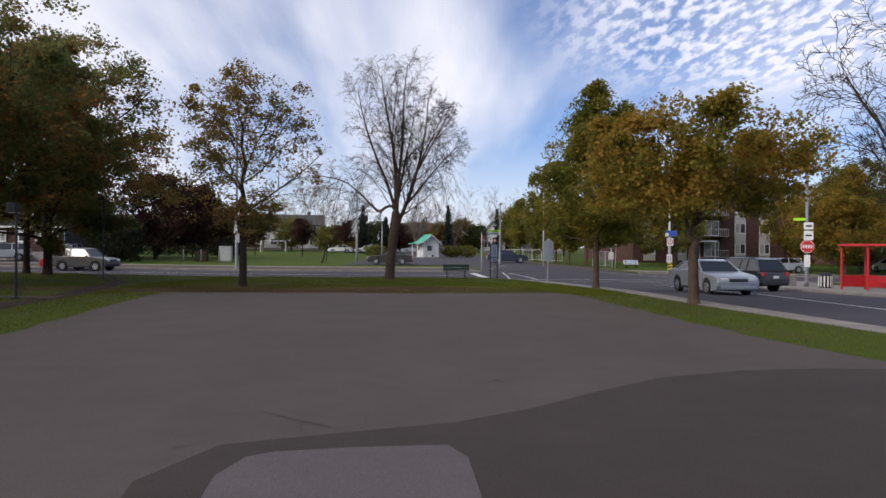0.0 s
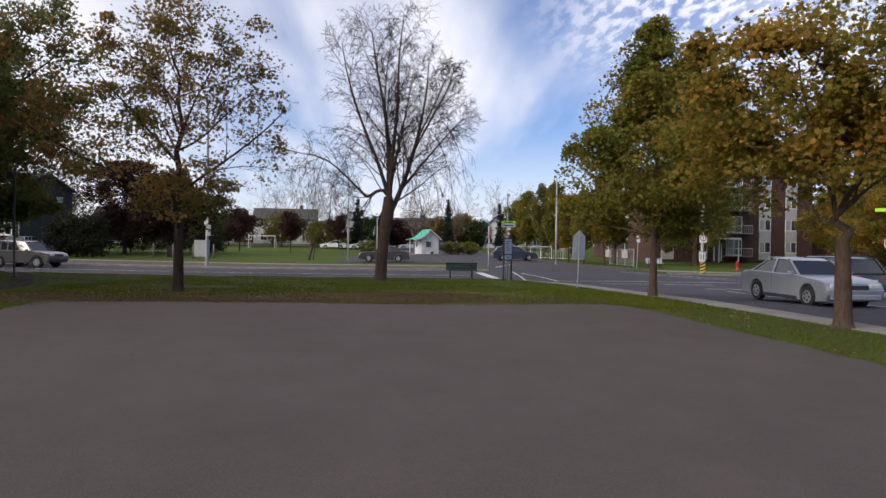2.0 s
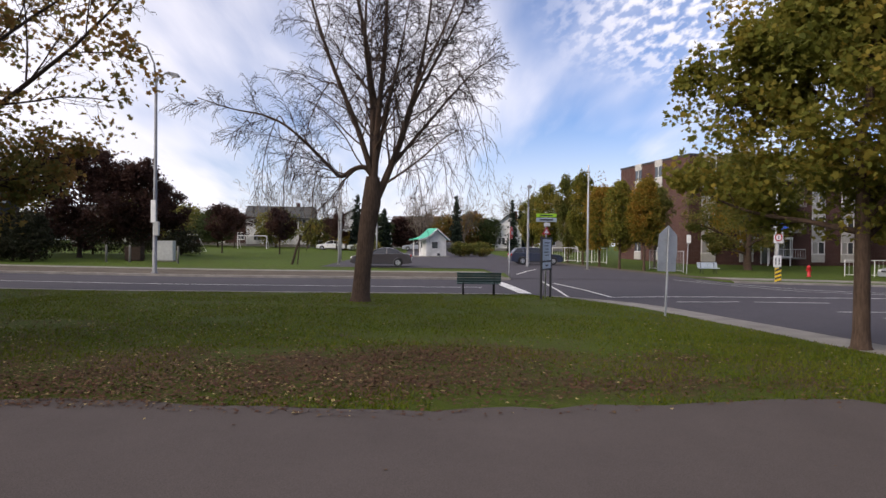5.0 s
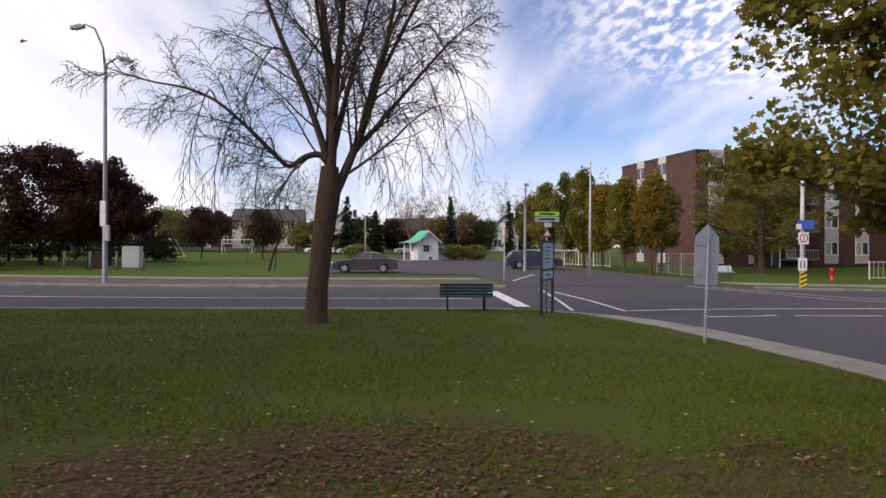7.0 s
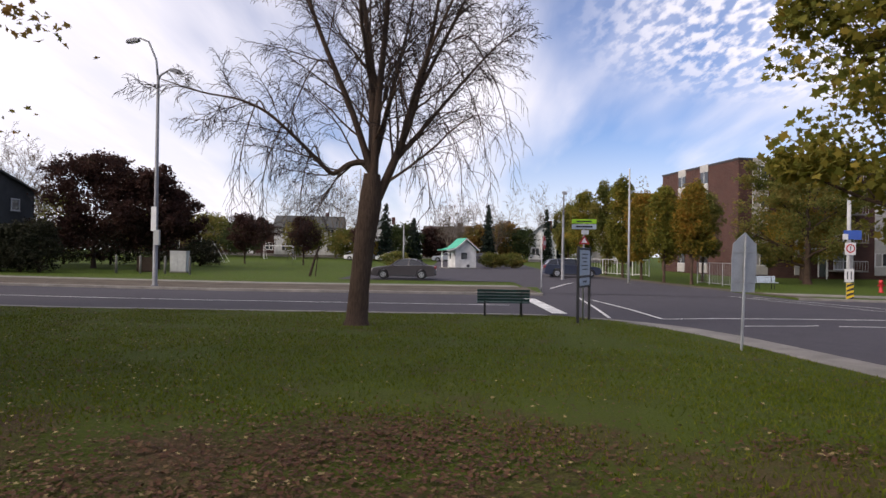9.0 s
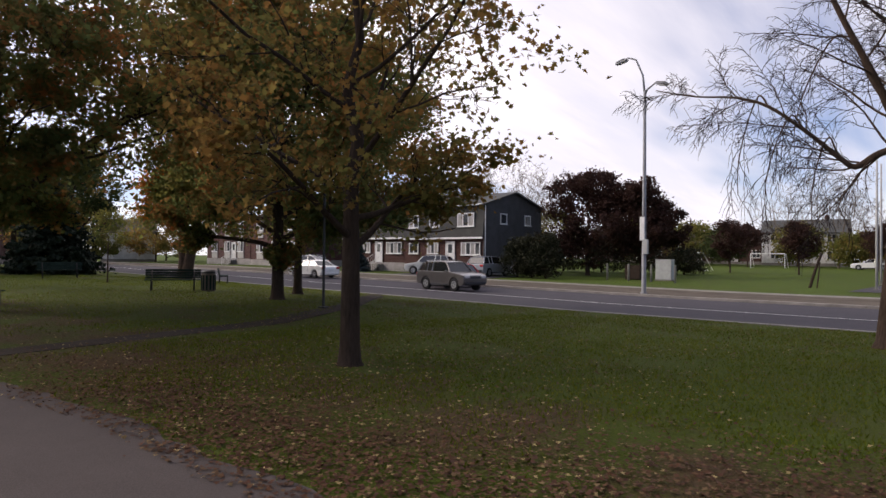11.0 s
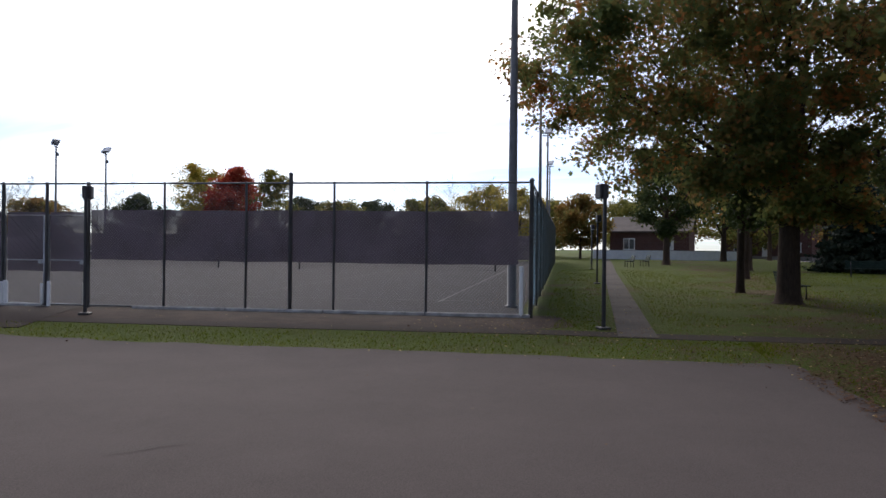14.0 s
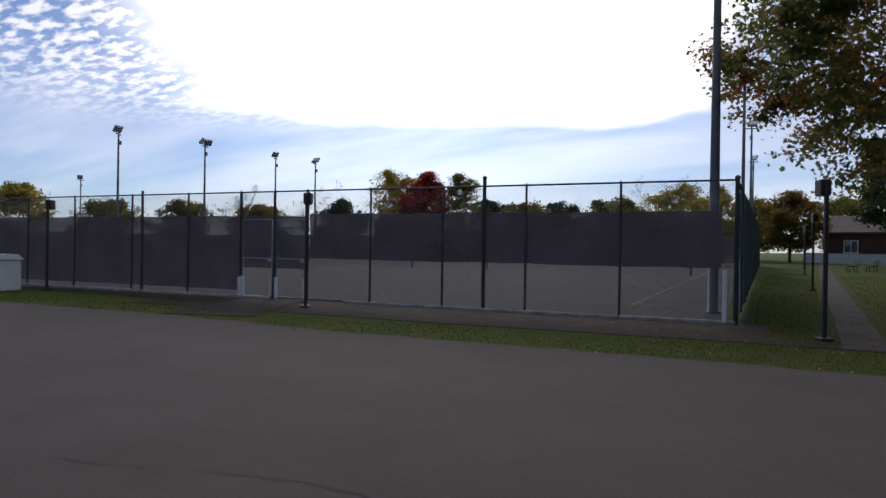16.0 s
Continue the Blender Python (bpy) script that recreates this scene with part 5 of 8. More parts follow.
def fence_frame(a, b):
    """Local frame of a fence run: origin at a, x along the run."""
    d = b - a
    return d.length, math.degrees(math.atan2(d.y, d.x))


def chain_link(length, h, gap=0.085, r=0.0030, z0=0.05):
    """Woven wire as crossed diagonal strands."""
    mb = MB()
    k = int((length + h) / gap)
    for sgn in (1, -1):
        for i in range(k):
            c = i * gap - (h if sgn > 0 else 0)
            x0, x1 = (c, c + h) if sgn > 0 else (c + h, c)
            za, zb = z0, z0 + h
            lo, hi = (0, length)
            pts = []
            for (xa, z_a), (xb, z_b) in (((x0, za), (x1, zb)),):
                t0, t1 = 0.0, 1.0
                dxx = xb - xa
                for lim, side in ((lo, 0), (hi, 1)):
                    tl = (lim - xa) / dxx
                    if (side == 0) == (dxx > 0):
                        t0 = max(t0, tl)
                    else:
                        t1 = min(t1, tl)
                if t1 > t0:
                    pts = [(xa + dxx * t0, 0.004 * sgn, z_a + (z_b - z_a) * t0), (xa + dxx * t1, 0.004 * sgn, z_a + (z_b - z_a) * t1)]
            if pts:
                mb.tube(pts, r, 3, caps=False)
    return mb


def court_fence(name, a, b, posts, label, screens, rails, gap=0.085, wire=True, z=None, post_h=None, steel="court_steel"):
    length, ang = fence_frame(a, b)
    za = lawn_z(a.x, a.y) if z is None else z
    rise = (lawn_z(b.x, b.y) - za) / length if z is None else 0
    f = thing(name, a.x, a.y, za, ang, label, "fence")
    tilt = Matrix.Rotation(-math.atan(rise), 4, "Y")
    for s, h, r in posts:
        mb = MB().lathe((s, 0, s * rise), [(r, -0.2), (r, h - 0.03), (r * 1.25, h - 0.02), (r * 1.1, h + 0.02), (0.006, h + 0.05)], 10)
        part("post", mb, steel, f, smooth=True)
    for z0 in rails:
        part("rail", MB().tube([(0, 0, z0), (length, 0, z0 + rise * length)], 0.024, 8), steel, f, smooth=True)
    if wire:
        me = chain_link(length, FENCE_H - 0.1, gap)
        me.v = [(x, y, zz + x * rise) for x, y, zz in me.v]
        ob = part("chain_link", me, "wire", f, "grey woven wire mesh")
        tagged(ob, kind="stuff")
    g = random.Random(len(name))
    for s0, s1, zlo, zhi, mats in screens:
        n = max(2, int((s1 - s0) / 0.5))
        mb = MB()
        rows = 5
        for i in range(n + 1):
            s = s0 + (s1 - s0) * i / n
            for j in range(rows + 1):
                sag = 0.008 * math.sin(i * 2.1) + 0.006 * math.sin(i * 0.7) if j in (0, rows) else 0
                mb.v.append((s, 0.035 + 0.018 * math.sin(i * 1.3 + j), zlo + (zhi - zlo) * j / rows + sag + s * rise))
        w = rows + 1
        mb.f = [(i * w + j, (i + 1) * w + j, (i + 1) * w + j + 1, i * w + j + 1) for i in range(n) for j in range(rows)]
        part("windscreen", mb, mats, f, "dark mesh windscreen fabric", smooth=True)
    return f


def at_y(y):
    """Run length on the front fence at plan y."""
    d = CORNER - FRONT_A
    return (y - FRONT_A.y) / d.y * d.length


FRONT_L = (CORNER - FRONT_A).length
GATE = (at_y(6.96), at_y(8.18), at_y(9.32))
ys = [-12.6, -10.2, -7.6, -5.2, -2.6, -0.2, 2.5, 4.9, 11.36, 13.48, 15.68, 17.91]
front_posts = [(at_y(y), FENCE_H, 0.030) for y in ys] + [(at_y(14.6), FENCE_H + 0.22, 0.05), (FRONT_L, FENCE_H + 0.06, 0.05), (GATE[0], FENCE_H, 0.045), (GATE[1], FENCE_H, 0.04), (GATE[2], FENCE_H, 0.045), (at_y(2.95), FENCE_H + 0.1, 0.04)]
front = court_fence("court_fence", FRONT_A, CORNER, front_posts, "tall chain-link tennis fence with dark windscreen", [
    (0.0, GATE[0] - 0.06, 0.22, 2.45, "screen"), (GATE[0] + 0.1, GATE[1] - 0.08, 0.9, 2.42, "screen"), (GATE[1] + 0.08, GATE[2] - 0.08, 0.9, 2.42, "screen"), (GATE[2] + 0.06, FRONT_L - 0.3, 1.22, 2.48, "screen")],
    (FENCE_H, 0.06), 0.085)
for s, top_, w in ((GATE[0] - 0.02, 0.62, 0.06), (GATE[0] + 0.13, 0.62, 0.035), (GATE[1] - 0.12, 0.6, 0.03), (GATE[1] + 0.1, 0.6, 0.03), (GATE[2] - 0.06, 0.62, 0.05), (FRONT_L - 0.22, 1.2, 0.05)):
    part("post_sleeve", MB().lathe((s, -0.02, 0), [(w, 0.06), (w, top_), (w * 0.8, top_ + 0.01)], 10), "white_paint", front, "chipped white post sleeve")
side_len = (SIDE_END - CORNER).length
court_fence("court_fence", CORNER, SIDE_END, [(s, FENCE_H, 0.032) for s in np.arange(3.1, side_len, 3.1)], "chain-link side fence covered in blue-grey windscreen",
            [(0.5, side_len, 0.12, 3.02, "screen_blue")], (FENCE_H,), 0.2)
FAR_A, FAR_B = Vector((-59.5, 15.0)), Vector((-49.5, -46.0))
court_fence("court_fence", FAR_A, FAR_B, [(s, FENCE_H, 0.035) for s in np.arange(0.2, (FAR_B - FAR_A).length, 4.0)], "far chain-link court fence with dark windscreen",
            [(0.1, (FAR_B - FAR_A).length, 0.15, 2.35, "screen")], (FENCE_H,), 0.3)
SOUTH_A, SOUTH_B = Vector((-49.5, -46.0)), Vector((-4.2, -46.0))
court_fence("court_fence", SOUTH_A, SOUTH_B, [(s, FENCE_H, 0.035) for s in np.arange(0.2, 45, 4.0)], "south chain-link court fence with dark windscreen",
            [(0.1, 45.2, 0.15, 2.4, "screen")], (FENCE_H,), 0.4)


def gate(s0, s1, label):
    d = (CORNER - FRONT_A).normalized()
    p = FRONT_A + d * (s0 + 0.07)
    w = s1 - s0 - 0.14
    f = thing("court_gate", p.x, p.y, lawn_z(p.x, p.y), math.degrees(math.atan2(d.y, d.x)), label, "gate", "court gates")
    fr = MB().tube([(0, 0, 0.08), (0, 0, 2.35), (w, 0, 2.35), (w, 0, 0.08), (0, 0, 0.08)], 0.022, 8)
    part("gate_frame", fr, "galv", f, smooth=True)
    part("rail", MB().tube([(0, 0, 1.2), (w, 0, 1.2)], 0.016, 6), "galv", f)
    part("latch", MB().box((w * 0.93, -0.03, 1.15), (0.12, 0.05, 0.09), 0.01), "galv", f)
    part("white_sleeve", MB().lathe((0, 0, 0.02), [(0.05, 0), (0.05, 0.62), (0.045, 0.64)], 10), "white_paint", f, "white painted post sleeve")
    tagged(part("chain_link", chain_link(w, 2.25, 0.085, 0.002, 0.09), "galv", f, "grey woven wire mesh"), kind="stuff")


gate(GATE[0], GATE[1], "closed chain-link gate leaf with steel frame")
gate(GATE[1], GATE[2], "closed chain-link gate leaf beside the lamp post")
# pale footing under the front fence
kerb = MB()
d2 = (CORNER - FRONT_A).normalized()
for i in range(14):
    s0, s1 = FRONT_L * i / 14 + 0.01, FRONT_L * (i + 1) / 14 - 0.01
    p = FRONT_A + d2 * (s0 + s1) / 2
    if GATE[0] < (s0 + s1) / 2 < GATE[2]:
        continue
    kerb.box((p.x, p.y, lawn_z(p.x, p.y) + 0.02), (s1 - s0, 0.13, 0.13), 0.02, rz=math.degrees(math.atan2(d2.y, d2.x)))
tagged(new("trim_fence_footing", mesh_of("footing", kerb, "footing_paint")), "pale concrete footing under the court fence", "footing", kind="structure")
# court lines and nets
for pts in ([(-18.3, 17.2), (-57, 12.8)], [(-19.2, 10.6), (-56, 6.4)], [(-19.0, 18.6), (-14.9, -6)], [(-34.5, 16.6), (-31.2, -6)], [(-44, 15.2), (-40.5, -6)]):
    stripe("trim_court_line", pts, 0.07, lawn_z, 0.026, "court_line", "white tennis court line")


def tennis_net(x, y, rz, length):
    f = thing("tennis_net", x, y, lawn_z(x, y), rz, "dark tennis net with white tape between posts", "net", "tennis nets")
    for s in (0, length):
        part("post", MB().lathe((s, 0, 0), [(0.045, 0), (0.045, 1.06), (0.02, 1.09)], 10), "black_metal", f)
    mb = MB()
    for i in range(int(length / 0.2)):
        mb.tube([(i * 0.2, 0, 0.08), (i * 0.2, 0, 0.95)], 0.005, 3, caps=False)
    for j in range(6):
        mb.tube([(0, 0, 0.1 + j * 0.16), (length, 0, 0.1 + j * 0.16)], 0.005, 3, caps=False)
    tagged(part("netting", mb, "black_metal", f), kind="stuff")
    part("tape", MB().box((length / 2, 0, 0.97), (length, 0.02, 0.06), 0.006), "white_paint", f, "white top tape")


tennis_net(-37.5, 14.6, -82, 12.0)
tennis_net(-35.0, -2.5, -82, 12.0)
tennis_net(-33.0, -18, -82, 12.0)


def flood_pole(x, y, h, heads, label, r=0.11, z=None, face=0):
    f = thing("floodlight_pole", x, y, lawn_z(x, y), face, label, "light pole", "court floodlights")
    part("pole", MB().lathe((0, 0, 0), [(r * 1.5, 0), (r * 1.5, 0.05), (r, 0.06), (r * 0.95, h * 0.3), (r * 0.6, h)], 12), "court_steel", f, smooth=True)
    if heads:
        part("crossarm", MB().box((0, 0, h - 0.1), (0.9, 0.08, 0.08), 0.01), "pole_grey", f)
        part("ballast_box", MB().box((0, 0.13, h - 0.75), (0.2, 0.16, 0.3), 0.02), "pole_grey", f)
    for i in range(heads):
        sx_ = (-0.45 + 0.9 * i / max(1, heads - 1)) if heads > 1 else 0.1
        m = Matrix.Translation((sx_, 0, h + 0.28)) @ Euler((radians(-38), 0, radians((-35, 30, 0)[i % 3]))).to_matrix().to_4x4()
        hd = part("floodlight", MB().prism([(-0.32, -0.28), (0.32, -0.28), (0.32, 0.28), (-0.32, 0.28)], "y", -0.12, 0.04, m).prism([(-0.2, -0.18), (0.2, -0.18), (0.2, 0.18), (-0.2, 0.18)], "y", 0.03, 0.16, m), "alu", f, "grey floodlight head")
        part("lens", MB().box((0, -0.125, 0), (0.58, 0.014, 0.5), 0.004, m), "lamp_lens", hd)


flood_pole(-17.7, 19.45, 12.0, 2, "tall grey steel light pole at the court corner", 0.125)
for x, y, h, k, fa in ((-28.2, -25.7, 9.9, 1, 40), (-35.7, -25.3, 9.9, 2, 20), (-44.6, -26.3, 9.9, 1, 30), (-49.9, -26.1, 9.9, 2, 60), (-44.6, -62.7, 9.4, 1, 0), (-37.3, 17.2, 10.4, 1, 110), (-53.0, 15.4, 10.5, 1, 110), (-73.3, 12.8, 10.4, 1, 100)):
    flood_pole(x, y, h, k, "grey floodlight pole beside the tennis courts", face=fa)


def park_lamp(x, y, rz, label, h=2.95):
    f = thing("park_lamp", x, y, lawn_z(x, y), rz, label, "lamp post", "black park lamps")
    part("base", MB().box((0, 0, 0.03), (0.24, 0.24, 0.06), 0.012), "black_metal", f, "square base plate")
    part("post", MB().box((0, 0, h / 2), (0.07, 0.07, h), 0.012), "black_metal", f)
    hd = part("lamp_head", MB().box((0.13, 0, h - 0.14), (0.24, 0.2, 0.30), 0.02), "black_metal", f, "square black lamp head")
    part("lens", MB().box((0.13, 0, h - 0.295), (0.18, 0.15, 0.012), 0.003), "lamp_lens", hd)


for x, y in ((-13.95, 22.07), (-12.22, 10.64), (-10.82, 0.31), (-29.1, 20.95), (-44.5, 19.6), (-57.7, 18.6), (-69, 17.8)):
    park_lamp(x, y, -150 if x > -20 else 20, "square black lamp post beside the path")
park_lamp(-17.7, 35.09, 200, "black lamp post among the maples", 4.2)


def bench(x, y, rz, label, mats, length=1.75, z=None):
    """Slatted bench on two steel frames. Front faces local -y."""
    f = thing("park_bench", x, y, lawn_z(x, y) if z is None else z, rz, label, "bench", "park benches")
    for s in (-length / 2 + 0.25, length / 2 - 0.25):
        part("leg", MB().tube([(s, 0.20, 0), (s, 0.17, 0.40), (s, 0.26, 0.82)], 0.026, 8).tube([(s, -0.24, 0), (s, -0.24, 0.40), (s, 0.17, 0.40)], 0.026, 8), "black_metal", f, smooth=True)
    for i in range(5):
        part("seat_slat", MB().box((0, -0.24 + i * 0.1, 0.435), (length, 0.085, 0.036), 0.008), mats, f)
    m = Matrix.Translation((0, 0.19, 0.44)) @ Euler((radians(-12), 0, 0)).to_matrix().to_4x4()
    for i in range(4):
        part("back_slat", MB().box((0, 0, 0.08 + i * 0.1), (length, 0.03, 0.085), 0.008, m), mats, f)
    return f


bench(0.60, 43.2, 180, "green slatted bench facing the street", "bench_green", 1.66)
bench(-26.9, 34.5, 62, "dark green park bench beside a bin", "bench_dark", 2.1)
bench(-35.2, 41.2, 150, "dark green park bench turned to the street", "bench_dark", 1.8)
bench(-39.6, 34.2, 78, "dark green bench in front of the spruce", "bench_dark", 2.1)
bench(-50.7, 21.9, 10, "small dark bench beside the concrete path", "bench_dark", 1.6)
bench(-52.4, 23.0, 10, "dark bench in the far grass", "bench_dark", 1.6)
bench(-24.2, 27.5, 190, "dark bench half hidden behind the old maple", "bench_dark", 1.6)
bench(19.3, 66.2, 0, "pale blue white bench before the flats", "sign_blue", 1.5)


def bin_(x, y, label, mats, h=0.85, r=0.27, ribs="black_metal"):
    f = thing("litter_bin", x, y, lawn_z(x, y) + (0.02 if x > 15 else 0), 20, label, "bin")
    part("drum", MB().lathe((0, 0, 0), [(r * 0.9, 0), (r, 0.04), (r, h - 0.14), (r * 0.97, h - 0.12)], 20), mats, f, smooth=True)
    part("lid", MB().lathe((0, 0, h - 0.12), [(r * 1.06, 0), (r * 1.06, 0.05), (r * 0.8, 0.12)], 20), "black_metal", f)
    for i in range(12):
        a = i * math.pi / 6
        part("stave", MB().box((r * 1.02 * math.cos(a), r * 1.02 * math.sin(a), h * 0.42), (0.03, 0.07, h * 0.7), 0.005, rz=math.degrees(a)), ribs, f)


bin_(-26.1, 35.6, "dark brown slatted litter bin beside a bench", "rust", ribs="bench_dark")
bin_(21.3, 37.85, "black and white striped bin at the bus stop", "black_metal", 0.85, 0.33, "white_paint")


# ---- signs ----
def sign_frame(x, y, rz):
    """Two dark posts holding a notice board, with the street-name blades above."""
    f = thing("notice_board", x, y, lawn_z(x, y), rz, "dark framed notice board on two posts at the corner", "sign")
    for s in (-0.68, 0.68):
        part("post", MB().box((s, 0, 1.1), (0.075, 0.075, 2.2), 0.01), "black_metal", f)
    for z0 in (2.14, 1.32, 1.04):
        part("crossbar", MB().box((0, 0, z0), (1.3, 0.05, 0.05), 0.006), "black_metal", f)
    b = part("board", MB().box((0, -0.01, 1.73), (1.24, 0.03, 0.74), 0.006), "sign_blue", f, "pale blue grey notice panel")
    for i in range(5):
        part("text_bar", MB().box((-0.06 * (i % 2), -0.03, 1.98 - i * 0.11), (0.7 - 0.12 * (i % 3), 0.006, 0.03)), "text_dark", b)
    b2 = part("board", MB().box((0, -0.01, 1.18), (1.24, 0.03, 0.22), 0.006), "sign_blue", f)
    part("text_bar", MB().box((0, -0.03, 1.18), (0.4, 0.006, 0.05)), "text_dark", b2)


sign_frame(2.87, 41.6, 66)


def blade_post(x, y):
    f = thing("street_sign", x, y, lawn_z(x, y), 0, "grey post with lime green street blade and small signs", "sign")
    part("post", MB().lathe((0, 0, 0), [(0.028, 0), (0.028, 3.0), (0.01, 3.02)], 10), "galv", f, smooth=True)
    b = part("blade", MB().box((0.0, -0.035, 2.99), (0.74, 0.02, 0.13), 0.005), "sign_green", f, "lime green street blade")
    part("text_bar", MB().box((0, -0.048, 2.99), (0.45, 0.005, 0.045)), "text_dark", b)
    b = part("blade", MB().box((0.0, -0.035, 2.83), (0.74, 0.02, 0.15), 0.005), "sign_blue", f, "pale blue second blade")
    part("text_bar", MB().box((0, -0.048, 2.83), (0.5, 0.005, 0.05)), "text_dark", b)
    part("plate", MB().box((0.03, -0.035, 2.66), (0.22, 0.02, 0.13), 0.005), "white_paint", f, "small white plate")
    part("triangle", MB().prism([(-0.15, 2.30), (0.17, 2.30), (0.01, 2.58)], "y", -0.04, -0.022), "red", f, "red warning triangle")
    part("triangle_face", MB().prism([(-0.08, 2.34), (0.10, 2.34), (0.01, 2.50)], "y", -0.046, -0.041), "white_paint", f)


blade_post(2.96, 42.2)


def pentagon_sign(x, y, rz):
    f = thing("crossing_sign", x, y, lawn_z(x, y), rz, "back of a grey five-sided road sign on a thin leaning post", "sign")
    f.matrix_basis = f.matrix_basis @ pose(0, 0, 0, 0, 2.2, 0)
    part("post", MB().box((0, 0, 1.2), (0.05, 0.035, 2.4), 0.006), "galv", f)
    part("panel", MB().prism([(-0.28, 1.22), (0.28, 1.22), (0.30, 1.9), (0.28, 2.22), (0, 2.47), (-0.28, 2.22), (-0.30, 1.9)], "y", 0.03, 0.045), "alu", f, "bare grey aluminium panel")
    for z0 in (1.42, 2.05):
        part("bracket", MB().box((0, 0.022, z0), (0.5, 0.012, 0.04), 0.003), "galv", f)


pentagon_sign(5.15, 36.15, 15)


def octagon(r, a, b, m=None):
    return MB().prism([(r * math.cos(math.pi / 8 + i * math.pi / 4), r * math.sin(math.pi / 8 + i * math.pi / 4)) for i in range(8)], "y", a, b, m)


def stop_pole(x, y, rz, h, label, tall=True):
    f = thing("stop_sign", x, y, lawn_z(x, y) + 0.02, rz, label, "sign", "stop signs")
    part("pole", MB().lathe((0, 0, 0), [(0.13 if tall else 0.04, 0), (0.10 if tall else 0.035, 0.3), (0.07 if tall else 0.03, h), (0.01, h + 0.02)], 12), "pole_grey" if tall else "galv", f, smooth=True)
    z0 = 2.35 if tall else 2.6
    m = Matrix.Translation((0, 0, z0))
    p = part("stop_panel", octagon(0.40, -0.14, -0.12, m), "red", f, "red octagonal stop panel")
    part("stop_rim", octagon(0.375, -0.146, -0.141, m), "white_paint", p)
    part("stop_face", octagon(0.345, -0.152, -0.147, m), "red", p)
    for i in range(4):
        part("letter_bar", MB().box((-0.21 + i * 0.14, -0.156, z0), (0.09, 0.006, 0.2)), "white_paint", p)
    if tall:
        for zz, hh in ((3.0, 0.55), (3.55, 0.4)):
            pl = part("plate", MB().box((0.06, -0.13, zz), (0.5, 0.02, hh), 0.006), "white_paint", f, "white route plate")
            part("text_bar", MB().box((0.06, -0.145, zz), (0.32, 0.006, 0.1)), "text_dark", pl)
        part("blade", MB().box((-0.35, -0.02, 3.95), (0.75, 0.02, 0.16), 0.005), "sign_green", f, "lime green street blade")
        part("bus_band", MB().box((0.0, -0.12, 1.5), (0.32, 0.03, 0.7), 0.006), "white_paint", f)
    return f


stop_pole(21.0, 39.15, -20, 7.5, "grey street pole with red stop sign and lime blade")
stop_pole(3.45, 57.2, 72, 3.2, "red stop sign on a thin pole by the far kerb", False)


def street_lamp(x, y, h, arms, label, rz=0, banners=True):
    f = thing("street_lamp", x, y, lawn_z(x, y), rz, label, "lamp post")
    part("pole", MB().lathe((0, 0, 0), [(0.19, 0), (0.19, 0.08), (0.13, 0.1), (0.11, h * 0.3), (0.075, h - 1.6)], 12), "pole_grey", f, smooth=True)
    for (dx_, dz_) in arms:
        s = 1 if dx_ > 0 else -1
        pts = [(0, 0, h - 1.9), (s * 0.12, 0, h - 1.0 + dz_ * 0.5), (dx_ * 0.45, 0, h - 0.25 + dz_), (dx_ * 0.85, 0, h - 0.05 + dz_), (dx_, 0, h - 0.12 + dz_)]
        part("arm", MB().tube(pts, [0.065, 0.055, 0.05, 0.045, 0.04], 8), "pole_grey", f, smooth=True)
        m = Matrix.Translation((dx_ + s * 0.2, 0, h - 0.2 + dz_)) @ Euler((0, radians(12 * s), 0)).to_matrix().to_4x4()
        hd = part("lamp_head", MB().prism([(-0.36, -0.05), (0.3, -0.08), (0.36, 0.0), (0.2, 0.11), (-0.3, 0.09)], "y", -0.14, 0.14, m), "pole_grey", f, "grey cobra lamp head")
        part("lens", MB().box((0.03, 0, -0.095), (0.42, 0.2, 0.04), 0.012, m), "lamp_lens", hd)
    if banners:
        part("plate", MB().box((-0.05, -0.14, 3.6), (0.28, 0.02, 1.3), 0.005), "white_paint", f, "white plate strapped to the pole")
        part("control_box", MB().box((0.14, -0.12, 2.6), (0.3, 0.16, 0.8), 0.02), "cabinet", f)
    return f


street_lamp(-17.2, 56.5, 12.9, [(-1.2, 0.45), (0.8, -1.2)], "tall double-armed grey street lamp by the field")
street_lamp(6.6, 70.8, 6.6, [(-0.3, 0)], "slim grey street lamp on the drive", 90, False)
for x, y, h in ((10.75, 68.0, 8.0), (-8.7, 71.5, 8.2), (-9.6, 79, 8.8), (-7.7, 96, 4.8)):
    f = thing("white_pole", x, y, lawn_z(x, y), 0, "slim white steel pole", "pole", "white poles")
    part("shaft", MB().lathe((0, 0, 0), [(0.085, 0), (0.075, h * 0.5), (0.05, h), (0.01, h + 0.03)], 12), "pole_pale", f, smooth=True)
    part("base_plate", MB().box((0, 0, 0.02), (0.34, 0.34, 0.04), 0.008), "concrete", f)


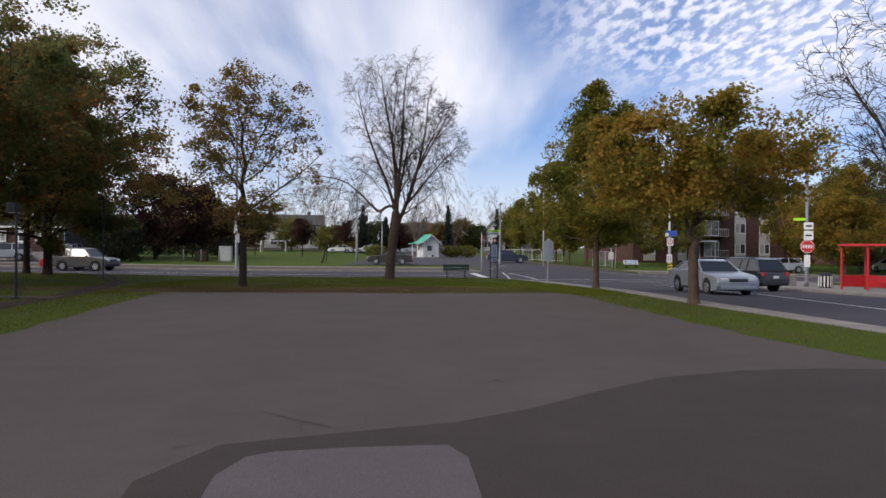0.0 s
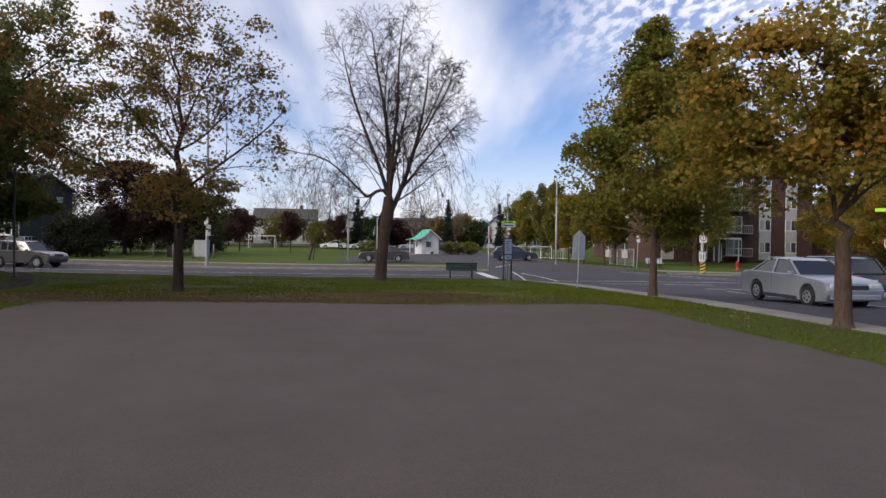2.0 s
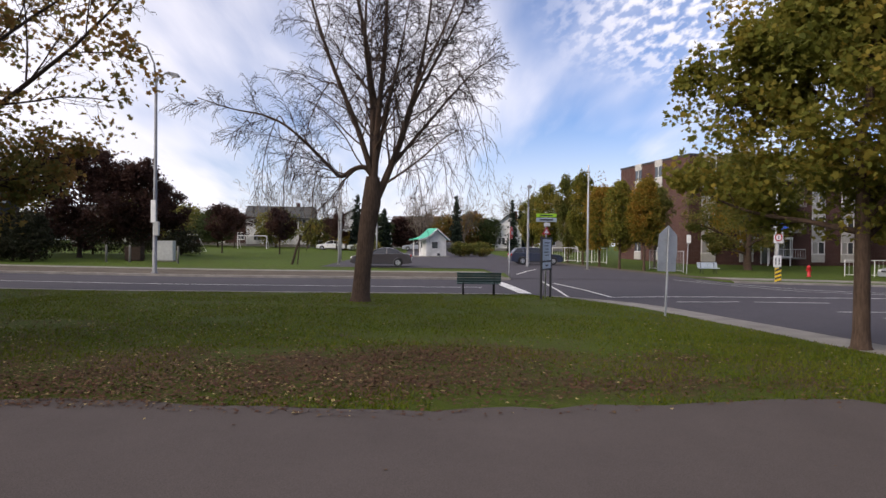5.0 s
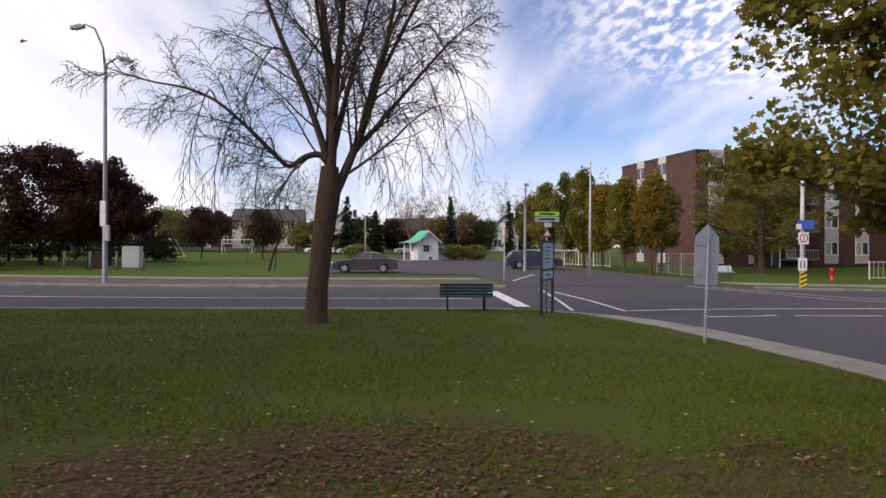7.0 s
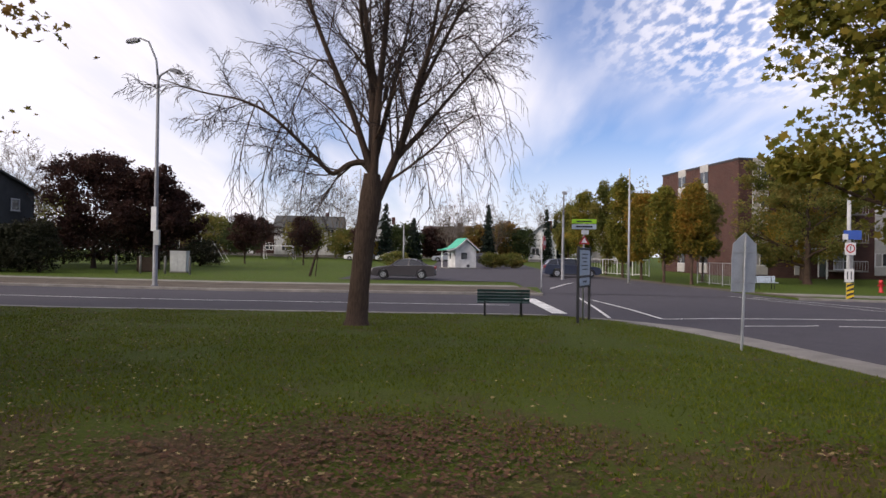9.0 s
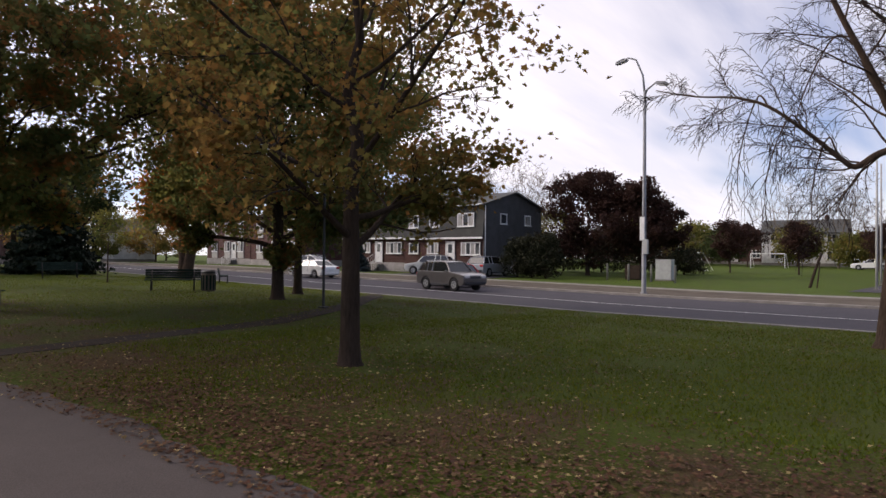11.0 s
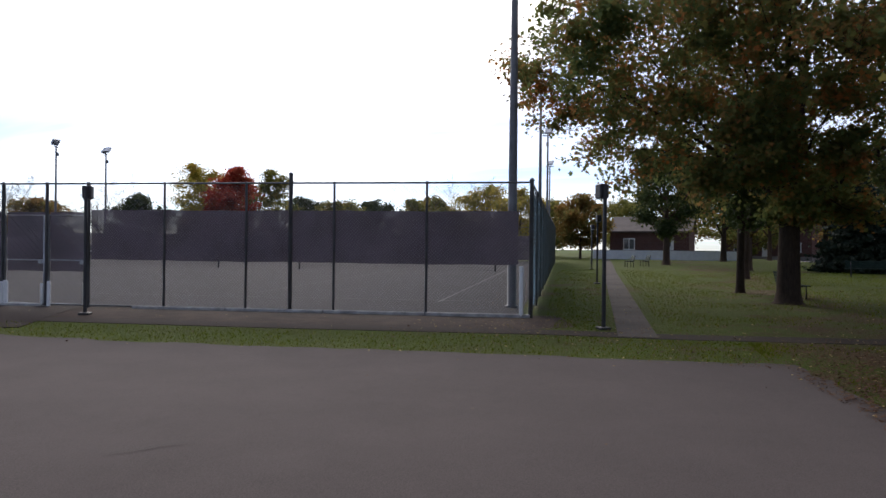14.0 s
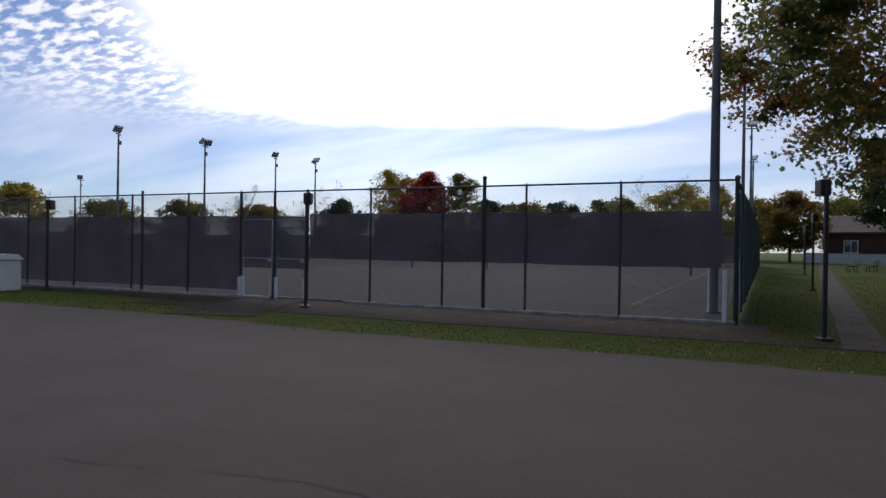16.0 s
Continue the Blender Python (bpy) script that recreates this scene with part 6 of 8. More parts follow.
def signal_pole(x, y):
    f = thing("sign_pole", x, y, lawn_z(x, y) - 0.38, 0, "pale pole with signs and yellow black stripes", "sign")
    part("pole", MB().lathe((0, 0, 0), [(0.12, 0), (0.11, 3), (0.09, 6.3), (0.02, 6.33)], 12), "pole_pale", f, smooth=True)
    part("blue_panel", MB().box((0.12, -0.13, 3.85), (0.95, 0.03, 0.5), 0.008), "blue", f, "blue route panel")
    part("plate", MB().box((-0.28, -0.16, 3.75), (0.3, 0.02, 0.3), 0.006), "white_paint", f)
    p = part("turn_panel", MB().box((0, -0.14, 3.1), (0.58, 0.02, 0.66), 0.006), "white_paint", f, "white no-turn panel")
    part("red_ring", MB().lathe((0, 0, 0), [(0.24, -0.004), (0.24, 0.004)], 20), "red", p).matrix_basis = pose(0, -0.156, 3.12, 90)
    part("white_disc", MB().lathe((0, 0, 0), [(0.17, -0.004), (0.17, 0.004)], 20), "white_paint", p).matrix_basis = pose(0, -0.161, 3.12, 90)
    part("arrow", MB().box((0, -0.168, 3.12), (0.05, 0.006, 0.24)), "text_dark", p)
    k = part("keep_panel", MB().box((-0.05, -0.14, 1.66), (0.5, 0.02, 0.7), 0.006), "white_paint", f, "white keep-clear panel")
    for s in (-1, 1):
        part("arrow", MB().box((-0.05 + s * 0.1, -0.155, 1.66), (0.06, 0.006, 0.42)), "text_dark", k)
    st = part("hazard_panel", MB().box((0, -0.14, 0.72), (0.40, 0.02, 1.05), 0.006), "yellow", f, "yellow and black hazard panel")
    for i in range(4):
        part("stripe", MB().prism([(-0.19, 0.26 + i * 0.25), (0.19, 0.40 + i * 0.25), (0.19, 0.52 + i * 0.25), (-0.19, 0.38 + i * 0.25)], "y", -0.158, -0.152), "text_dark", st)


signal_pole(20.15, 58.3)
f = thing("crossing_sign", 17.6, 66.0, lawn_z(17.6, 66), 0, "small white sign on a leaning thin post", "sign")
part("post", MB().tube([(0, 0, 0), (0.12, 0, 2.9)], 0.03, 8), "galv", f)
part("plate", MB().box((0.12, -0.05, 2.55), (0.32, 0.02, 0.6), 0.006), "white_paint", f)
# ---- field: cabinet, bollards, goals, leaning post ----
f = thing("utility_cabinet", -22.9, 72.2, lawn_z(-22.9, 72.2), 3, "pale grey green utility cabinet at the field edge", "cabinet")
f.scale = (0.85, 0.9, 0.93)
part("plinth", MB().box((0, 0, 0.05), (1.62, 0.86, 0.1), 0.01), "concrete", f)
body = part("body", MB().box((0, 0, 0.93), (1.5, 0.75, 1.66), 0.025), "cabinet", f)
part("lid", MB().box((0, 0, 1.785), (1.58, 0.84, 0.05), 0.012), "cabinet", f)
part("door", MB().box((-0.36, -0.385, 0.92), (0.68, 0.02, 1.45), 0.006), "cabinet", body)
part("door", MB().box((0.36, -0.385, 0.92), (0.68, 0.02, 1.45), 0.006), "cabinet", body)
part("handle", MB().box((-0.06, -0.405, 0.95), (0.03, 0.02, 0.16), 0.005), "galv", body)
for x in (-26.3, -24.5, -22.65, -20.8):
    f = thing("bollard", x, 69.2, lawn_z(x, 69.2), 0, "short pale post beside the field", "bollard", "field bollards")
    part("post", MB().lathe((0, 0, 0), [(0.085, 0), (0.08, 1.25), (0.05, 1.32)], 10), "concrete", f, smooth=True)
    part("cap", MB().lathe((0, 0, 1.3), [(0.06, 0), (0.03, 0.04)], 10), "concrete", f)
f = thing("planter_box", -25.4, 72.0, lawn_z(-25.4, 72.0), 0, "low dark box beside the bollards", "box")
part("body", MB().box((0, 0, 0.55), (1.3, 0.7, 1.1), 0.03), "bark_dark", f)
part("lid", MB().box((0, 0, 1.12), (1.36, 0.76, 0.06), 0.01), "bark_dark", f)
f = thing("leaning_post", -12.4, 71.0, lawn_z(-12.4, 71.0), 0, "dark leaning wooden post in the grass", "post")
part("shaft", MB().tube([(0, 0, -0.1), (0.35, 0, 1.2), (0.72, 0, 2.3)], [0.10, 0.09, 0.08], 8), "bark_dark", f)
part("brace", MB().tube([(0.45, 0, -0.05), (0.62, 0, 1.7)], [0.05, 0.045], 6), "bark_dark", f)


def goal(x, y, rz, w, h, label):
    f = thing("football_goal", x, y, lawn_z(x, y), rz, label, "goal", "football goals")
    for s in (-w / 2, w / 2):
        part("post", MB().tube([(s, 0, 0), (s, 0, h)], 0.06, 8), "white_paint", f)
        part("stay", MB().tube([(s, 0, h), (s, 0.5, h), (s, 1.6, 0.05), (s, 0, 0.05)], 0.03, 6), "white_paint", f)
    part("crossbar", MB().tube([(-w / 2, 0, h), (w / 2, 0, h)], 0.06, 8), "white_paint", f)


goal(-28.7, 118.6, 0, 4.4, 2.0, "white football goal across the field")
goal(-30.8, 98.7, -62, 4.2, 2.1, "white football goal seen from its side")


# ---- kiosk ----
def kiosk(x, y, rz):
    """Small white hut; front gable faces local -y, porch on local -x."""
    f = thing("kiosk", x, y, lawn_z(x, y) - 0.02, rz, "small white wooden hut with a green swept roof", "hut")
    f.scale = (0.80, 0.86, 0.92)
    part("slab", MB().box((0, 0, 0.06), (4.6, 3.6, 0.14), 0.02), "concrete", f)
    wall = part("wall", MB().prism([(-1.1, 0.1), (1.9, 0.1), (1.9, 2.3), (0.4, 3.35), (-1.1, 2.3)], "y", -1.5, 1.5), "siding_white", f, "white painted wall")
    for y0 in (-1.35, 1.35):
        part("porch_post", MB().box((-2.0, y0, 1.16), (0.14, 0.14, 2.1), 0.012), "white_paint", f)
    part("porch_beam", MB().box((-2.0, 0, 2.2), (0.14, 3.0, 0.16), 0.012), "white_paint", f)
    # roof: one steep plane to the east, a swept one over the porch
    prof_w = [(0.4, 3.62), (-0.3, 3.05), (-1.1, 2.52), (-1.9, 2.30), (-2.5, 2.26)]
    prof_e = [(0.4, 3.62), (1.1, 3.1), (2.3, 2.24)]
    for prof in (prof_w, prof_e):
        poly = prof + [(px, pz - 0.1) for px, pz in prof[::-1]]
        part("roof", MB().prism(poly, "y", -1.85, 1.85), "teal_roof", f, "teal green metal roof")
    for y0 in (-1.88, 1.88):
        for prof in (prof_w, prof_e):
            poly = [(px, pz - 0.02) for px, pz in prof] + [(px, pz - 0.2) for px, pz in prof[::-1]]
            part("bargeboard", MB().prism(poly, "y", y0 - 0.03, y0 + 0.03), "white_paint", f)
    win = part("window", MB().box((0.15, -1.52, 1.5), (0.86, 0.06, 0.8), 0.01), "text_dark", f, "dark square window")
    part("frame", MB().box((0.15, -1.545, 1.5), (0.96, 0.03, 0.06)).box((0.15, -1.545, 1.93), (0.96, 0.03, 0.06)).box((0.15, -1.545, 1.07), (0.96, 0.03, 0.06)), "white_paint", win)
    part("pane", MB().box((0.15, -1.556, 1.5), (0.78, 0.012, 0.72)), "pane", win)
    dr = part("door", MB().box((-1.13, 0.3, 1.1), (0.06, 0.9, 2.0), 0.01), "door_white", f)
    part("pane", MB().box((-1.165, 0.3, 1.5), (0.012, 0.5, 0.7)), "pane", dr)
    part("hatch", MB().box((0.75, -1.52, 0.34), (0.42, 0.05, 0.3), 0.008), "text_dark", f)


kiosk(-1.35, 94.0, 20)
# ---- cars ----
CAR = dict(
    sedan=dict(L=4.6, W=1.78, H=1.45, belt=0.93, hood=0.90, tail=0.98, cab=(0.98, 0.22, -0.95, -1.72), wb=2.68, wr=0.32, gap=0.2),
    hatch=dict(L=4.0, W=1.72, H=1.52, belt=0.96, hood=0.92, tail=0.98, cab=(1.12, 0.30, -1.45, -1.86), wb=2.5, wr=0.30, gap=0.2),
    suv=dict(L=4.5, W=1.82, H=1.72, belt=1.06, hood=1.04, tail=1.08, cab=(1.02, 0.42, -1.72, -2.08), wb=2.62, wr=0.36, gap=0.30),
    wagon=dict(L=4.6, W=1.78, H=1.47, belt=0.94, hood=0.90, tail=1.0, cab=(0.98, 0.25, -1.75, -2.16), wb=2.68, wr=0.32, gap=0.2))


def soften(ob, width):
    """Rounds the creases of pressed metal and curved glass."""
    m = ob.modifiers.new("round", "BEVEL")
    m.width, m.segments, m.limit_method, m.angle_limit, m.harden_normals = width, 3, "ANGLE", radians(18), True
    return ob


def car(x, y, rz, kind, paint, label, on=None, group=""):
    c = CAR[kind]
    L, W, H, wr, g = c["L"], c["W"], c["H"], c["wr"], c["gap"]
    z = (road_z(x, y) + 0.008) if on is None else on
    e = thing("car", x, y, z, rz, label, "car", group)
    fx, rx_ = c["wb"] / 2 + 0.05, -c["wb"] / 2 + 0.05
    low = []
    for cx in (rx_, fx):
        low += [(cx + (wr + 0.07) * math.cos(a), wr + (wr + 0.07) * math.sin(a)) for a in np.linspace(math.pi + 0.35, -0.35, 11)]
    low = [p for p in low]
    bottom = [(-L / 2 + 0.10, g + 0.06)] + [(px, max(pz, g)) for px, pz in low] + [(L / 2 - 0.12, g + 0.04)]
    up_ = [(L / 2, g + 0.22), (L / 2 + 0.01, c["hood"] - 0.34), (L / 2 - 0.08, c["hood"] - 0.14), (L / 2 - 0.38, c["hood"] - 0.05), (c["cab"][0], c["hood"] + 0.05),
           (c["cab"][3], c["tail"] + 0.03), (-L / 2 + 0.22, c["tail"]), (-L / 2 + 0.04, c["tail"] - 0.10), (-L / 2, c["tail"] - 0.4), (-L / 2 + 0.01, g + 0.2)]
    prof = bottom + up_
    n = len(prof)
    mb = MB()
    slices = [(-W / 2, 0.955, 0.02), (-W / 2 + 0.035, 0.99, 0.0), (-W / 2 + 0.14, 1.0, -0.0), (W / 2 - 0.14, 1.0, 0.0), (W / 2 - 0.035, 0.99, 0.0), (W / 2, 0.955, 0.02)]
    mid = (g + c["belt"]) / 2
    for yy, k, dz_ in slices:
        mb.v += [(px * (k if abs(px) > L * 0.4 else 1), yy, mid + (pz - mid) * (k if pz > mid + 0.15 else 1)) for px, pz in prof]
    for s in range(len(slices) - 1):
        mb.f += [(s * n + i, s * n + (i + 1) % n, (s + 1) * n + (i + 1) % n, (s + 1) * n + i) for i in range(n)]
    mb.f += [tuple(range(n)), tuple(range(6 * n - 1, 5 * n - 1, -1))]
    body = part("body", mb, paint, e, smooth=True)
    soften(body, 0.045)
    a, b, d, f_ = c["cab"]
    hb, ht = c["belt"], H
    wb_, wt_ = W / 2 - 0.05, W / 2 - 0.23
    cab = [(a, hb - 0.05), (b, ht - 0.07), (b - 0.25, ht - 0.025), (d + 0.25, ht - 0.03), (d, ht - 0.08), (f_, hb - 0.02)]
    gl = MB()
    k = len(cab)
    wid = [wb_, wt_, wt_, wt_, wt_, wb_]
    for sgn in (-1, 1):
        gl.v += [(px, sgn * w_, pz) for (px, pz), w_ in zip(cab, wid)]
    gl.f = [tuple(range(k)), tuple(range(2 * k - 1, k - 1, -1))] + [(i, k + i, k + (i + 1) % k, (i + 1) % k) for i in range(k)]
    soften(part("window_glass", gl, "car_glass", e, "dark tinted windows", smooth=True), 0.05)
    rf = MB()
    roof = [(b + 0.05, ht - 0.085), (b - 0.22, ht - 0.012), ((b + d) / 2, ht), (d + 0.22, ht - 0.015), (d - 0.04, ht - 0.09)]
    for sgn, w_, dz_ in ((-1, wt_ + 0.012, -0.035), (-1, wt_ - 0.08, 0.0), (1, wt_ - 0.08, 0.0), (1, wt_ + 0.012, -0.035)):
        rf.v += [(px, sgn * w_, pz + dz_) for px, pz in roof]
    rf.f = [(s * 5 + i, s * 5 + i + 1, s * 5 + 6 + i, s * 5 + 5 + i) for s in range(3) for i in range(4)]
    part("roof", rf, paint, e, smooth=True)
    midx = (b + d) / 2 - 0.05
    for sgn in (-1, 1):
        pill = [((a + 0.02, wb_, hb - 0.04), (b + 0.03, wt_, ht - 0.08)), ((midx, wb_, hb), (midx - 0.02, wt_, ht - 0.05)), ((f_ - 0.02, wb_, hb), (d - 0.02, wt_, ht - 0.09))]
        if kind in ("suv", "wagon"):
            pill.append(((d + 0.55, wb_, hb), (d + 0.5, wt_, ht - 0.05)))
        for p0, p1 in pill:
            part("pillar", MB().tube([(p0[0], sgn * (p0[1] + 0.004), p0[2]), (p1[0], sgn * (p1[1] + 0.004), p1[2])], 0.035, 6), paint, e)
        part("mirror", MB().box((a - 0.28, sgn * (W / 2 + 0.07), hb + 0.06), (0.12, 0.16, 0.12), 0.025), paint, e)
        part("headlight", MB().box((L / 2 - 0.13, sgn * (W / 2 - 0.30), c["hood"] - 0.22), (0.26, 0.36, 0.14), 0.03), "lamp_lens", e, "clear headlight")
        part("tail_light", MB().box((-L / 2 + 0.07, sgn * (W / 2 - 0.20), c["tail"] - 0.16), (0.14, 0.34, 0.2), 0.03), "tail", e, "red tail light")
        part("door_seam", MB().box((midx, sgn * (W / 2 - 0.002), (g + hb) / 2 + 0.12), (0.012, 0.012, hb - g - 0.28)), "text_dark", body)
        part("sill", MB().box((0, sgn * (W / 2 - 0.03), g + 0.05), (c["wb"] - 2 * wr - 0.2, 0.08, 0.12), 0.02), "text_dark", body)
        for cx in (fx, rx_):
            w = part("wheel", MB().tube([(cx, sgn * (W / 2 - 0.20), wr), (cx, sgn * (W / 2 - 0.185), wr), (cx, sgn * (W / 2 - 0.02), wr), (cx, sgn * (W / 2 - 0.0), wr)], [wr * 0.93, wr, wr, wr * 0.93], 20), "tyre", e, smooth=False)
            part("rim", MB().tube([(cx, sgn * (W / 2 - 0.03), wr), (cx, sgn * (W / 2 + 0.006), wr)], [wr * 0.66, wr * 0.6], 16), "rim", w)
            for q in range(5):
                t = q * 1.2566
                part("spoke_gap", MB().tube([(cx + wr * 0.36 * math.cos(t), sgn * (W / 2 + 0.004), wr + wr * 0.36 * math.sin(t)), (cx + wr * 0.36 * math.cos(t), sgn * (W / 2 + 0.012), wr + wr * 0.36 * math.sin(t))], wr * 0.13, 6), "text_dark", w)
    part("bumper", MB().box((L / 2 - 0.03, 0, g + 0.16), (0.12, W - 0.25, 0.16), 0.03), "text_dark" if kind == "suv" else paint, e)
    part("bumper", MB().box((-L / 2 + 0.03, 0, g + 0.18), (0.12, W - 0.25, 0.18), 0.03), "text_dark" if kind == "suv" else paint, e)
    part("grille", MB().box((L / 2 - 0.005, 0, c["hood"] - 0.26), (0.03, W * 0.42, 0.13), 0.01), "text_dark", e)
    part("number_plate", MB().box((-L / 2 - 0.02, 0, c["tail"] - 0.3), (0.02, 0.34, 0.13), 0.004), "white_paint", e)
    if kind == "suv":
        for sgn in (-1, 1):
            part("roof_rail", MB().tube([(b - 0.2, sgn * (wt_ - 0.06), ht + 0.01), ((b + d) / 2, sgn * (wt_ - 0.06), ht + 0.05), (d + 0.2, sgn * (wt_ - 0.06), ht + 0.01)], 0.018, 6), "black_metal", e)
    return e


car(-5.0, 68.6, 180, "sedan", "car_dark", "dark grey saloon parked beyond the kerb", lawn_z(-5, 68.6) + 0.03)
car(7.9, 75.2, 4, "wagon", "car_blue", "dark blue estate car parked on the drive", lawn_z(7.9, 75.2) + 0.03)
car(-29.6, 54.1, 182, "hatch", "car_red", "bright red hatchback on the far lane")
car(-44.5, 54.2, 180, "sedan", "car_white", "white saloon on the far lane")
car(10.9, 29.3, -87, "sedan", "car_silver", "silver saloon with its lights on in the side street")
car(15.2, 35.2, 106, "suv", "car_black", "black sport utility car turning at the corner")
car(-27.0, 51.4, -8, "suv", "car_taupe", "taupe sport utility car with roof rails on the street")
car(-41.9, 65.2, 205, "suv", "car_pale", "pale silver sport utility car in a driveway", lawn_z(-41.9, 65.2) + 0.02)
car(-36.2, 66.6, 95, "suv", "car_silver", "silver van-like car parked beside the house", lawn_z(-36.2, 66.6) + 0.02)
car(-59.5, 64.4, 200, "sedan", "car_white", "white car parked before the brick houses", lawn_z(-59.5, 64.4) + 0.02)
car(-62.2, 66.4, 200, "hatch", "car_silver", "silver car parked behind a white one", lawn_z(-62.2, 66.4) + 0.02)
car(33.0, 63.5, 176, "sedan", "car_silver", "pale blue silver saloon before the flats", lawn_z(33, 63.5) + 0.02)
for i, (x, y, p) in enumerate(((46, 66, "car_white"), (52, 66.5, "car_silver"), (57.5, 67, "car_black"))):
    car(x, y, 92, "hatch", p, "parked car beyond the wire fence", lawn_z(x, y) + 0.02, "cars beyond the fence")
for i, (x, y, p) in enumerate(((-12, 121, "car_white"), (-3.5, 123, "car_silver"), (1.5, 124, "car_dark"), (-17, 122, "car_white"))):
    car(x, y, 175, "sedan", p, "far parked car beyond the field", lawn_z(x, y) + 0.02, "far parked cars")
sheet("pavement_driveway", [(-45.0, 61.5), (-33.8, 61.5), (-34.4, 69), (-37.6, 69), (-37.9, 67.4), (-44.6, 67.4)], lawn_z, 0.014, "road", 3, 0.1, "asphalt driveway beside the houses")
sheet("pavement_driveway", [(-64.5, 61.5), (-56.5, 61.5), (-57, 67.4), (-64.5, 67.4)], lawn_z, 0.014, "road", 3, 0.1, "asphalt driveway before the brick houses")


# ---- houses ----
def window(parent, x, z, w, h, y, bars=2, frame="white_paint", axis="y", curtain=True, name="window"):
    """A window set in a wall face: axis y faces local -y, axis x faces local +x."""
    def bx(dx_, dz_, sw, sh, depth, off):
        if axis == "y":
            return ((x + dx_, y - off, z + dz_), (sw, depth, sh))
        return ((y + off, x + dx_, z + dz_), (depth, sw, sh))
    win = part(name, MB().box(*bx(0, 0, w, h, 0.05, 0.0)), "text_dark", parent)
    fr = MB()
    for dz_ in (-h / 2, h / 2):
        fr.box(*bx(0, dz_, w + 0.12, 0.10, 0.10, 0.03))
    for i in range(bars + 1):
        fr.box(*bx(-w / 2 + w * i / bars, 0, 0.09, h - 0.1, 0.09, 0.03))
    part("frame", fr, frame, win)
    for i in range(bars):
        part("pane", MB().box(*bx(-w / 2 + w * (i + 0.5) / bars, 0, w / bars - 0.1, h - 0.12, 0.012, 0.032)), "curtain" if curtain and i % 2 == 0 and w > 1.2 else "pane", win)
    part("sill", MB().box(*bx(0, -h / 2 - 0.07, w + 0.2, 0.05, 0.16, 0.06)), frame, win)
    return win


def door(parent, x, y, z, mats="door_white", axis="y"):
    d = part("door", MB().box((x, y - 0.02, z + 1.03), (0.92, 0.06, 2.06), 0.008), mats, parent)
    part("frame", MB().box((x - 0.52, y - 0.03, z + 1.05), (0.1, 0.1, 2.2)).box((x + 0.52, y - 0.03, z + 1.05), (0.1, 0.1, 2.2)).box((x, y - 0.03, z + 2.13), (1.14, 0.1, 0.1)), "white_paint", d)
    part("pane", MB().box((x, y - 0.058, z + 1.5), (0.5, 0.012, 0.8)), "pane", d)
    part("handle", MB().box((x + 0.38, y - 0.075, z + 1.0), (0.05, 0.05, 0.14), 0.01), "galv", d)
    return d


def steps(parent, x, y, top, n, w=1.5):
    for i in range(n):
        h = top * (n - i) / (n + 1)
        part("step", MB().box((x, y - 0.45 - 0.3 * i, h / 2), (w, 0.32 if i else 0.9, h), 0.01), "concrete", parent)
    for s in (-w / 2, w / 2):
        mb = MB().tube([(x + s, y - 0.1, top + 0.85), (x + s, y - 0.5 - 0.3 * n, 0.95)], 0.025, 6)
        part("handrail", mb, "white_paint", parent)
        for k in range(6):
            f = k / 5
            yy = y - 0.15 - (0.3 + 0.3 * n) * f
            part("baluster", MB().tube([(x + s, yy, max(0, top * (1 - f) - 0.1)), (x + s, yy, top + 0.85 - (top - 0.1) * f)], 0.016, 5), "white_paint", parent)


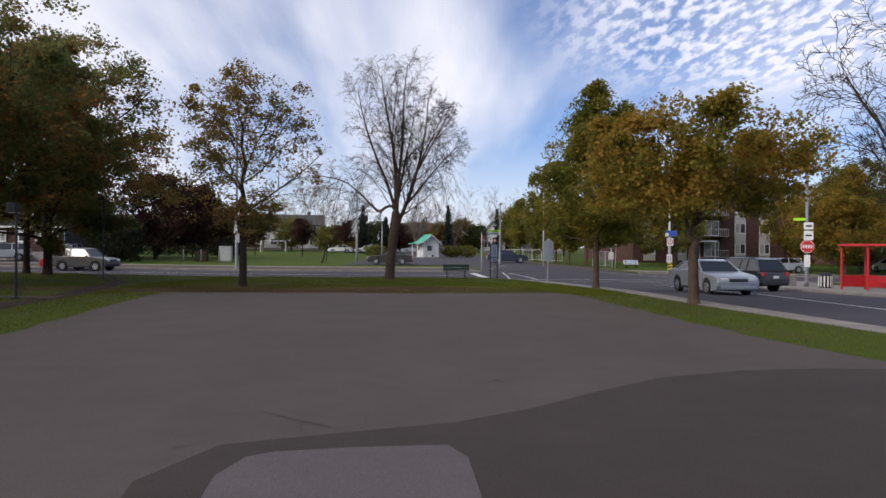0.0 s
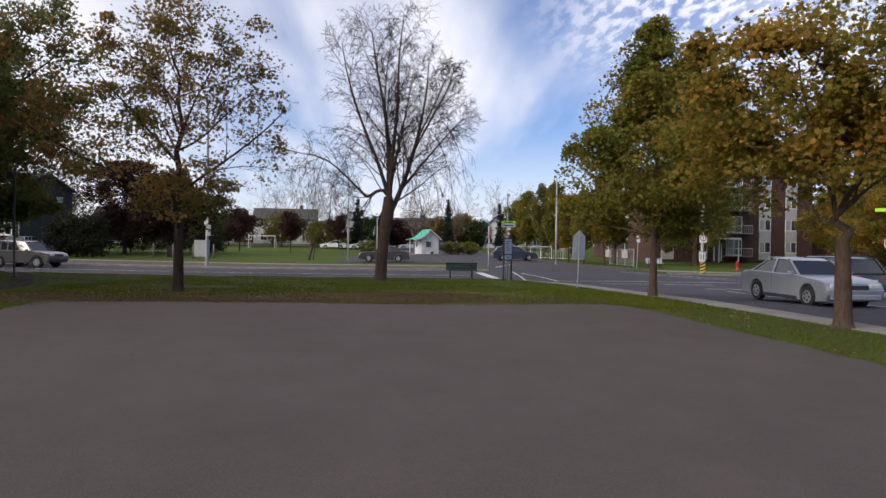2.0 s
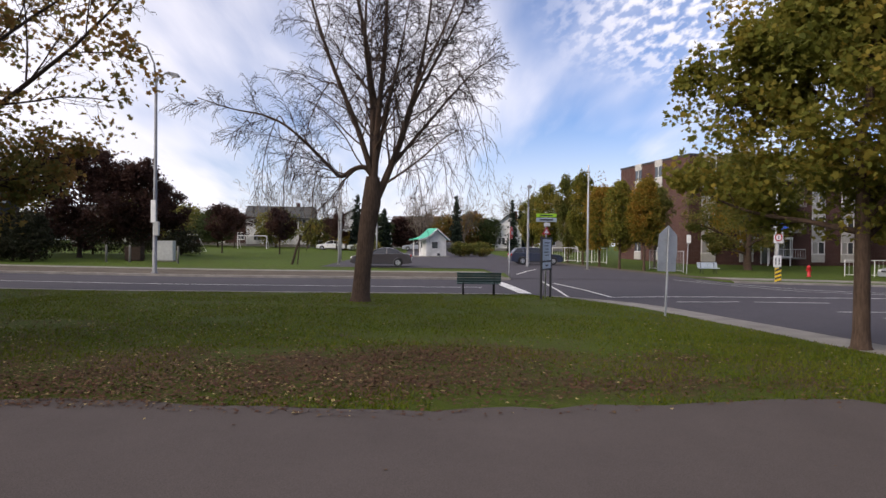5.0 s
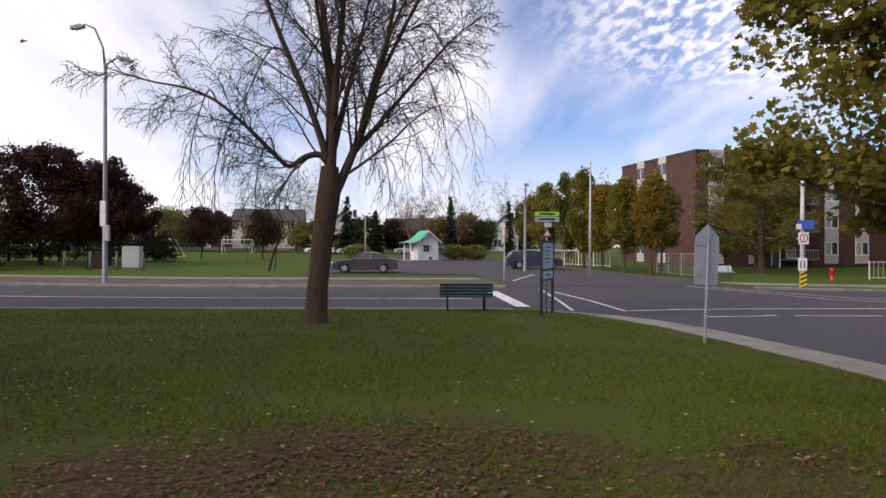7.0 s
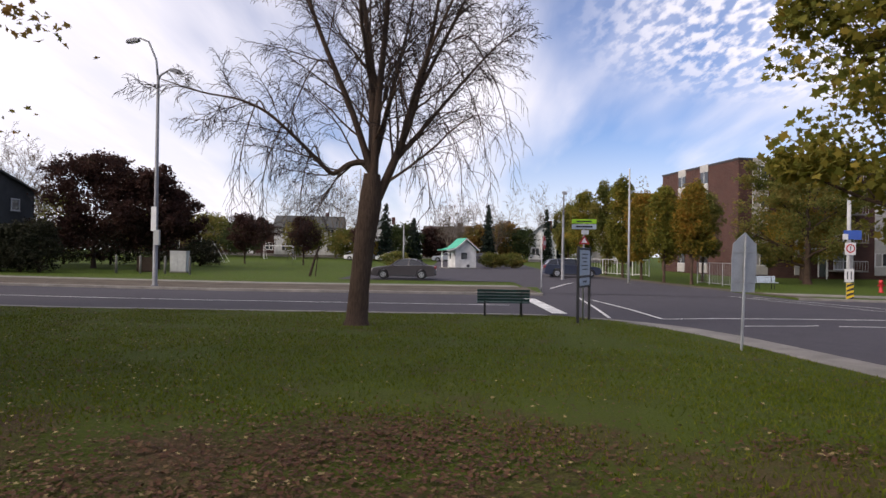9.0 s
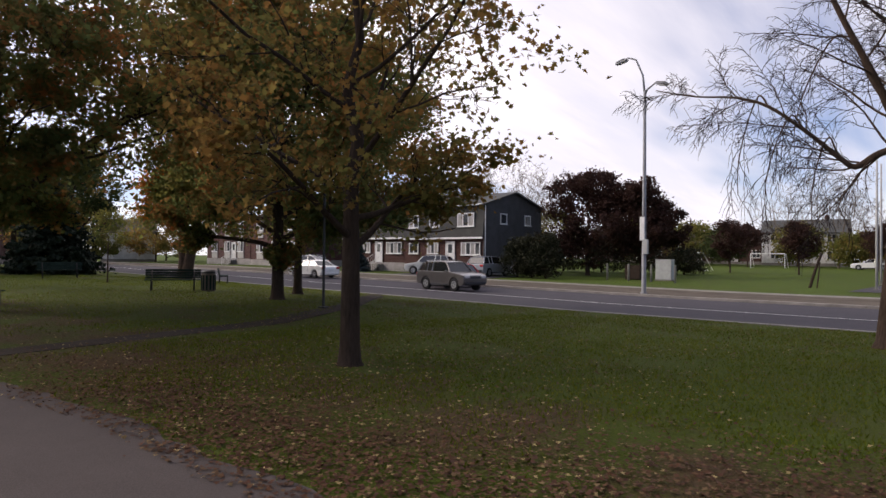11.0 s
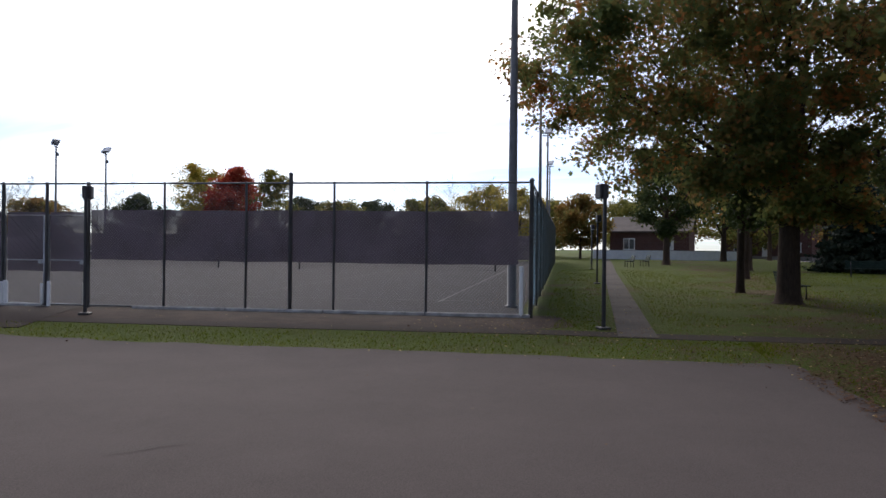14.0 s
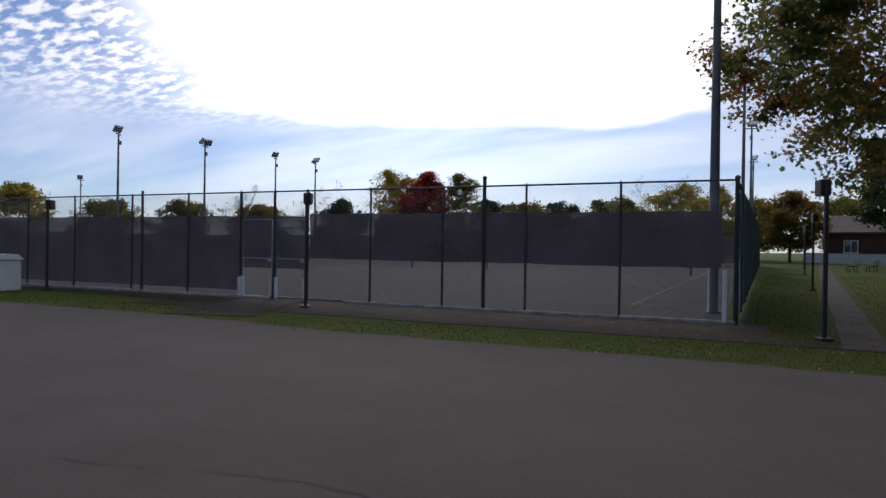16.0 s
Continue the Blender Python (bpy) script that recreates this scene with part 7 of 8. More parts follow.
def town_house(x, y, w, first, last, label):
    """One house of a row; x is its east end, front faces south."""
    f = thing("town_house", x, y, lawn_z(x, y) - 0.1, 0, label, "house", "row of town houses")
    part("foundation", MB().box((-w / 2, 4.5, 0.5), (w, 9.0, 1.0)), "stone", f, "pale stone foundation")
    part("wall", MB().box((-w / 2, 4.5, 2.25), (w - 0.02, 8.9, 2.5)), "brick_brown", f, "brown brick ground floor")
    part("upper_wall", MB().prism([(-0.35, 3.5), (8.85, 3.5), (8.85, 6.6), (-0.05, 6.6)], "x", -w, 0), "siding_dark", f, "dark grey shingled upper floor")
    if last:
        part("gable", MB().prism([(-0.30, 1.0), (8.8, 1.0), (8.8, 6.62), (4.4, 7.85), (-0.02, 6.62)], "x", -0.01, 0.06), "siding_side", f, "slate grey gable wall")
        for yy, zz in ((2.6, 5.3), (6.4, 5.3)):
            window(f, yy, zz, 0.9, 0.9, 0.07, 1, axis="x", curtain=False)
        part("downpipe", MB().tube([(0.12, -0.12, 6.4), (0.12, -0.12, 0.2)], 0.04, 6), "white_paint", f)
    part("fascia", MB().box((-w / 2, -0.42, 3.47), (w, 0.12, 0.16)), "white_paint", f)
    part("roof", MB().prism([(-0.45, 6.55), (4.4, 7.95), (9.2, 6.55), (9.2, 6.42), (4.4, 7.78), (-0.45, 6.42)], "x", -w, 0.35 if last else 0), "roof_dark", f, "dark shingled low roof")
    part("gutter", MB().box((-w / 2, -0.5, 6.48), (w, 0.14, 0.12), 0.02), "white_paint", f)
    part("vent", MB().box((-w * 0.3, 3.4, 7.95), (0.5, 0.5, 0.6), 0.03), "galv", f)
    part("chimney", MB().box((-w * 0.75, 4.6, 8.0), (0.6, 0.6, 0.9), 0.02), "brick_brown", f)
    for xx, ww in ((-w * 0.20, 1.9), (-w * 0.58, 1.25), (-w * 0.85, 1.25)):
        window(f, xx, 5.15, ww, 1.15, -0.25, 3 if ww > 1.5 else 2)
    window(f, -w * 0.62, 2.55, 1.4, 1.0, -0.02, 3)
    window(f, -w * 0.87, 2.55, 1.2, 1.0, -0.02, 2)
    window(f, -w * 0.16, 2.5, 2.2, 1.1, -0.02, 4)
    window(f, -w * 0.75, 0.55, 1.1, 0.45, -0.02, 2, curtain=False)
    door(f, -w * 0.40, -0.03, 1.0)
    steps(f, -w * 0.40, -0.05, 1.0, 4)
    return f


town_house(-37.8, 68.0, 10.4, False, True, "dark sided town house over brown brick, gable end")
town_house(-48.2, 68.0, 9.6, False, False, "dark sided town house with white porch steps")


def brick_house(x, y, w, label):
    f = thing("brick_house", x, y, lawn_z(x, y) - 0.1, 0, label, "house", "row of brick houses")
    part("foundation", MB().box((-w / 2, 4.5, 0.45), (w, 9, 0.9)), "stone", f, "pale grey stone foundation")
    part("wall", MB().box((-w / 2, 4.5, 3.6), (w - 0.02, 8.9, 5.4)), "brick_red", f, "red brown brick wall")
    part("roof", MB().box((-w / 2, 4.4, 6.42), (w + 0.3, 9.5, 0.25), 0.03), "roof_brown", f)
    for xx in (-w * 0.2, -w * 0.5, -w * 0.8):
        part("panel", MB().box((xx, -0.02, 4.1), (1.5, 0.08, 0.9)), "cream", f, "cream panel between windows")
        part("panel", MB().box((xx, -0.02, 1.35), (1.5, 0.08, 0.8)), "cream", f)
        window(f, xx, 5.2, 1.4, 1.2, -0.03, 2)
        window(f, xx, 2.5, 1.4, 1.3, -0.03, 2)
    door(f, -w * 0.35, -0.03, 0.9)
    steps(f, -w * 0.35, -0.05, 0.9, 3)


brick_house(-65.0, 67.5, 11.5, "red brick house with cream window panels")
brick_house(-76.6, 67.5, 11.5, "red brick house with white doors")


def small_house(x, y, rz, w, d, h, wall, roof, label, ridge="x", rise=2.2, group="far houses", storeys=2, name="far_house"):
    f = thing(name, x, y, lawn_z(x, y) - 0.15, rz, label, "house", group)
    part("foundation", MB().box((0, d / 2, 0.3), (w + 0.1, d + 0.1, 0.6)), "concrete", f)
    if ridge == "x":
        part("wall", MB().prism([(0, 0.5), (d, 0.5), (d, h), (d / 2, h + rise - 0.1), (0, h)], "x", -w / 2, w / 2), wall, f)
        part("roof", MB().prism([(-0.4, h - 0.15), (d / 2, h + rise), (d + 0.4, h - 0.15), (d + 0.4, h - 0.35), (d / 2, h + rise - 0.22), (-0.4, h - 0.35)], "x", -w / 2 - 0.35, w / 2 + 0.35), roof, f)
    else:
        part("wall", MB().prism([(-w / 2, 0.5), (w / 2, 0.5), (w / 2, h), (0, h + rise - 0.1), (-w / 2, h)], "y", 0, d), wall, f)
        part("roof", MB().prism([(-w / 2 - 0.4, h - 0.15), (0, h + rise), (w / 2 + 0.4, h - 0.15), (w / 2 + 0.4, h - 0.35), (0, h + rise - 0.22), (-w / 2 - 0.4, h - 0.35)], "y", -0.4, d + 0.4), roof, f)
    k = max(2, int(w / 3.2))
    for s in range(storeys):
        for i in range(k):
            xx = -w / 2 + w * (i + 0.5) / k
            zz = 1.9 + s * 2.7
            if s == 0 and i == k // 2:
                door(f, xx, -0.02, 0.55)
            elif zz + 0.7 < h:
                window(f, xx, zz, 1.25, 1.25, -0.02, 2, curtain=False)
    part("chimney", MB().box((w * 0.25, d * 0.55, h + rise), (0.7, 0.7, 1.4), 0.02), "brick_red", f)


small_house(12.3, 132, -8, 4.6, 8, 4.4, "siding_white", "roof_dark", "white gabled house at the end of the drive", "y", 2.2)
small_house(6.0, 143, 5, 8, 9, 4.4, "siding_white", "roof_brown", "pale gabled house with a brown roof", "y", 2.6)
small_house(-4.5, 146, -4, 9, 9, 4.4, "brick_brown", "roof_brown", "brown brick house among far trees")
small_house(-16.5, 143, 6, 9, 9, 4.6, "siding_white", "roof_dark", "white gabled house behind far trees", "y", 2.8)
small_house(-29.0, 138, 8, 12, 9, 5.6, "siding_white", "roof_dark", "white house with a dark roof beyond the field")
small_house(-42, 140, 4, 14, 9, 4.0, "brick_brown", "roof_brown", "low brown house beyond the field", storeys=1)
small_house(-57, 134, 12, 14, 9, 5.0, "brick_brown", "roof_brown", "brown house behind the field")
small_house(24, 141, -14, 9, 9, 5.5, "siding_beige", "roof_dark", "beige house behind the street trees", "y")
small_house(-81, 23.5, 82, 9, 9, 3.6, "brick_red", "roof_brown", "low red brick bungalow beyond the park", rise=1.8, storeys=1)
small_house(-112, 66, 66, 8, 8, 5.2, "siding_white", "roof_dark", "white house far along the street")
small_house(-104, 40, 60, 12, 9, 5.2, "brick_red", "roof_brown", "red brick house at the far end of the park")
f = thing("low_wall", -74.6, 20.5, lawn_z(-74.6, 20.5), 84, "long white low wall before the bungalow", "wall")
part("wall", MB().box((5, 0, 0.5), (16, 0.25, 1.0), 0.02), "white_paint", f)
part("coping", MB().box((5, 0, 1.02), (16.1, 0.32, 0.06), 0.01), "concrete", f)


# ---- flats ----
def flats(x, y, rz, w, d, label):
    """Four storeys; origin at the south-west corner, front along local x, west face along local y."""
    f = thing("flats", x, y, lawn_z(x, y) - 0.2, rz, label, "building")
    H_ = 12.0
    part("wall", MB().box((w / 2, d / 2, H_ / 2), (w, d, H_)), "brick_brown", f, "brown brick wall")
    part("parapet", MB().box((w / 2, d / 2, H_ + 0.06), (w + 0.12, d + 0.12, 0.22), 0.02), "text_dark", f)

    def bay(s, face, wide):
        for k in range(4):
            z0 = 0.5 + k * 2.9
            for zz, hh in ((z0 + 2.62, 0.75), (z0 + 0.42, 0.95)):
                if face == "y":
                    part("panel", MB().box((s, -0.04, zz), (wide, 0.12, hh), 0.008), "cream", f, "cream panel")
                else:
                    part("panel", MB().box((-0.04, s, zz), (0.12, wide, hh), 0.008), "cream", f)
            if face == "y":
                window(f, s, z0 + 1.58, wide - 0.1, 1.35, -0.01, 2)
            else:
                wn_ = part("window", MB().box((-0.02, s, z0 + 1.58), (0.06, wide - 0.1, 1.35)), "pane", f)
                part("frame", MB().box((-0.055, s, z0 + 1.58), (0.05, 0.07, 1.35)).box((-0.055, s, z0 + 2.24), (0.05, wide - 0.05, 0.08)).box((-0.055, s, z0 + 0.92), (0.05, wide - 0.05, 0.08)), "white_paint", wn_)

    for s in (2.4, 7.2, 16.6, 20.6):
        bay(s, "y", 1.75)
    for s in (6.0, 10.5):
        bay(s, "x", 1.5)
    for k in range(4):
        z0 = 0.9 + k * 2.9
        for s in (12.0,):
            b = part("balcony", MB().box((s, -0.65, z0), (3.6, 1.4, 0.16), 0.02), "concrete", f, "pale balcony slab")
            part("rail", MB().tube([(s - 1.75, -1.3, z0 + 1.0), (s + 1.75, -1.3, z0 + 1.0)], 0.03, 6), "white_paint", b)
            for i in range(12):
                part("baluster", MB().tube([(s - 1.75 + i * 0.318, -1.3, z0 + 0.05), (s - 1.75 + i * 0.318, -1.3, z0 + 1.0)], 0.014, 4), "white_paint", b)
            window(f, s, z0 + 1.15, 2.2, 2.0, -0.01, 2, name="balcony_door")
    part("canopy", MB().box((9.6, -1.2, 3.1), (3.2, 2.4, 0.22), 0.02), "white_paint", f, "white entrance canopy")
    for s in (8.2, 11.0):
        part("canopy_post", MB().tube([(s, -2.2, 0.1), (s, -2.2, 3.0)], 0.06, 8), "white_paint", f)
    door(f, 9.6, -0.02, 0.3, "pane")


flats(26.6, 88.2, 12, 24.0, 15.0, "four-storey brown brick flats with cream panels")
f = thing("brown_building", 55.7, 84.5, lawn_z(55.7, 84.5) - 0.2, 8, "plain brown brick block with a small pale window", "building")
part("wall", MB().box((14, 8, 4.2), (28, 16, 8.4)), "brick_red", f)
part("parapet", MB().box((14, 8, 8.45), (28.15, 16.15, 0.2), 0.02), "text_dark", f)
window(f, 2.6, 2.4, 2.2, 1.0, -0.02, 2)
window(f, 8.6, 2.4, 2.2, 1.0, -0.02, 2)


def tube_fence(x, y, rz, panels, h, mats, label, rods=8, name="low_fence", pw=2.2):
    f = thing(name, x, y, lawn_z(x, y), rz, label, "fence", "low fences")
    for i in range(panels + 1):
        part("post", MB().tube([(i * pw, 0, 0), (i * pw, 0, h)], 0.035, 8), mats, f)
    for i in range(panels):
        part("rail", MB().tube([(i * pw, 0, h - 0.04), ((i + 1) * pw, 0, h - 0.04)], 0.022, 6), mats, f)
        part("rail", MB().tube([(i * pw, 0, 0.12), ((i + 1) * pw, 0, 0.12)], 0.018, 6), mats, f)
        for k in range(1, rods):
            part("rod", MB().tube([(i * pw + pw * k / rods, 0, 0.12), (i * pw + pw * k / rods, 0, h - 0.04)], 0.010, 4), mats, f)


tube_fence(16.9, 72.0, -88, 3, 1.6, "galv", "pale steel mesh fence beside the flats", 8)
tube_fence(9.4, 88.0, -68, 6, 1.4, "white_paint", "pale fence along the drive", 5)
tube_fence(31.0, 68.5, -6, 3, 1.3, "white_paint", "white railing at the flats entrance", 7)
tube_fence(38.5, 56.2, 3, 8, 1.5, "galv", "wire fence along the car park", 10)
f = thing("fire_hydrant", 26.7, 66.0, lawn_z(26.7, 66), 0, "small red fire hydrant on the verge", "hydrant")
part("barrel", MB().lathe((0, 0, 0), [(0.16, 0), (0.16, 0.06), (0.11, 0.08), (0.11, 0.62), (0.15, 0.64), (0.13, 0.76), (0.04, 0.86)], 14), "red", f, smooth=True)
part("nozzle", MB().tube([(-0.2, 0, 0.48), (0.2, 0, 0.48)], 0.055, 10), "red", f)


# ---- bus stop ----
def bus_shelter(x, y, rz):
    f = thing("bus_shelter", x, y, lawn_z(x, y) + 0.02, rz, "red steel and glass bus shelter on the pavement", "shelter")
    L_, D_, H_ = 3.6, 1.4, 2.3
    for px in (0, L_ / 2, L_):
        for py in (0, D_):
            part("post", MB().box((px, py, H_ / 2), (0.09, 0.09, H_), 0.01), "red", f)
    part("roof", MB().box((L_ / 2, D_ / 2, H_ + 0.06), (L_ + 0.3, D_ + 0.3, 0.13), 0.02), "red", f, "red flat roof")
    for i in range(2):
        x0 = L_ * (i + 0.5) / 2
        part("kick_panel", MB().box((x0, D_, 0.45), (L_ / 2 - 0.1, 0.04, 0.62), 0.006), "red", f, "red lower panel")
        gp = part("pane", MB().box((x0, D_, 1.45), (L_ / 2 - 0.1, 0.012, 1.35)), "shelter_glass", f, "clear glass pane")
        gp.visible_shadow = False
    for px in (0, L_):
        part("kick_panel", MB().box((px, D_ / 2, 0.45), (0.04, D_ - 0.1, 0.62), 0.006), "red", f)
        gp = part("pane", MB().box((px, D_ / 2, 1.45), (0.012, D_ - 0.1, 1.35)), "shelter_glass", f)
        gp.visible_shadow = False
    part("seat", MB().box((L_ * 0.6, D_ - 0.25, 0.46), (1.6, 0.34, 0.05), 0.01), "red", f)


m_, t_ = nodes_of("shelter_glass")
g_ = t_.nodes.new("ShaderNodeBsdfGlass")
g_.inputs["IOR"].default_value = 1.02
g_.inputs["Color"].default_value = (0.9, 0.93, 0.93, 1)
o_ = t_.nodes.new("ShaderNodeOutputMaterial")
t_.links.new(g_.outputs[0], o_.inputs[0])
M["shelter_glass"] = m_
bus_shelter(20.9, 35.8, -84)
for x, y, w in ((20.9, 44.0, 2.1), (20.6, 40.6, 0.9)):
    f = thing("concrete_block", x, y, lawn_z(x, y), 8, "weathered pale concrete barrier block on the corner", "block", "concrete blocks")
    part("block", MB().box((0, 0, 0.33), (w, 0.7, 0.66), 0.04), "concrete", f)
    part("lifting_eye", MB().tube([(-0.1, 0, 0.65), (-0.06, 0, 0.74), (0.06, 0, 0.74), (0.1, 0, 0.65)], 0.012, 6), "galv", f)
f = thing("utility_box", -9.75, -0.4, lawn_z(-9.75, -0.4), 10, "white ridged-roof box beside the lot", "box")
part("body", MB().box((0, 0, 0.5), (0.9, 0.75, 1.0), 0.03), "white_paint", f)
part("lid", MB().prism([(-0.5, 1.0), (0.5, 1.0), (0.3, 1.17), (-0.3, 1.17)], "y", -0.42, 0.42), "white_paint", f)

# ---- cracks, leaves, grass ----
def crack(pts, w):
    g = random.Random(int(pts[0][0] * 100))
    line = []
    for (x0, y0), (x1, y1) in zip(pts, pts[1:]):
        k = max(2, int(math.hypot(x1 - x0, y1 - y0) / 0.07))
        line += [(x0 + (x1 - x0) * i / k + g.uniform(-0.018, 0.018), y0 + (y1 - y0) * i / k + g.uniform(-0.018, 0.018)) for i in range(k)]
    line.append(pts[-1])
    mb = MB()
    for i, (x, y) in enumerate(line):
        ww = w * g.uniform(0.3, 1.0) * (0.3 if i in (0, len(line) - 1) else 1)
        a, b = Vector(line[max(i - 1, 0)]), Vector(line[min(i + 1, len(line) - 1)])
        n = Vector((-(b - a).y, (b - a).x)).normalized() * ww / 2
        z = lawn_z(x, y) + 0.0265
        mb.v += [(x - n.x, y - n.y, z), (x + n.x, y + n.y, z)]
    mb.f = [(2 * i, 2 * i + 2, 2 * i + 3, 2 * i + 1) for i in range(len(line) - 1)]
    part("crack", mb, "tar", lot)


for pts, w in (([(-3.02, 8.37), (-2.5, 7.96), (-2.08, 7.67)], 0.024), ([(-2.5, 7.96), (-2.45, 7.59)], 0.02), ([(-3.02, 8.37), (-3.3, 8.2), (-3.5, 8.35)], 0.012), ([(-2.45, 7.59), (-2.9, 7.7)], 0.011), ([(-3.42, 7.14), (-3.23, 7.26)], 0.022), ([(-0.3, 10.51), (-0.22, 10.51), (-0.1, 10.56)], 0.03), ([(0.16, 10.62), (0.3, 10.65), (0.48, 10.71)], 0.02), ([(-0.84, 9.74), (-0.61, 9.67), (-0.46, 9.79)], 0.015), ([(-0.61, 9.67), (-0.53, 9.54)], 0.01), ([(-0.46, 9.79), (-0.36, 9.6), (-0.2, 9.48)], 0.014), ([(-0.5, 9.85), (-0.42, 9.91)], 0.05),
               ([(-2.67, 17.73), (-2.76, 18.11), (-2.96, 18.49)], 0.018), ([(-3.1, 18.3), (-3.4, 18.61)], 0.011), ([(-3.11, 18.83), (-3.37, 19.54), (-3.42, 20.0), (-3.2, 20.6)], 0.018), ([(-3.48, 11.05), (-3.46, 11.25)], 0.014), ([(-2.62, 14.1), (-2.56, 14.4)], 0.014), ([(-2.68, 13.9), (-2.58, 13.98)], 0.014), ([(-4.4, 18.9), (-4.9, 19.3)], 0.015)):
    crack(pts, w)

rg = np.random.RandomState(5)


def in_lot(x, y):
    left = np.interp(y, [-30, 1, 9.6, 14.6, 17.8, 20.4, 24.9], [-4.9, -7.5, -8.95, -9.2, -9.75, -10.1, -10.75])
    right = np.interp(y, [-30, -5, 11.4, 13.8, 16.8, 20.3, 23.6, 25, 25.55], [12.5, 8.2, 5.5, 4.95, 4.65, 4.35, 4.1, 3.85, 3.3])
    top = np.interp(x, [-10.75, -8, -4.5, -1.2, 1.9, 3.3], [24.9, 25.25, 25.3, 24.95, 25.4, 25.55])
    return (x > left) & (x < right) & (y < top)


def kerb_x(y):
    return np.interp(y, [-30, 0, 15, 21, 24, 27.5, 30.2, 33.5, 36.5, 39.2, 41.2, 42.6, 43.2, 44], [16.5, 11.6, 8.8, 7.75, 7.4, 6.9, 6.8, 6.85, 6.7, 6.4, 5.9, 5.0, 3.9, 1.6])


def zs(x, y, off):
    return np.array([lawn_z(a, b) + off for a, b in zip(x, y)])


def heap(n, cx, cy, rx_, ry_):
    return np.stack([cx + rg.normal(size=n) * rx_, cy + rg.normal(size=n) * ry_], 1)


def litter(name, spots, size, mats, label):
    xy = np.concatenate(spots)
    x, y = xy[:, 0], xy[:, 1]
    edge = in_lot(x, y + 0.35) & in_lot(x - 0.4, y)
    keep = (y < 43.5) & (x < kerb_x(y) - 1.0) & (~in_lot(x, y) | ~edge | (rg.uniform(size=len(x)) < 0.012))
    x, y = x[keep], y[keep]
    c = np.stack([x, y, zs(x, y, 0.024)], 1)
    tagged(new(name, leaf_cloud(name, c, size, mats, 9, STAR, 3.0, 0.45)), label, "leaves", kind="stuff")


def strewn(n, x0, x1, y0, y1):
    return np.stack([rg.uniform(x0, x1, n), rg.uniform(y0, y1, n)], 1)


litter("fallen_leaves", [heap(3000, -8.5, 28.5, 2.6, 2.2), heap(2600, -6.4, 26.2, 2.6, 0.8), heap(900, -2.4, 27.0, 1.6, 1.0), heap(120, 2.6, 28.0, 0.25, 0.25), heap(1200, -11.5, 31, 2.4, 3), heap(1500, -20, 31, 5, 3.5),
                         heap(900, -21, 27, 4, 3), heap(900, 5.3, 23.5, 0.9, 3), heap(700, -13.2, 21.5, 1.4, 1.6), strewn(8500, -30, 7.2, 18, 43.5), strewn(3800, -18, -4, 30, 43.5), strewn(500, -15, -8, -4, 24), strewn(90, -9, 4, 8, 25)],
       0.043, "litter", "dry yellow and brown leaves scattered over the grass")
litter("brown_leaves", [heap(8000, -6.8, 25.9, 2.7, 0.6), heap(4800, -2.3, 27.0, 1.6, 1.1), heap(2500, -0.9, 28.2, 0.9, 0.6), heap(1500, 1.2, 26.2, 1.6, 0.4), heap(2600, -10.2, 26.5, 1.2, 1.4), heap(300, 2.4, 28.3, 0.4, 0.3)],
       0.042, "litter_brown", "red brown leaf carpet on the bare soil beside the lot")


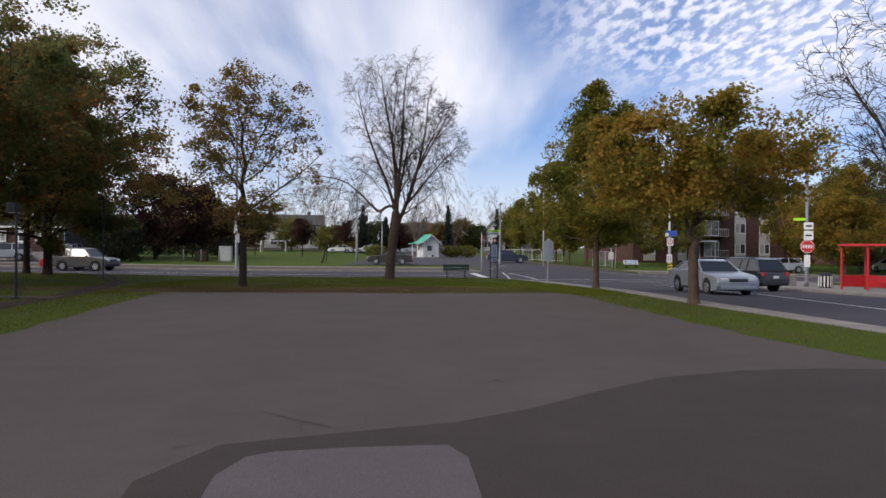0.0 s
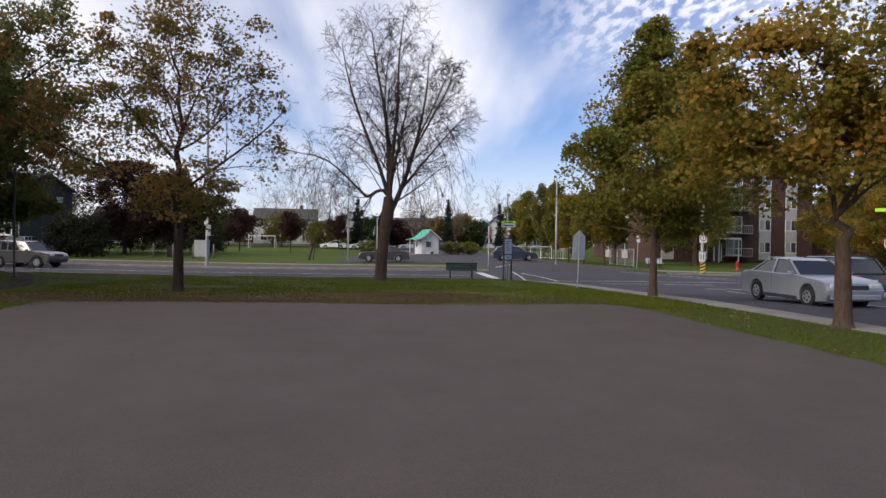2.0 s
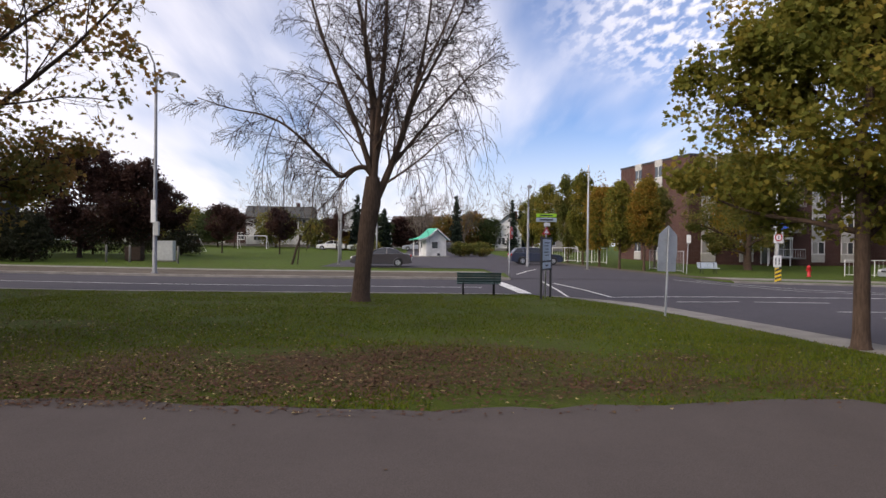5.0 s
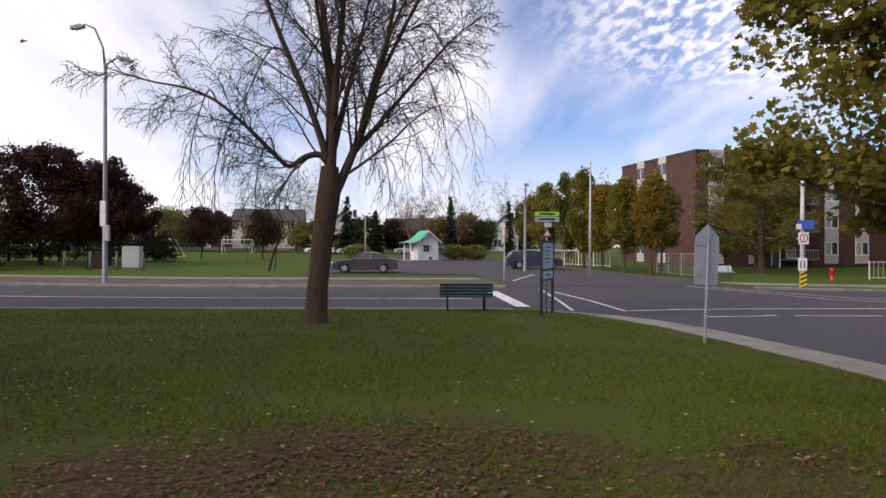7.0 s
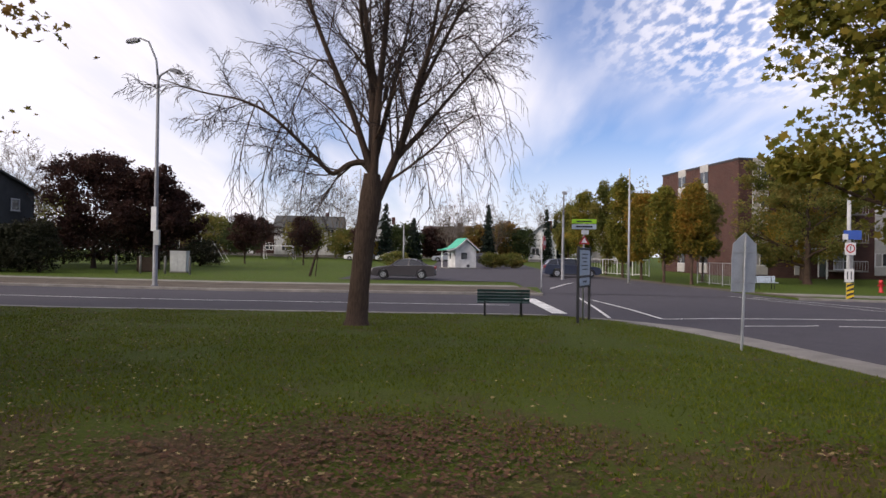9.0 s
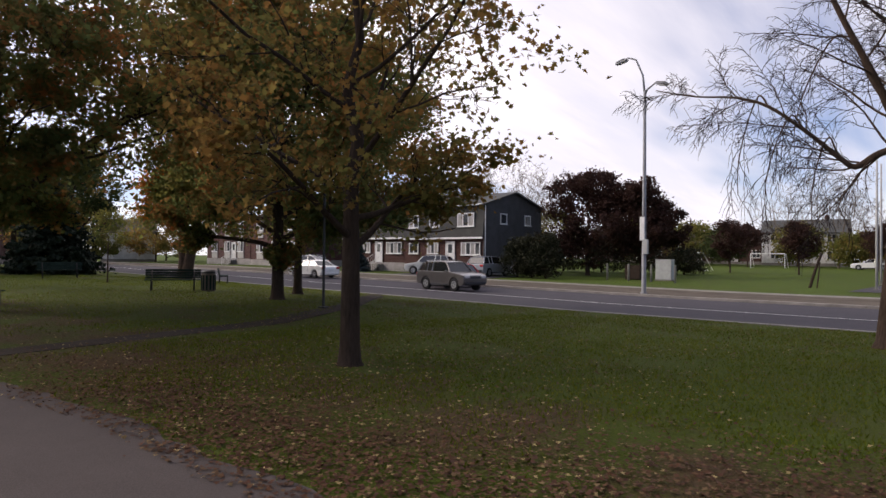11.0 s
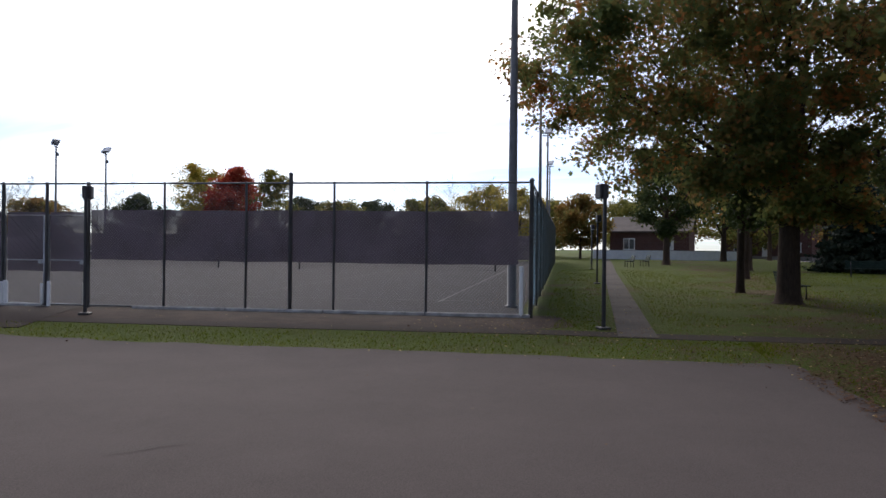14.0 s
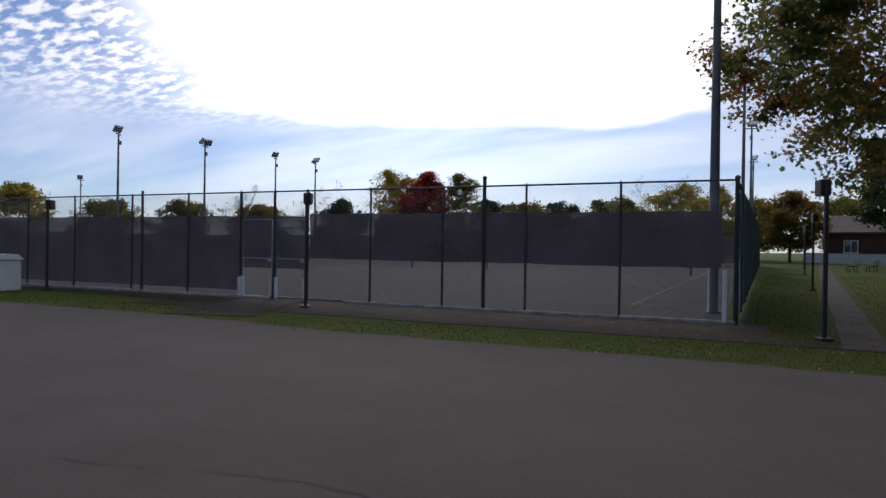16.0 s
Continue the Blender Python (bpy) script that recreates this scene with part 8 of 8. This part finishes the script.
def blades():
    n = 150000
    u = rg.uniform(size=n)
    x = rg.uniform(-14, 8.5, n)
    y = 24.6 + 19.0 * u ** 1.5
    k = 26000
    f = 90000
    x = np.concatenate([x, rg.uniform(-14.5, -7.3, k), rg.uniform(3.2, 10.5, k), -12.5 - 32 * rg.uniform(size=f) ** 1.3])
    y = np.concatenate([y, rg.uniform(0, 26, k), rg.uniform(8, 32, k), rg.uniform(18.0, 43.4, f)])
    worn = np.array([noise.noise(Vector((a * 0.45, b * 0.45, 3.3))) for a, b in zip(x, y)])
    keep = (~in_lot(x, y)) & (x < kerb_x(y) - 1.0) & (y < 43.55) & (worn + rg.normal(size=len(x)) * 0.15 > -0.30 + 0.36 * np.exp(-((y - 26.3) / 1.7) ** 4) * (x < 2.5))
    # the trodden path and the worn spots stay clear
    px_ = np.interp(y, [6.2, 11, 16, 21, 23.4, 27, 31.4, 35, 38.2, 40.5], [-10.5, -11.3, -12.1, -13.1, -13.3, -14, -14.9, -16.6, -19.4, -21.5])
    keep &= np.abs(x - px_) > 0.6
    keep &= ~((y < 21) & (x < px_) & (x > -15.6))
    keep &= ~((x < -13) & (np.abs(y - np.interp(x, [-80, -56, -40, -20, -13], [18.6, 20.1, 21.0, 22.3, 22.75])) < 0.62))
    keep &= ~((x < -15.4) & (y < np.interp(x, [-60, -15.45], [15.6, 20.7])))
    for cx, cy, r in ((-2.8, 26.6, 1.3), (-1.6, 27.9, 1.2), (-3.6, 28.0, 1.0), (-6.5, 26.3, 1.2), (-8.8, 28.9, 0.7), (-3.1, 37.1, 0.4)):
        keep &= ((x - cx) ** 2 / 2.0 + (y - cy) ** 2 > r * r * rg.uniform(0.3, 1.3, len(x)))
    x, y = x[keep], y[keep]
    n = len(x)
    z = zs(x, y, -0.005)
    a = rg.uniform(0, 6.283, n)
    w = rg.uniform(0.006, 0.014, n)
    h = rg.uniform(0.025, 0.065, n)
    lean = rg.normal(size=(n, 2)) * 0.025
    co = np.zeros((n, 3, 3))
    co[:, 0] = np.stack([x - np.cos(a) * w, y - np.sin(a) * w, z], 1)
    co[:, 1] = np.stack([x + np.cos(a) * w, y + np.sin(a) * w, z], 1)
    co[:, 2] = np.stack([x + lean[:, 0], y + lean[:, 1], z + h], 1)
    ob = new("grass_blades", raw_mesh("grass_blades", co.reshape(-1, 3), 3, "blade"))
    tagged(ob, "short green grass blades of the park lawn", "grass", kind="stuff")


blades()
